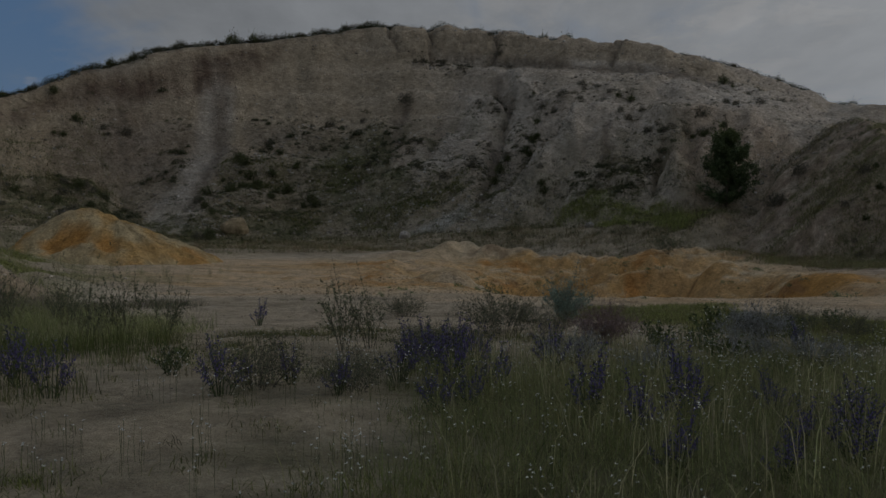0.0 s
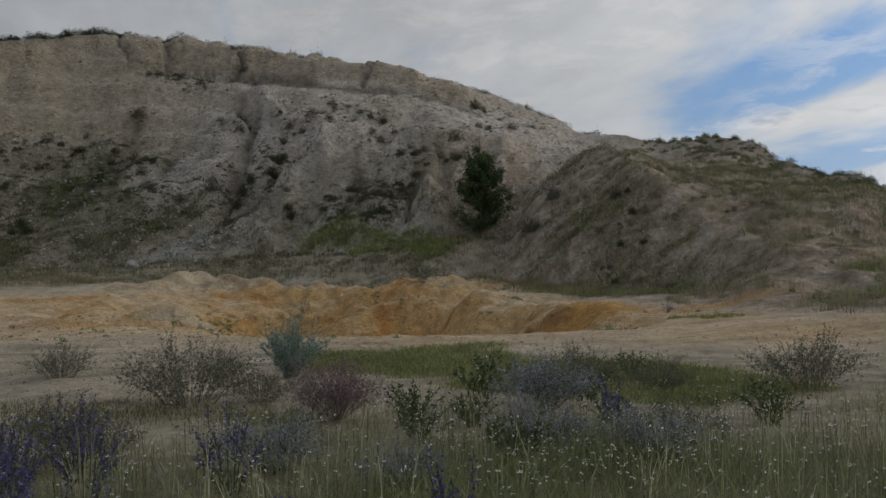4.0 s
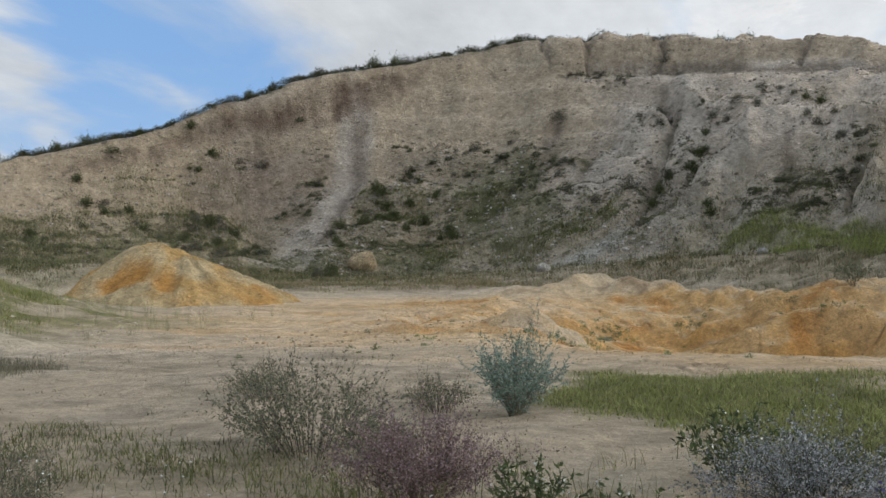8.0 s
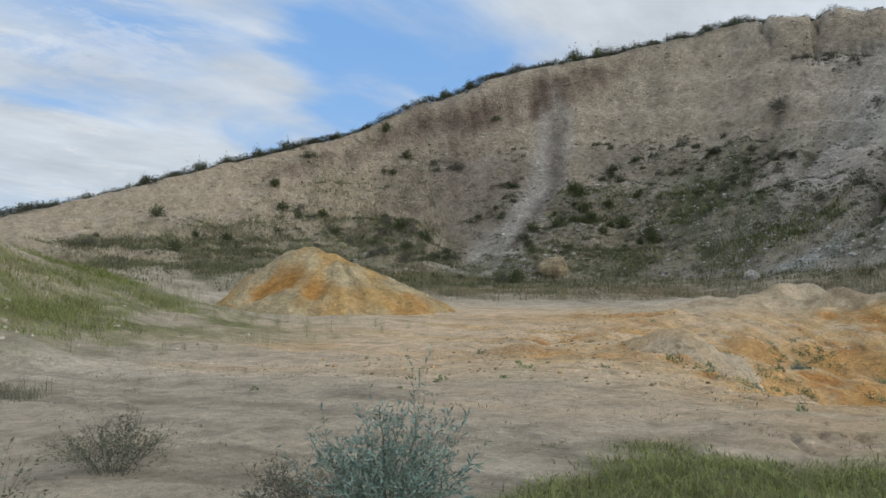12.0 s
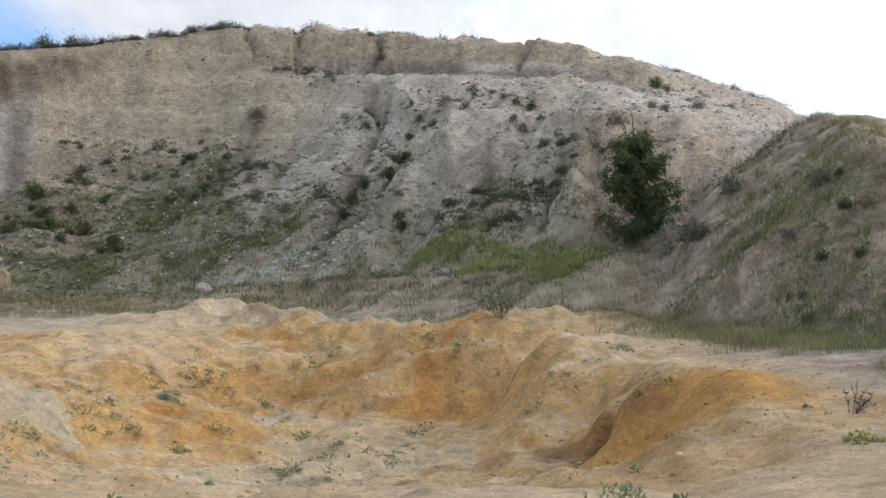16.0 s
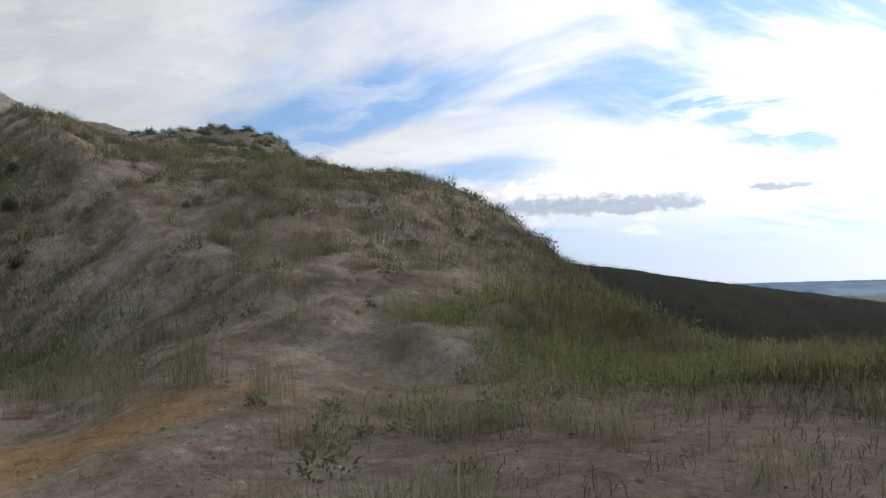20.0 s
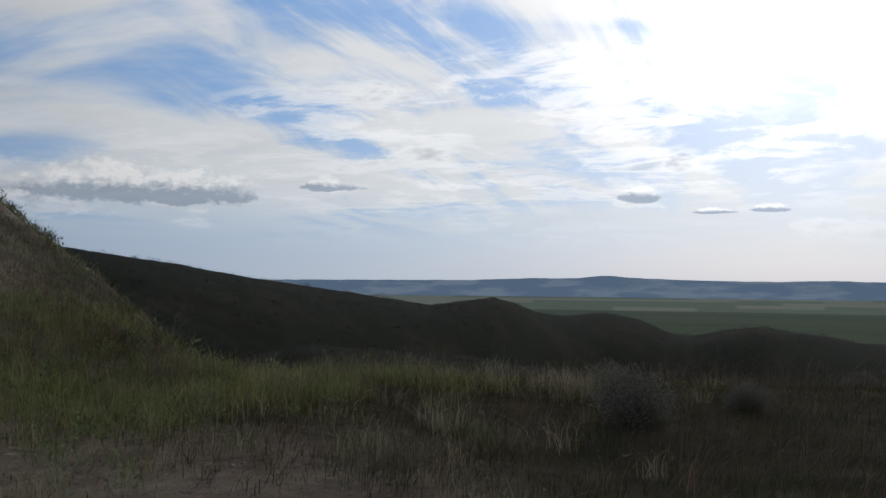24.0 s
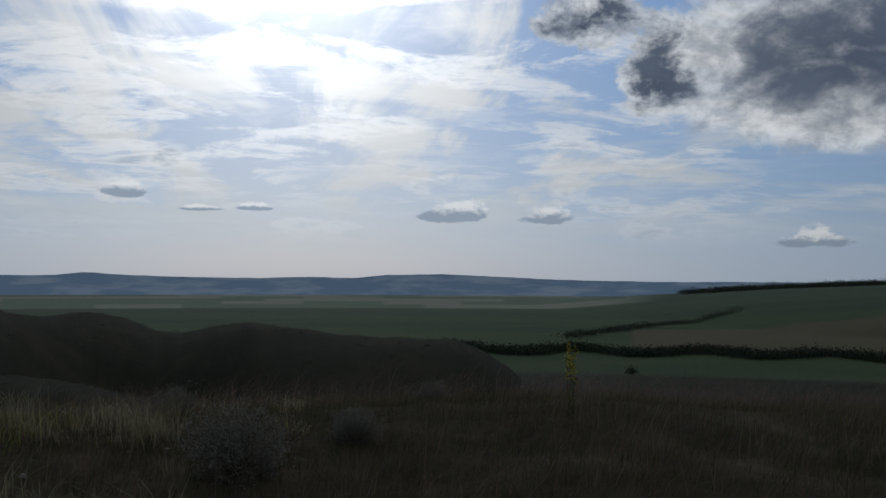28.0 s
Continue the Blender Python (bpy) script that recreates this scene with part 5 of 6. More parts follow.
# shrubs grow in clumps: kind, centre, spread across and up the slope, how many, size
CLUMPS = [(2, -28.7, 72.6, 1.6, 0.9, 6, 0.8), (1, -25.7, 74.8, 0.7, 0.3, 3, 0.9), (2, -33.5, 66.8, 2.0, 1.2, 7, 0.9), (0, -29.8, 68.2, 2.0, 1.2, 6, 0.9), (2, -27.4, 69.4, 1.5, 1.5, 7, 0.9),
          (1, -26.0, 66.8, 1.8, 1.6, 6, 0.9), (0, -24.1, 68.8, 1.4, 1.6, 6, 0.9), (2, -38.0, 60.0, 2.5, 2.0, 6, 0.9), (1, 20.9, 67.3, 0.9, 0.5, 3, 0.8), (2, 23.3, 73.7, 1.6, 1.0, 6, 0.8),
          (0, -14.7, 77.9, 0.45, 0.35, 3, 0.62), (0, -12.1, 77.7, 0.45, 0.35, 3, 0.62), (0, -11.2, 77.3, 0.45, 0.35, 3, 0.62), (0, -13.6, 77.6, 0.45, 0.35, 3, 0.62),
          (0, -14.9, 76.9, 0.45, 0.35, 3, 0.62), (0, -9.2, 77.1, 0.45, 0.35, 3, 0.62), (0, -7.9, 76.7, 0.45, 0.35, 3, 0.62), (0, -6.8, 76.7, 0.45, 0.35, 3, 0.62),
          (0, -5.1, 75.7, 0.45, 0.35, 3, 0.62), (0, -5.1, 74.2, 0.45, 0.35, 3, 0.62), (0, -4.3, 75.9, 0.45, 0.35, 3, 0.62), (0, -2.9, 74.1, 0.45, 0.35, 3, 0.62), (0, -2.2, 74.3, 0.45, 0.35, 3, 0.62),
          (0, -5.7, 73.7, 0.45, 0.35, 3, 0.62), (0, -4.1, 73.2, 0.45, 0.35, 3, 0.62), (0, 11.8, 63.2, 0.45, 0.35, 3, 0.62), (0, 12.5, 62.1, 0.45, 0.35, 3, 0.62), (0, 13.4, 63.2, 0.45, 0.35, 3, 0.62),
          (0, 14.2, 63.6, 0.45, 0.35, 3, 0.62), (0, 11.9, 61.8, 0.45, 0.35, 3, 0.62), (0, 10.2, 64.9, 0.45, 0.35, 3, 0.62), (0, 9.8, 62.6, 0.45, 0.35, 3, 0.62), (0, 9.0, 63.8, 0.45, 0.35, 3, 0.62),
          (0, -21.9, 76.2, 0.45, 0.35, 3, 0.62), (0, -20.7, 76.4, 0.45, 0.35, 3, 0.62), (0, -21.1, 75.7, 0.45, 0.35, 3, 0.62), (0, -21.5, 75.1, 0.45, 0.35, 3, 0.62),
          (0, -21.9, 74.5, 0.45, 0.35, 3, 0.62), (0, -22.7, 74.2, 0.45, 0.35, 3, 0.62), (1, 2.3, 69.7, 0.2, 0.15, 1, 1.15), (1, 0.2, 70.3, 0.2, 0.15, 1, 1.15), (1, -1.8, 71.6, 0.2, 0.15, 1, 1.15),
          (1, -9.1, 78.4, 0.2, 0.15, 1, 1.15), (1, 3.8, 71.9, 0.2, 0.15, 1, 1.15), (1, 18.3, 50.5, 0.2, 0.15, 1, 1.15), (1, -6.4, 78.4, 0.2, 0.15, 1, 1.15), (1, -2.9, 78.1, 0.2, 0.15, 1, 1.15),
          (1, -1.9, 81.6, 0.7, 0.25, 3, 0.72), (1, -0.1, 81.1, 0.7, 0.25, 3, 0.72), (1, 1.6, 79.8, 0.7, 0.25, 3, 0.72), (1, 4.6, 81.2, 0.7, 0.25, 3, 0.72), (1, 3.4, 76.0, 0.7, 0.25, 3, 0.72),
          (1, 4.5, 75.4, 0.7, 0.25, 3, 0.72), (1, 8.3, 72.9, 0.7, 0.25, 3, 0.72), (1, 9.4, 71.6, 0.7, 0.25, 3, 0.72), (1, 11.0, 73.0, 0.7, 0.25, 3, 0.72), (1, 14.1, 67.8, 0.7, 0.25, 3, 0.72),
          (1, 14.9, 65.6, 0.7, 0.25, 3, 0.72), (2, 15.9, 64.6, 0.7, 0.25, 3, 0.7), (2, 17.5, 64.4, 0.7, 0.25, 3, 0.7), (2, 18.5, 63.8, 0.7, 0.25, 3, 0.7), (2, 6.4, 74.6, 0.7, 0.25, 3, 0.7),
          (2, 13.2, 71.4, 0.7, 0.25, 3, 0.7), (2, 6.3, 70.6, 0.5, 0.5, 3, 0.8), (2, 6.0, 69.0, 0.5, 0.5, 3, 0.8), (2, 5.7, 68.6, 0.5, 0.5, 3, 0.8), (2, 5.1, 68.4, 0.5, 0.5, 3, 0.8),
          (2, 6.3, 65.5, 0.5, 0.5, 3, 0.8), (2, 4.7, 67.7, 0.5, 0.5, 3, 0.8), (2, -16.5, 74.2, 0.9, 0.7, 4, 0.9), (2, -16.8, 73.1, 0.9, 0.7, 4, 0.9), (2, -15.5, 73.7, 0.9, 0.7, 4, 0.9),
          (2, -16.0, 70.5, 0.9, 0.7, 4, 0.9), (2, -14.0, 71.9, 0.9, 0.7, 4, 0.9), (2, -12.8, 74.3, 0.9, 0.7, 4, 0.9), (2, -17.8, 70.7, 0.9, 0.7, 4, 0.9), (2, -16.5, 62.8, 0.9, 0.7, 4, 0.9),
          (2, -10.1, 71.7, 0.9, 0.7, 4, 0.9)]
for k, cx, cy, sx, sy, n, s in CLUMPS:
    for _ in range(n):
        set_shrub(k if rs.random() < 0.8 else 1, cx + rs.normal() * sx * 1.15, cy + rs.normal() * sy * 1.15, s * rs.uniform(0.5, 1.35))
# shrubs along the crest
for th in np.arange(-61, 26, 1.7):
    r = np.interp(th, FACE_T, TOP_R) + rs.uniform(0.0, 0.9)
    x, y = on_face(th + rs.uniform(-0.2, 0.2), r)
    set_shrub(int(rs.choice([0, 1, 2], p=[0.25, 0.35, 0.4])), x, y, rs.uniform(0.7, 1.25) * (1.5 if rs.random() < 0.08 else 1))
# hilltop shrubs past the spur, the dark shrubs on its flank
for th in np.arange(29, 47, 1.1):
    x, y = on_face(th, np.interp(th, FACE_T, TOP_R) + rs.uniform(-1.5, 0.6))
    set_shrub(int(rs.choice([0, 2])), x, y, rs.uniform(0.5, 1.0) * 0.8)
for _ in range(16):
    th, k = rs.uniform(28, 47), rs.uniform(0.25, 1.0)
    x, y = on_face(th, np.interp(th, FACE_T, TOE_R) * (1 - k) + k * np.interp(th, FACE_T, TOP_R))
    set_shrub(int(rs.choice([1, 1, 2])), x, y, rs.uniform(0.25, 0.45))
for x, y, s in ((19.3, 43.0, 0.8), (20.4, 44.1, 0.8), (18.2, 41.3, 0.7), (19.0, 44.6, 0.9), (18.6, 42.6, 0.7), (19.9, 42.0, 0.7), (21.0, 45.8, 0.7), (18.7, 46.5, 0.8)):
    set_shrub(2 if x > 19 else 1, x, y, s * 0.62)


def scrub(name, label, spots, seed, cols, full=None, flat=0.8):
    """Many small round shrubs as leaf clumps, joined."""
    rg = spun(seed)
    at, way, size = [], [], []
    zs = ground_height(np.array([p[0] for p in spots]), np.array([p[1] for p in spots]))
    for (x, y, s), z in zip(spots, zs):
        per = full or (170 if len(spots) < 1000 else 60)
        u = rg.normal(size=(per, 3))
        u[:, 2] = np.abs(u[:, 2])
        u = u / np.linalg.norm(u, axis=1, keepdims=True)
        rad = s * (0.4 + 0.6 * rg.random(per))
        at.append(u * rad[:, None] * (0.9, 0.9, flat) + (x, y, z - 0.03))
        way.append(u * 0.6 + rg.normal(size=u.shape) * 0.5 + (0, 0, 0.5))
        size.append(np.full(per, 0.045 + 0.10 * s))
    at, way, size = np.concatenate(at), np.concatenate(way), np.concatenate(size)
    data = leaves(at, way, size * rg.uniform(0.6, 1.3, len(at)), size * 0.4, rg)
    me = fast_mesh(name, data[0], data[1], 4)
    tint_mesh(me, np.repeat(np.repeat(mixed(cols, len(spots), rg), per, axis=0), 4, axis=0))
    me.materials.append(M_PLANT)
    return tagged(new(name, me), label, "shrubs", kind="stuff")


spots = []
for th in np.arange(-62, 27, 0.17):
    x, y = on_face(th + rs.uniform(-0.15, 0.15), np.interp(th, FACE_T, TOP_R) + rs.uniform(-0.35, 0.7))
    spots.append((x, y, rs.uniform(0.30, 0.82)))
scrub("crest_scrub", "low grey-green scrub fringing the crest of the face", spots, 91, [(0.075, 0.082, 0.045), (0.10, 0.10, 0.06), (0.06, 0.066, 0.038)])
spots = []
for _ in range(240):
    th, k = rs.uniform(29, 48), rs.beta(2.2, 1.2)
    x, y = on_face(th, np.interp(th, FACE_T, MID_R) * (1 - k) + k * np.interp(th, FACE_T, TOP_R))
    spots.append((x, y, rs.uniform(0.2, 0.55)))
scrub("hill_scrub", "green scrub covering the hilltop past the spur", spots, 92, [(0.11, 0.135, 0.06), (0.14, 0.155, 0.07), (0.16, 0.15, 0.085)])
spots = []
for k, cx, cy, sx, sy, n, s in CLUMPS:
    for _ in range(n * 4):
        spots.append((cx + rs.normal() * sx * 1.5, cy + rs.normal() * sy * 1.5, rs.uniform(0.12, 0.42)))
for _ in range(170):
    th = rs.uniform(-56, 14)
    tr, mr = np.interp(th, FACE_T, TOE_R), np.interp(th, FACE_T, MID_R)
    spots.append((*on_face(th, tr + (mr - tr) * rs.beta(1.1, 2.6)), rs.uniform(0.15, 0.45)))
for _ in range(150):
    th = rs.uniform(-58, 20)
    spots.append((*on_face(th, np.interp(th, FACE_T, TOE_R) + rs.uniform(-4, 5)), rs.uniform(0.25, 0.6)))
for _ in range(900):
    cx, cy, cr = ((-11, 74.5, 4.0), (-5, 75.0, 4.0), (-12, 70, 4.0), (-1.5, 71.5, 3.2), (5, 69, 3.0), (12, 63, 2.5))[int(rs.integers(6))]
    spots.append((cx + rs.normal() * cr * 0.6, cy + rs.normal() * cr * 0.45, rs.uniform(0.10, 0.36)))
scrub("slope_scrub", "small scattered shrubs over the lower slope", spots, 93, [(0.085, 0.10, 0.042), (0.13, 0.125, 0.07), (0.065, 0.078, 0.036), (0.17, 0.15, 0.10)])

spots = []
for _ in range(620):
    cx, cy, cr = ((-11, 71.5, 4.6), (-6, 71.5, 4.2), (-15, 69.5, 3.6), (-1, 69.5, 3.4), (4, 67, 2.6), (-18, 66.5, 2.8), (10.5, 61.5, 2.0), (-31, 65, 4.0), (-27, 68, 3.0), (-34, 60, 3.6))[int(rs.integers(10))]
    spots.append((cx + rs.normal() * cr * 0.6, cy + rs.normal() * cr * 0.5, rs.uniform(0.18, 0.55)))
scrub("talus_scrub", "dusty olive and grey-green scrub over the lower slope", spots, 94, [(0.15, 0.165, 0.08), (0.19, 0.185, 0.115), (0.13, 0.145, 0.07), (0.23, 0.21, 0.14), (0.18, 0.20, 0.08)], 90, 0.7)

rim = shrub("rim_bush", "open twiggy bush with pale leaves on the pit rim", "shrub", 33, 1.35, 0.75, 22, (26, 0.06, 0.024), (0.12, 0.11, 0.07),
            [(0.16, 0.18, 0.10), (0.24, 0.25, 0.17), (0.11, 0.12, 0.06)], twigs=5, lo=0.2)
put(rim, 10.6, 44.4, 0, 1.0, first=True)

# ---------------------------------------------------------------- grass and small flowers, as stuff
def scatter(n, x0, x1, y0, y1, keep, rg):
    x, y = rg.uniform(x0, x1, n), rg.uniform(y0, y1, n)
    k = rg.random(n) < keep(x, y)
    return x[k], y[k]


def blob(spots):
    def keep(x, y):
        k = 0 * x
        for cx, cy, cr in spots:
            k = np.maximum(k, 1 - ease(np.hypot(x - cx, y - cy) / cr + 0.35 * fbm(x, y, 1.2, 3), 0.5, 1.15))
        return k
    return keep


def grass(name, label, x, y, rg, blades, height, width, cols, lean=0.45, spread=0.06, wind=None):
    """Blades in tufts at x, y, joined into one object."""
    n = len(x) * blades
    tx = np.repeat(x, blades) + rg.normal(size=n) * spread
    ty = np.repeat(y, blades) + rg.normal(size=n) * spread
    tz = ground_height(tx, ty) - 0.02
    size = np.repeat(rg.uniform(0.55, 1.25, len(x)), blades)
    h = height * size * rg.uniform(0.5, 1.1, n)
    a = rg.uniform(0, 2 * np.pi, n) if wind is None else rg.normal(wind, 0.9, n)
    d = np.stack([np.cos(a), np.sin(a), 0 * a], -1)
    s = np.stack([-np.sin(a), np.cos(a), 0 * a], -1) * (width * rg.uniform(0.6, 1.2, n))[:, None]
    le = (lean * rg.random(n) * h)[:, None]
    root = np.stack([tx, ty, tz], -1)
    up1 = np.zeros((n, 3))
    up1[:, 2] = h * 0.55
    up2 = np.zeros((n, 3))
    up2[:, 2] = h * (1 - 0.25 * rg.random(n))
    v = np.stack([root - s * 0.5, root + s * 0.5, root + up1 + d * le * 0.28 + s * 0.4, root + up1 + d * le * 0.28 - s * 0.4, root + up2 + d * le], 1)
    b = np.arange(n)[:, None] * 5
    f = np.concatenate([b + [0, 1, 2], b + [0, 2, 3], b + [3, 2, 4]])
    tone = mixed(cols, len(x), rg, blades, 0.2)
    me = fast_mesh(name, v.reshape(-1, 3), f, 3)
    tint_mesh(me, np.repeat(tone, 5, axis=0))
    me.materials.append(M_BLADE)
    tagged(new(name, me), label, "grass", kind="stuff")
    return v[:, 4], tone


def zone_keep(power=1.0, gain=1.0):
    def keep(x, y):
        z, _, _ = zones(x, y, None)
        return np.clip(z["veg"] ** power * gain, 0, 1)
    return keep


rg = spun(101)
x, y = scatter(9000, -9, 12, 3.0, 16, zone_keep(1.2, 0.8), rg)
off = np.hypot(x - np.interp(y, [0, 5, 9, 15, 18], [0, 1.3, 4, 6.7, 10]), 0) > 0.8
x, y = x[off], y[off]
right = x + 1.6 * fbm(x, y, 1.6, 3) > -0.6
grass("meadow_grass", "patchy green and straw grass on the quarry floor", x[right], y[right], rg, 9, 0.38, 0.006, [(0.14, 0.175, 0.055), (0.19, 0.205, 0.075), (0.29, 0.25, 0.13)], 1.5, 0.10)
k = rg.random(len(x)) < 0.45
grass("low_weeds", "short sparse weeds on pale sandy ground", x[~right & k], y[~right & k], rg, 12, 0.14, 0.008, [(0.11, 0.13, 0.045), (0.16, 0.15, 0.075), (0.18, 0.18, 0.06)], 2.2, 0.10)
x, y = scatter(1300, -7.5, -2.8, 8.4, 14, lambda x, y: 0.7 * ease(-x + 1.5 * vnoise(x, y), 3.6, 5.4), rg)
grass("meadow_grass", "thick green grass beside the sand flat", x, y, rg, 14, 0.40, 0.006, [(0.10, 0.14, 0.04), (0.14, 0.165, 0.055), (0.19, 0.18, 0.08)], 1.1, 0.10)
x, y = scatter(4600, -0.5, 7.5, 3.6, 12.5, blob([(4.6, 6.4, 2.0), (5.2, 8.8, 1.8), (2.2, 6.0, 2.2), (3.4, 7.4, 2.0), (1.2, 7.8, 1.4), (3.6, 9.6, 1.6), (4.6, 11.0, 1.4), (2.4, 9.6, 1.2), (3.0, 4.6, 1.6), (0.6, 9.6, 1.0)]), rg)
grass("meadow_grass", "tangled green meadow grass among violet flowers", x, y, rg, 16, 0.30, 0.005, [(0.18, 0.22, 0.075), (0.24, 0.265, 0.095), (0.34, 0.30, 0.18), (0.16, 0.185, 0.075)], 2.8, 0.14)
x, y = scatter(800, -0.6, 7, 4, 11.5, lambda x, y: ease(x, -0.4, 1.2) * 0.8, rg)
grass("straw_stems", "tall pale straw stems over the meadow", x, y, rg, 6, 0.62, 0.006, [(0.40, 0.37, 0.21), (0.32, 0.32, 0.16), (0.48, 0.42, 0.27)], 1.0, 0.09)
x, y = scatter(3600, -6, 1.5, 4, 12.5, lambda x, y: ease(fbm(x + 3, y, 1.5, 3), -0.05, 0.5) * 0.8, rg)
grass("mat_weeds", "low dark green weeds matted over the sand", x, y, rg, 13, 0.10, 0.009, [(0.15, 0.185, 0.055), (0.20, 0.215, 0.075), (0.17, 0.15, 0.09), (0.23, 0.245, 0.08)], 2.4, 0.10)
x, y = scatter(26000, 1.5, 9.5, 14.0, 23.5, lambda x, y: zones(x, y, None)[0]["patch"] ** 2 * 0.42, rg)
grass("fresh_grass", "short bright green grass patch on the sand", x, y, rg, 13, 0.12, 0.012, [(0.21, 0.245, 0.065), (0.27, 0.285, 0.10), (0.20, 0.215, 0.08), (0.31, 0.275, 0.15)], 1.8, 0.11)
x, y = scatter(16000, -45, 24, 44, 74, lambda x, y: np.where((np.hypot(x - OX, y - OY) > 27) & (y > 46 - 0.25 * np.maximum(x, 0)), zone_keep(1.6, 0.85)(x, y), 0), rg)
grass("slope_grass", "rough green-brown grass along the foot of the face", x, y, rg, 10, 0.38, 0.019, [(0.10, 0.12, 0.045), (0.14, 0.14, 0.065), (0.22, 0.18, 0.10), (0.11, 0.10, 0.055)], 1.3, 0.2)
x, y = scatter(5000, 5, 17, 52, 64, blob([(8.2, 60.7, 1.4), (9.6, 60.2, 1.6), (11.1, 58.1, 1.7), (12.6, 56.8, 1.6), (13.7, 54.1, 1.5)]), rg)
grass("reed_grass", "tall fresh green grass below the slope", x, y, rg, 12, 0.46, 0.016, [(0.26, 0.32, 0.085), (0.33, 0.36, 0.11), (0.23, 0.27, 0.09), (0.36, 0.33, 0.17)], 1.8, 0.26)
x, y = scatter(9000, -20, 4, 62, 76, blob([(-8.2, 73.5, 2.0), (-6.9, 73.3, 1.5), (-4.0, 68.3, 1.9), (-0.8, 68.7, 1.8), (0.9, 68.7, 1.4), (-16.5, 74.9, 1.4), (-13.8, 73.6, 1.8), (-15.3, 74.3, 1.5), (-10.4, 69.0, 1.6)]), rg)
grass("slope_herbs", "bright green herb patches on the lower slope", x, y, rg, 11, 0.30, 0.018, [(0.16, 0.18, 0.05), (0.22, 0.22, 0.065), (0.11, 0.13, 0.045)], 1.4, 0.24)
x, y = scatter(15000, -46, -18, 44, 76, blob([(-31.5, 69.0, 2.2), (-29.6, 70.5, 1.8), (-27.1, 72.3, 2.0), (-28.2, 68.5, 2.0), (-33.8, 63.3, 2.4), (-32.4, 57.9, 2.6), (-37.9, 57.3, 2.8), (-31.1, 54.8, 2.6), (-27.8, 67.4, 2.2), (-36.0, 61.0, 2.4), (-23.7, 67.1, 2.0), (-40.0, 54.0, 2.6), (-35.0, 52.0, 2.4)]), rg)
grass("slope_herbs", "olive scrub and herbs covering the lower slope", x, y, rg, 15, 0.36, 0.02, [(0.18, 0.19, 0.09), (0.22, 0.215, 0.11), (0.14, 0.155, 0.07), (0.28, 0.25, 0.16)], 1.8, 0.26)
x, y = scatter(4200, 15, 23, 34, 52, blob([(19.3, 43.2, 2.6), (20.4, 47.5, 2.4), (19.6, 40.0, 2.0), (18.9, 46.4, 2.2), (19.2, 37.6, 1.6), (20.2, 44.6, 1.8), (18.2, 41.2, 1.8), (17.6, 39.2, 1.8), (18.2, 36.2, 1.6), (16.4, 44.0, 1.5), (16.5, 46.3, 1.8)]), rg)
grass("spur_herbs", "green herbs on the shaded flank of the spur", x, y, rg, 14, 0.20, 0.017, [(0.19, 0.23, 0.08), (0.25, 0.255, 0.11), (0.31, 0.265, 0.15), (0.16, 0.19, 0.08)], 2.4, 0.24)
x, y = scatter(5200, -24, 17, 45, 64, lambda x, y: ease(y, np.interp(x, [-12, 0, 4, 7, 10, 14, 16], [50, 53.5, 51, 48.5, 46.6, 45.2, 44.5]), np.interp(x, [-12, 0, 4, 7, 10, 14, 16], [50, 53.5, 51, 48.5, 46.6, 45.2, 44.5]) + 2) * (1 - ease(np.hypot(x - OX, y - OY) - np.interp(np.degrees(np.arctan2(x - OX, y - OY)), FACE_T, TOE_R), 0, 3)) * (0.15 + 0.85 * ease(fbm(x, y, 2.4, 3), -0.4, 0.5)), rg)
k = rg.random(len(x))
grass("belt_grass", "mixed green weeds between the pit and the face", x[k < 0.6], y[k < 0.6], rg, 16, 0.30, 0.014, [(0.15, 0.175, 0.065), (0.20, 0.205, 0.09), (0.12, 0.13, 0.06), (0.24, 0.20, 0.12)], 1.9, 0.26)
grass("belt_grass", "rusty dry grass between the pit and the face", x[k > 0.6], y[k > 0.6], rg, 16, 0.34, 0.011, [(0.30, 0.21, 0.13), (0.36, 0.28, 0.18), (0.24, 0.19, 0.11)], 1.6, 0.2)
x, y = scatter(900, 13, 19, 36, 49, blob([(15.4, 45.5, 1.8), (16.4, 43.5, 1.6), (14.0, 47.5, 1.6)]), rg)
grass("dry_grass", "reddish dry grass at the foot of the spur", x, y, rg, 18, 0.34, 0.007, [(0.27, 0.18, 0.11), (0.34, 0.25, 0.15)], 1.2, 0.14)
x, y = scatter(1700, 12.5, 20, 33, 49, blob([(16.8, 38.5, 1.6), (16.2, 41.0, 1.8), (15.6, 43.6, 1.8), (17.4, 36.2, 1.4), (14.8, 46.2, 1.8), (18.2, 34.2, 1.2)]), rg)
grass("foot_grass", "mixed green and rusty grass along the foot of the spur", x, y, rg, 14, 0.34, 0.013, [(0.18, 0.215, 0.075), (0.24, 0.235, 0.10), (0.34, 0.25, 0.16), (0.28, 0.25, 0.14)], 1.6, 0.18)
x, y = scatter(1200, 12.5, 15, 25.2, 28, blob([(13.6, 26.6, 0.6), (13.9, 26.0, 0.6), (13.3, 26.9, 0.35)]), rg)
scrub("yellow_weeds", "low yellow-green leafy weeds on the sand", [(a, b, rg.uniform(0.05, 0.13)) for a, b in zip(x[::3], y[::3])], 97, [(0.30, 0.31, 0.09), (0.38, 0.37, 0.13), (0.26, 0.27, 0.11)], 22, 0.7)
pit_spots = []
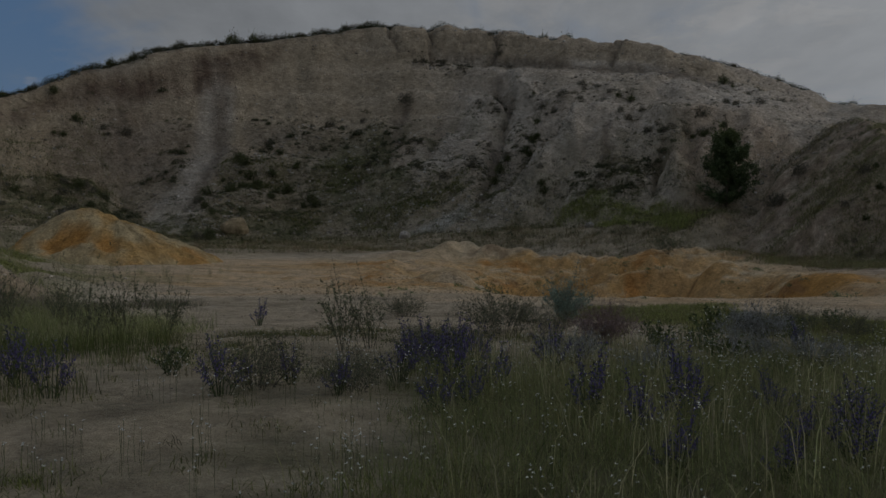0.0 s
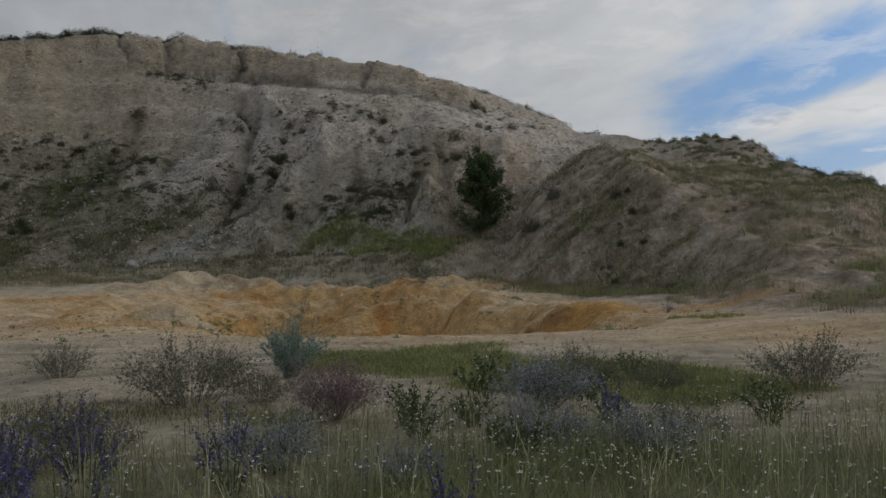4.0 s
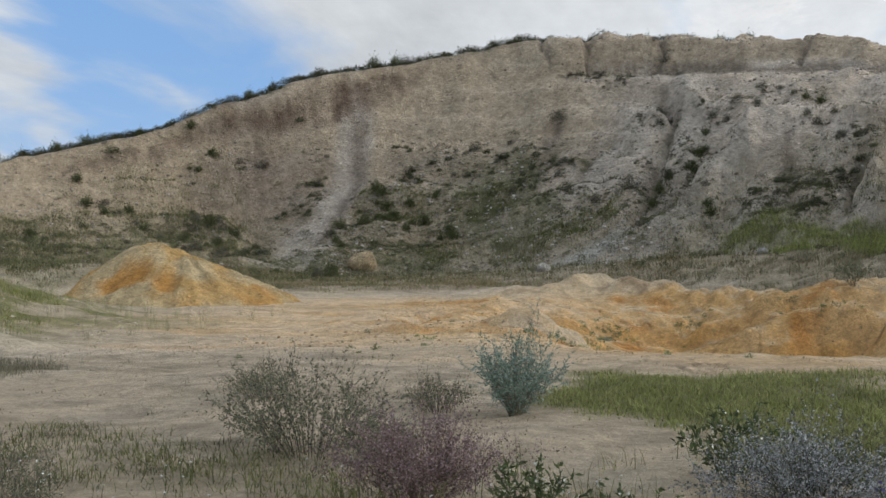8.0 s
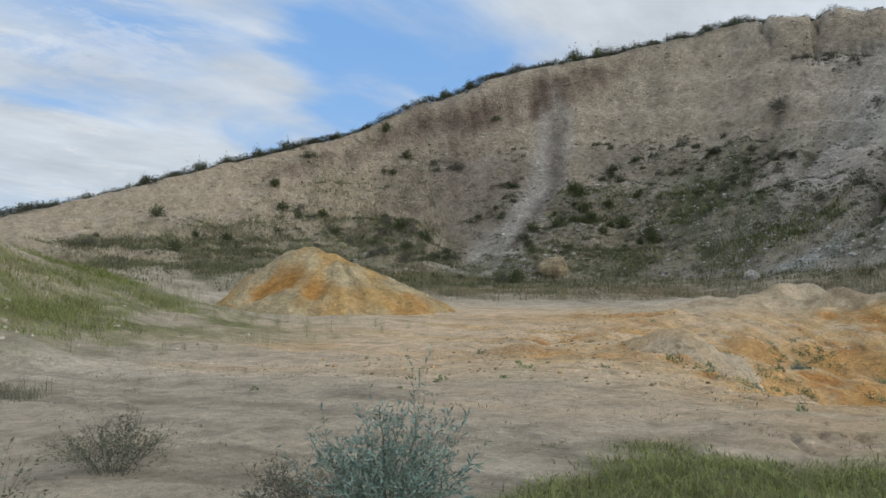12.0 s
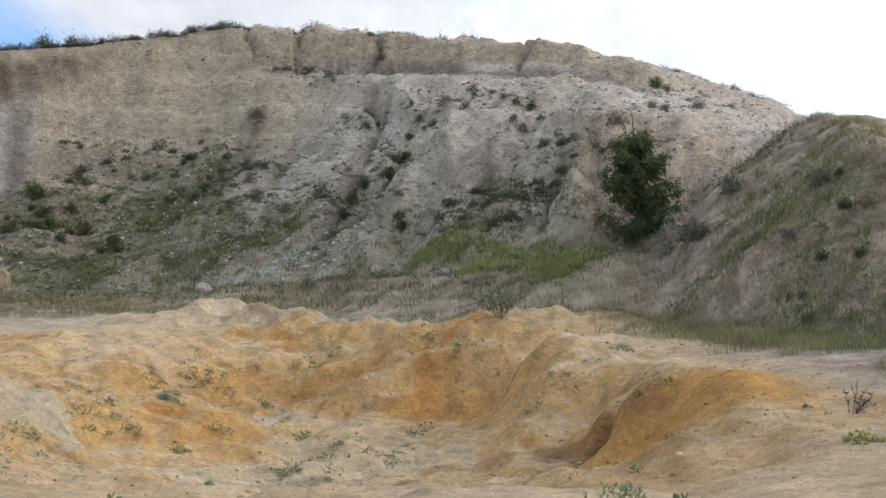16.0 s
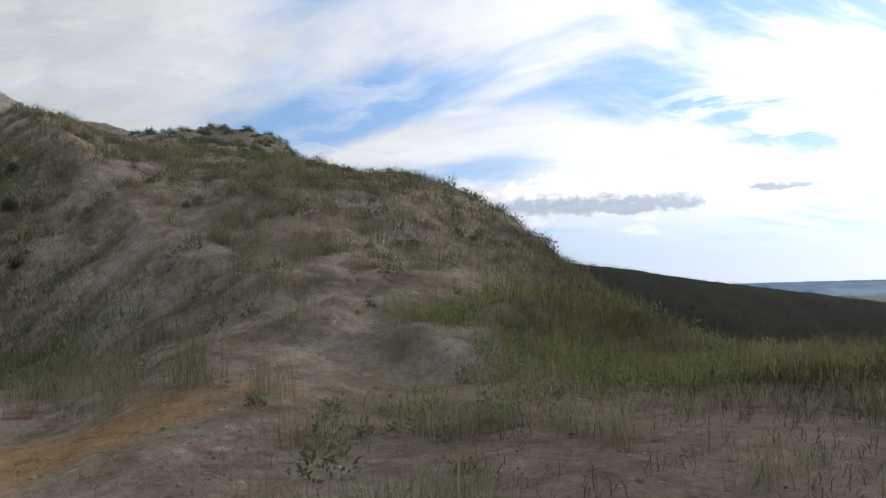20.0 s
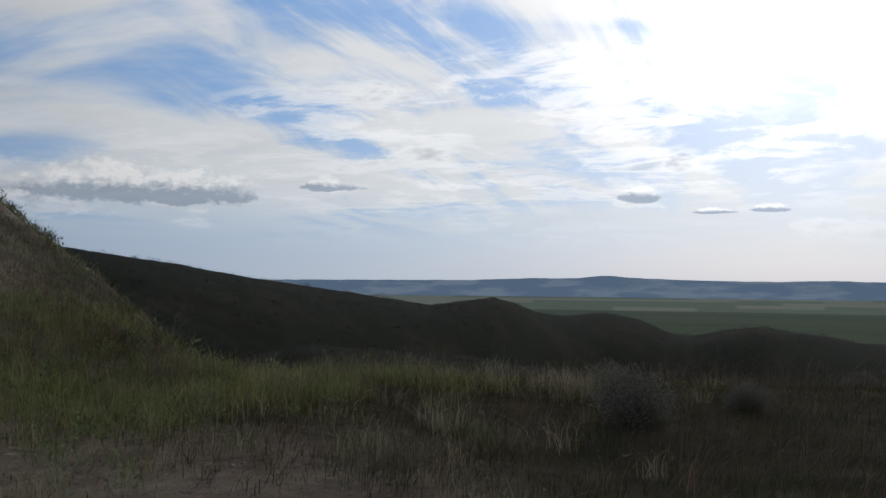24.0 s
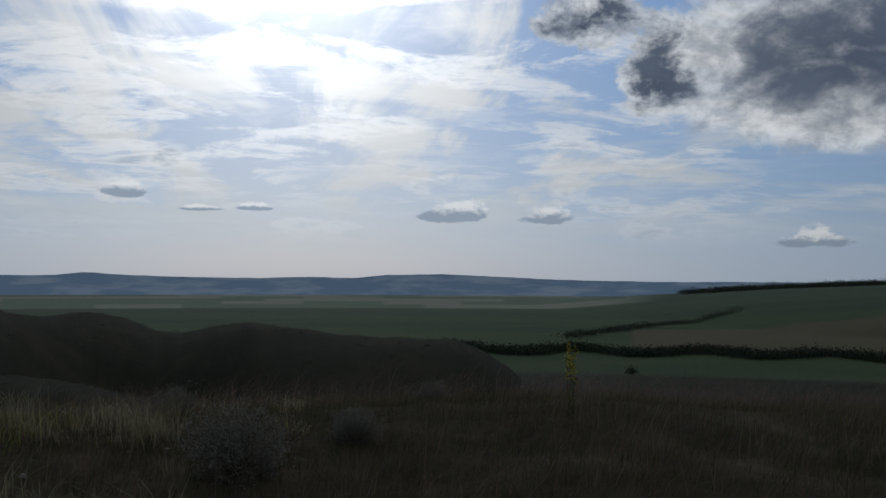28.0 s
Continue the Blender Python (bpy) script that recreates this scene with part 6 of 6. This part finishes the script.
for cx, cy, cr, n in ((2.1, 43.8, 0.5, 14), (2.6, 44.1, 0.35, 8), (1.4, 42.3, 0.3, 7), (2.3, 40.9, 0.25, 5), (5.1, 45.4, 0.35, 8), (4.7, 45.3, 0.25, 4), (8.4, 44.4, 0.35, 8), (9.6, 42.9, 0.4, 7), (11.4, 38.1, 0.3, 6), (4.2, 43.1, 0.35, 7), (1.9, 35.5, 0.5, 9), (1.7, 33.1, 0.4, 7), (2.2, 36.6, 0.3, 4), (3.8, 36.2, 0.15, 4), (6.2, 35.3, 0.45, 9), (6.7, 37.2, 0.45, 9), (5.7, 39.3, 0.2, 4), (8.3, 39.7, 0.25, 5), (8.0, 36.9, 0.3, 5), (3.0, 36.1, 0.25, 4), (4.1, 37.6, 0.2, 4), (0.0, 40.3, 0.3, 4), (1.5, 32.0, 0.3, 4), (5.8, 46.1, 0.2, 3), (13.3, 39.8, 0.3, 5), (12.5, 33.5, 0.3, 5), (0.5, 32.9, 0.3, 4), (2.9, 32.1, 0.4, 4), (10.5, 24.8, 0.3, 5)):
    pit_spots += [(cx + rg.normal() * cr * 0.7, cy + rg.normal() * cr * 0.7, rg.uniform(0.09, 0.24)) for _ in range(n)]
x, y = scatter(150, -5, 15, 24, 46, lambda x, y: 0.15 + 0.85 * ease(fbm(x, y, 2.5, 3), 0.0, 0.6), rg)
pit_spots += [(a, b, rg.uniform(0.05, 0.13)) for a, b in zip(x, y)]
scrub("pit_weeds", "small green leafy weeds along the pit floor", pit_spots, 96, [(0.15, 0.19, 0.085), (0.20, 0.24, 0.11), (0.26, 0.29, 0.12), (0.24, 0.24, 0.16)], 34, 0.85)
x, y = scatter(22000, -32, -8.5, 12, 38, lambda x, y: ease(-x + vnoise(x, y), 8.5, 12) * ease(-x - 0.55 * (y - 26), 9, 13) * ease(y - 0.25 * (x + 12), 17, 21) * (0.08 + 0.9 * ease(fbm(x, y, 2.2, 4), -0.45, 0.5)) * (1 - 0.92 * zones(x, y, None)[0]["heap"]), rg)
grass("heap_grass", "green grass and weeds covering old spoil heaps", x, y, rg, 13, 0.24, 0.012, [(0.22, 0.265, 0.07), (0.28, 0.30, 0.085), (0.33, 0.295, 0.14), (0.19, 0.22, 0.08)], 2.0, 0.2)
x, y = scatter(420, -36, -9, 19, 40, lambda x, y: 0 * x + 0.7, rg)
grass("feather_grass", "pale plumes of feather grass on the heaps", x, y, rg, 26, 0.62, 0.005, [(0.40, 0.35, 0.22), (0.30, 0.29, 0.15)], 0.9, 0.07)
x, y = scatter(3000, -13, -4, 17, 25, blob([(-9.6, 21.0, 1.6), (-8.0, 20.4, 1.3), (-11.6, 20.6, 1.4), (-6.6, 21.6, 1.0), (-9.8, 22.6, 1.0), (-13, 21.2, 1.2)]), rg)
grass("purple_weeds", "greyish purple weeds at the foot of a spoil heap", x, y, rg, 14, 0.27, 0.009, [(0.25, 0.205, 0.19), (0.21, 0.20, 0.13), (0.29, 0.24, 0.19), (0.18, 0.20, 0.085)], 2.0, 0.2)
x, y = scatter(1500, -11, -3.5, 13, 20, blob([(-5.6, 15.4, 1.4), (-7.0, 16.6, 1.8), (-8.6, 18.2, 1.8), (-6.0, 17.6, 1.0), (-4.9, 14.0, 0.9)]), rg)
grass("tall_grass", "tall soft green grass and weeds beside the sand flat", x, y, rg, 16, 0.42, 0.007, [(0.26, 0.30, 0.11), (0.32, 0.34, 0.14), (0.42, 0.38, 0.24), (0.21, 0.235, 0.10)], 2.2, 0.2)
x, y = scatter(1000, -4.5, 3, 12.5, 18, blob([(-1.5, 16.0, 1.0), (-0.6, 14.7, 1.0), (0.5, 15.2, 0.9), (-2.6, 14.8, 1.1), (1.6, 14.6, 0.8), (-3.0, 13.0, 1.2)]), rg)
grass("low_weeds", "low mixed green and brown weeds on the sand", x, y, rg, 18, 0.13, 0.009, [(0.12, 0.15, 0.045), (0.17, 0.15, 0.085), (0.14, 0.12, 0.085), (0.19, 0.20, 0.06)], 2.4, 0.13)
x, y = scatter(4800, -12, 12, 14, 34, lambda x, y: 0.2 + 0.6 * ease(fbm(x, y, 3, 3), 0.0, 0.6), rg)
grass("sand_weeds", "tiny scattered weeds and dry litter on the sand flat", x, y, rg, 7, 0.06, 0.010, [(0.13, 0.13, 0.06), (0.16, 0.12, 0.08), (0.10, 0.085, 0.06), (0.17, 0.20, 0.07)], 1.8, 0.07)
x, y = scatter(5200, 13.5, 44, 21, 60, lambda x, y: np.where(x < 17, 0.02, 0.04) + 0.15 * zone_keep(1.2, 1.0)(x, y) + 0.25 * ease(x, 23, 25.5) * ease(y, 33, 38), rg)
keep = np.degrees(np.arctan2(x - OX, y - OY)) < 78
x, y = x[keep], y[keep]
k = rg.random(len(x))
grass("spur_grass", "green and yellowish grass tufts scattered over the spur", x[k < 0.5], y[k < 0.5], rg, 26, 0.23, 0.008, [(0.21, 0.23, 0.095), (0.27, 0.26, 0.12), (0.22, 0.21, 0.11), (0.36, 0.30, 0.19)], 2.8, 0.14)
grass("spur_grass", "low dry brown grass between the tufts", x[k > 0.6], y[k > 0.6], rg, 14, 0.12, 0.006, [(0.32, 0.25, 0.16), (0.26, 0.20, 0.13), (0.38, 0.30, 0.20)], 2.2, 0.12)
x, y = scatter(1100, 15, 40, 22, 58, zone_keep(0.8, 1.0), rg)
grass("feather_grass", "dry straw-coloured feather grass tufts", x, y, rg, 34, 0.36, 0.004, [(0.40, 0.31, 0.18), (0.46, 0.38, 0.25), (0.30, 0.26, 0.13)], 2.0, 0.07)
x, y = scatter(1200, 17, 30, 23, 33, blob([(19.0, 27.0, 1.3), (18.4, 27.8, 0.9), (19.6, 26.4, 1.0), (21.5, 27.5, 2.2), (23.0, 29.2, 2.2), (24.5, 27.5, 2.0), (19.8, 26.2, 1.0), (25.8, 31.0, 2.0)]), rg)
scrub("green_weeds", "bushy light green leafy weeds at the foot of the spur", [(a, b, rg.uniform(0.07, 0.2)) for a, b in zip(x[::2], y[::2])], 98, [(0.20, 0.25, 0.085), (0.26, 0.29, 0.12), (0.18, 0.20, 0.10), (0.24, 0.22, 0.13)], 44, 2.0)
grass("wispy_grass", "wispy yellow-green grass at the foot of the spur", x[1::2], y[1::2], rg, 26, 0.40, 0.006, [(0.24, 0.26, 0.09), (0.30, 0.29, 0.12), (0.40, 0.33, 0.20)], 1.6, 0.14)
x, y = scatter(2600, 20, 32, 22, 34, blob([(22.6, 27.8, 1.7), (24.4, 27.0, 1.8), (23.6, 29.4, 1.5), (26.0, 26.4, 1.8), (22.0, 30.2, 1.0)]), rg)
grass("wispy_grass", "soft yellow-green grass below the end of the spur", x, y, rg, 22, 0.34, 0.007, [(0.24, 0.26, 0.07), (0.30, 0.31, 0.085), (0.36, 0.31, 0.15), (0.20, 0.22, 0.075)], 1.6, 0.2)
spots = []
for _ in range(1500):
    sx, sy = rg.uniform(17, 34), rg.uniform(24, 56)
    k = 0.16 + 0.7 * ease(sx, 21.5, 24) * ease(sy, 32, 38)
    if rg.random() < k and math.degrees(math.atan2(sx - OX, sy - OY)) < 62:
        spots.append((sx, sy, rg.uniform(0.10, 0.30)))
scrub("spur_scrub", "small olive and grey-green bushes over the spur", spots, 95, [(0.16, 0.185, 0.08), (0.20, 0.20, 0.115), (0.22, 0.195, 0.15), (0.14, 0.165, 0.065), (0.26, 0.25, 0.13)], 70, 1.1)
x, y = scatter(4200, 22, 37, 33, 58, lambda x, y: 0.05 + 0.6 * ease(x + 1.5 * vnoise(x * 0.5, y * 0.5), 24.8, 27.5), rg)
keep = (x > 21.2 + 0.115 * (y - 35)) & (np.degrees(np.arctan2(x - OX, y - OY)) < 58)
grass("hill_grass", "dense green and straw grass over the hilltop", x[keep], y[keep], rg, 16, 0.28, 0.014, [(0.16, 0.185, 0.075), (0.20, 0.21, 0.09), (0.30, 0.255, 0.15), (0.14, 0.15, 0.07)], 2.0, 0.22)
x, y = scatter(760, 15.5, 27, 23.5, 52, lambda x, y: np.where(x < 17.5, 0.08, 0.15) + 0.75 * ease(fbm(x, y, 2.6, 3), 0.0, 0.5), rg)
grass("spur_tuft", "upright yellow-green grass tufts on bare soil", x, y, rg, 110, 0.46, 0.006, [(0.19, 0.20, 0.09), (0.38, 0.31, 0.19), (0.22, 0.185, 0.14), (0.21, 0.24, 0.095), (0.50, 0.42, 0.28), (0.15, 0.155, 0.08), (0.27, 0.20, 0.13)], 1.2, 0.15)


def steppe_keep(x, y):
    r, th = np.hypot(x - OX, y - OY), np.degrees(np.arctan2(x - OX, y - OY))
    inner = np.interp(th, [50, 62, 72, 80, 100], [24, 19, 14.8, 12.6, 11.4]) + 1.5 * vnoise(x * 0.5, y * 0.5)
    return ease(th + 3 * vnoise(x, y), 52, 60) * (0.12 + 0.88 * ease(r, inner - 1, inner + 2)) * (r > 11) * (1 - 0.75 * ease(r, 26, 50))


# steppe blades darker than other grass, the backlit dark is in their colour
x, y = scatter(26000, 15, 52, -18, 42, steppe_keep, rg)
grass("steppe_grass", "dense dry steppe grass in brown and green", x, y, rg, 13, 0.24, 0.006, [(0.058, 0.068, 0.021), (0.085, 0.062, 0.032), (0.12, 0.072, 0.05), (0.053, 0.066, 0.019)], 2.2, 0.16, -1.9)
x, y = scatter(12000, 17, 34, 6, 37, steppe_keep, rg)
grass("steppe_grass", "fine short green-brown grass under the taller stems", x, y, rg, 15, 0.17, 0.005, [(0.072, 0.082, 0.026), (0.10, 0.076, 0.042), (0.062, 0.075, 0.022)], 2.4, 0.18)
x, y = scatter(4200, 17, 36, 4, 34, steppe_keep, rg)
grass("feather_grass", "pale feather grass rising over the steppe", x, y, rg, 9, 0.58, 0.004, [(0.17, 0.13, 0.09), (0.20, 0.16, 0.12), (0.19, 0.095, 0.07), (0.12, 0.085, 0.045)], 2.2, 0.10, -1.9)
x, y = scatter(9000, -60, 40, 60, 90, lambda x, y: (lambda r, c: ease(r, c + 0.0, c + 0.6) * (1 - ease(r, c + 2.0, c + 3.5)))(np.hypot(x - OX, y - OY), np.interp(np.degrees(np.arctan2(x - OX, y - OY)), FACE_T, TOP_R)), rg)
grass("crest_grass", "grass fringe along the crest of the face", x, y, rg, 10, 0.50, 0.016, [(0.12, 0.125, 0.06), (0.17, 0.155, 0.09)], 0.8, 0.2)


def flower_dots(name, label, x, y, height, size, cols, rg, per=5):
    n = len(x) * per
    px, py = np.repeat(x, per) + rg.normal(size=n) * 0.07, np.repeat(y, per) + rg.normal(size=n) * 0.07
    h = height * rg.uniform(0.5, 1.1, n)
    at = np.stack([px, py, ground_height(px, py) + h], -1)
    way = rg.normal(size=(n, 3)) * 0.4 + (0, 0, 1)
    petals = [leaves(at, np.cross(way, rg.normal(size=(n, 3))), size, size * 0.8, rg)[0].reshape(n, 4, 3) for _ in range(3)]
    v = np.concatenate(petals, 1).reshape(-1, 3)
    f = np.arange(len(v)).reshape(-1, 4)
    stem = at.copy()
    stem[:, 2] -= h
    sp = np.stack([stem, (stem + at) / 2 + rg.normal(size=(n, 3)) * 0.01, at], 1)
    sv, sq = tubes(sp, np.full((n, 3), 0.0015))
    me = fast_mesh(name, np.concatenate([v, sv]), np.concatenate([f, sq + len(v)]), 4)
    tint_mesh(me, np.concatenate([mixed(cols, n, rg, 12, 0.1), np.tile((0.10, 0.12, 0.05), (len(sv), 1))]))
    me.materials.append(M_PLANT)
    tagged(new(name, me), label, "flowers", kind="stuff")


x, y = scatter(950, -3, 7, 4.5, 14, zone_keep(0.7, 0.9), rg)
flower_dots("white_flowers", "tiny white flowers on thin stalks in the grass", x, y, 0.30, 0.014, [(0.8, 0.8, 0.74)], rg)
x, y = scatter(500, -6, 0.5, 6, 16, zone_keep(0.5, 0.6), rg)
flower_dots("white_flowers", "sprinkled small white flowers over the sandy ground", x, y, 0.14, 0.010, [(0.75, 0.75, 0.66), (0.6, 0.55, 0.3)], rg, 4)
x, y = scatter(120, 12, 16, 26, 30, lambda x, y: 0 * x + 0.5, rg)
flower_dots("white_flowers", "low white flowers at the edge of the pit", x, y, 0.08, 0.010, [(0.75, 0.74, 0.66)], rg, 4)


def pebbles(name, label, x, y, size, cols, rg):
    n = len(x)
    t = (1 + 5 ** 0.5) / 2
    ico = np.array([(-1, t, 0), (1, t, 0), (-1, -t, 0), (1, -t, 0), (0, -1, t), (0, 1, t), (0, -1, -t), (0, 1, -t), (t, 0, -1), (t, 0, 1), (-t, 0, -1), (-t, 0, 1)]) / 1.9
    tri = np.array([(0, 11, 5), (0, 5, 1), (0, 1, 7), (0, 7, 10), (0, 10, 11), (1, 5, 9), (5, 11, 4), (11, 10, 2), (10, 7, 6), (7, 1, 8),
                    (3, 9, 4), (3, 4, 2), (3, 2, 6), (3, 6, 8), (3, 8, 9), (4, 9, 5), (2, 4, 11), (6, 2, 10), (8, 6, 7), (9, 8, 1)])
    s = np.minimum(size * rg.lognormal(0, 0.55, n), 2.4 * size)
    shape = rg.uniform(0.6, 1.25, (n, 12, 1)) * np.stack([rg.uniform(0.8, 1.3, n), rg.uniform(0.7, 1.1, n), rg.uniform(0.45, 0.8, n)], -1)[:, None]
    v = ico[None] * shape * s[:, None, None]
    a = rg.uniform(0, 2 * np.pi, n)
    c, sn = np.cos(a)[:, None], np.sin(a)[:, None]
    v = np.stack([v[..., 0] * c - v[..., 1] * sn, v[..., 0] * sn + v[..., 1] * c, v[..., 2]], -1)
    v = v + np.stack([x, y, ground_height(x, y) + 0.15 * s], -1)[:, None]
    f = (np.arange(n)[:, None, None] * 12 + tri[None]).reshape(-1, 3)
    me = fast_mesh(name, v.reshape(-1, 3), f, 3)
    tint_mesh(me, mixed(cols, n, rg, 12, 0.15))
    me.materials.append(M_STEM)
    tagged(new(name, me), label, "stones", kind="stuff")


x, y = scatter(15000, -40, 30, 55, 86, lambda x, y: zones(x, y, None)[0]["face"] * 0.6, rg)
pebbles("scree_stones", "pale broken stones littering the earth face", x, y, 0.058, [(0.34, 0.30, 0.25), (0.20, 0.165, 0.13), (0.42, 0.39, 0.34)], rg)
x, y = scatter(9000, -24, 8, 62, 78, lambda x, y: blob([(-11, 72.5, 6.0), (-6, 73.5, 5.0), (-2, 71.0, 4.5), (2.5, 66, 4.0), (-16, 69, 4.0)])(x, y) * ease(fbm(x, y, 2.0, 3), -0.5, 0.5) * 0.8, rg)
pebbles("talus_stones", "whitish broken stones among the shrubs of the lower slope", x, y, 0.06, [(0.44, 0.405, 0.35), (0.34, 0.30, 0.25), (0.50, 0.47, 0.42)], rg)
x, y = scatter(5200, -30, -8, 19, 34, lambda x, y: np.clip(zones(x, y, None)[0]["heap"] + 0.12 * (x < -10), 0, 1) * 0.8, rg)
pebbles("heap_clods", "crumbly pale and brown clods on the old spoil heaps", x, y, 0.034, [(0.44, 0.37, 0.28), (0.30, 0.23, 0.17), (0.52, 0.46, 0.36)], rg)
x, y = scatter(5000, 14, 32, 22, 56, lambda x, y: zones(x, y, None)[0]["bare"] * 0.7, rg)
pebbles("spur_stones", "small brown and pale stones strewn over the spur", x, y, 0.015, [(0.30, 0.24, 0.18), (0.20, 0.155, 0.12), (0.36, 0.31, 0.26)], rg)
x, y = scatter(5000, -16, 20, 8, 48, lambda x, y: 0 * x + 0.6, rg)
pebbles("sand_clods", "small clods and pebbles on the sandy floor", x, y, 0.013, [(0.34, 0.28, 0.20), (0.26, 0.21, 0.15), (0.42, 0.36, 0.28)], rg)
x, y = scatter(2600, -6, 15, 27, 47, lambda x, y: 0 * x + 0.7, rg)
pebbles("sand_clods", "orange and tan clods in the excavated pit", x, y, 0.024, [(0.46, 0.28, 0.11), (0.42, 0.34, 0.22), (0.30, 0.20, 0.11)], rg)

# ---------------------------------------------------------------- the valley
def far_wood(name, label, spots, size, seed, cols, wide=0.8):
    """Rows of far trees as clumps of leaf faces, in one object."""
    rg = spun(seed)
    at, sc = [], []
    for x, y in spots:
        s = size * rg.uniform(0.6, 1.3)
        p = rg.normal(size=(90, 3)) * (wide, wide, 0.24) * s
        p[:, 2] = np.abs(p[:, 2] + 0.4 * s)
        at.append(p + (x, y, height_at(x, y)))
        sc.append(np.full(90, s * 0.2))
    at, sc = np.concatenate(at), np.concatenate(sc)
    data = leaves(at, rg.normal(size=at.shape), sc, sc * 0.8, rg)
    me = fast_mesh(name, data[0], data[1], 4)
    tint_mesh(me, mixed(cols, len(at), rg, 4))
    me.materials.append(M_PLANT)
    return tagged(new(name, me), label, "trees", kind="stuff")


rg = spun(7)
spots = []
for th in np.arange(97, 132, 0.06):
    r = 850 + 25 * math.sin(th * 0.9) + rg.normal() * 10
    if rg.random() < 0.9:
        spots.append(on_face(th, r))
for th in np.arange(106, 116, 0.15):
    spots.append(on_face(th, 1050 + 60 * (th - 106) + rg.normal() * 12))
far_wood("tree_belt", "dark belt of trees along the valley bottom", spots, 7.0, 8, [(0.03, 0.042, 0.024), (0.04, 0.052, 0.03)])
far_wood("field_bush", "single dark bush standing in the valley meadow", [on_face(109.4, 600)] * 3, 5, 9, [(0.03, 0.04, 0.02)], 0.35)
far_wood("far_wood", "dark woods on the far rise", [on_face(t, 2600 + rg.normal() * 60) for t in np.arange(113, 130, 0.05)], 13, 10, [(0.035, 0.05, 0.03), (0.045, 0.055, 0.03)])

spots = []
for _ in range(1300):
    th, r = rg.uniform(48, 106), rg.uniform(70, 300)
    spots.append((*on_face(th, r), rg.uniform(0.25, 0.8) * (1.8 if rg.random() < 0.05 else 1)))
# tussocks take the same painted backlit dark as the hills
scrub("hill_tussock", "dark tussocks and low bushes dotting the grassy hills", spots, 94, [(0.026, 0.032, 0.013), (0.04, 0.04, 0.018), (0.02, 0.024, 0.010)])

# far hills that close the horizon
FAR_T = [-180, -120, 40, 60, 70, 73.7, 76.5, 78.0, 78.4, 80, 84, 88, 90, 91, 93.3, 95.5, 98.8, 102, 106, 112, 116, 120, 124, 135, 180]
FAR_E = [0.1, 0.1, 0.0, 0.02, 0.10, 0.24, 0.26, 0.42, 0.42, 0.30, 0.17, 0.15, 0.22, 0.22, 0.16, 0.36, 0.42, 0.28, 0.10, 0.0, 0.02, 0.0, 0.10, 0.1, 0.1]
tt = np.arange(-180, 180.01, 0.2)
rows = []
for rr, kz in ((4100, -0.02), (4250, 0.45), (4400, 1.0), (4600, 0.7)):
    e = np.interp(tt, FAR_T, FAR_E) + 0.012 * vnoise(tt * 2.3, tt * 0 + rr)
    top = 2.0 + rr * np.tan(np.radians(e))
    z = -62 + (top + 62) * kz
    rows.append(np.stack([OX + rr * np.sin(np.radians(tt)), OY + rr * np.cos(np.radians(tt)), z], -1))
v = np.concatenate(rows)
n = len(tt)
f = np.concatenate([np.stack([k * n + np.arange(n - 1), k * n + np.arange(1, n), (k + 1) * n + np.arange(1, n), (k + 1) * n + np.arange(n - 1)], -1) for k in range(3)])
# air haze painted in: a bluish colour that glows by itself
m, N = material("far_hill_haze_glow")
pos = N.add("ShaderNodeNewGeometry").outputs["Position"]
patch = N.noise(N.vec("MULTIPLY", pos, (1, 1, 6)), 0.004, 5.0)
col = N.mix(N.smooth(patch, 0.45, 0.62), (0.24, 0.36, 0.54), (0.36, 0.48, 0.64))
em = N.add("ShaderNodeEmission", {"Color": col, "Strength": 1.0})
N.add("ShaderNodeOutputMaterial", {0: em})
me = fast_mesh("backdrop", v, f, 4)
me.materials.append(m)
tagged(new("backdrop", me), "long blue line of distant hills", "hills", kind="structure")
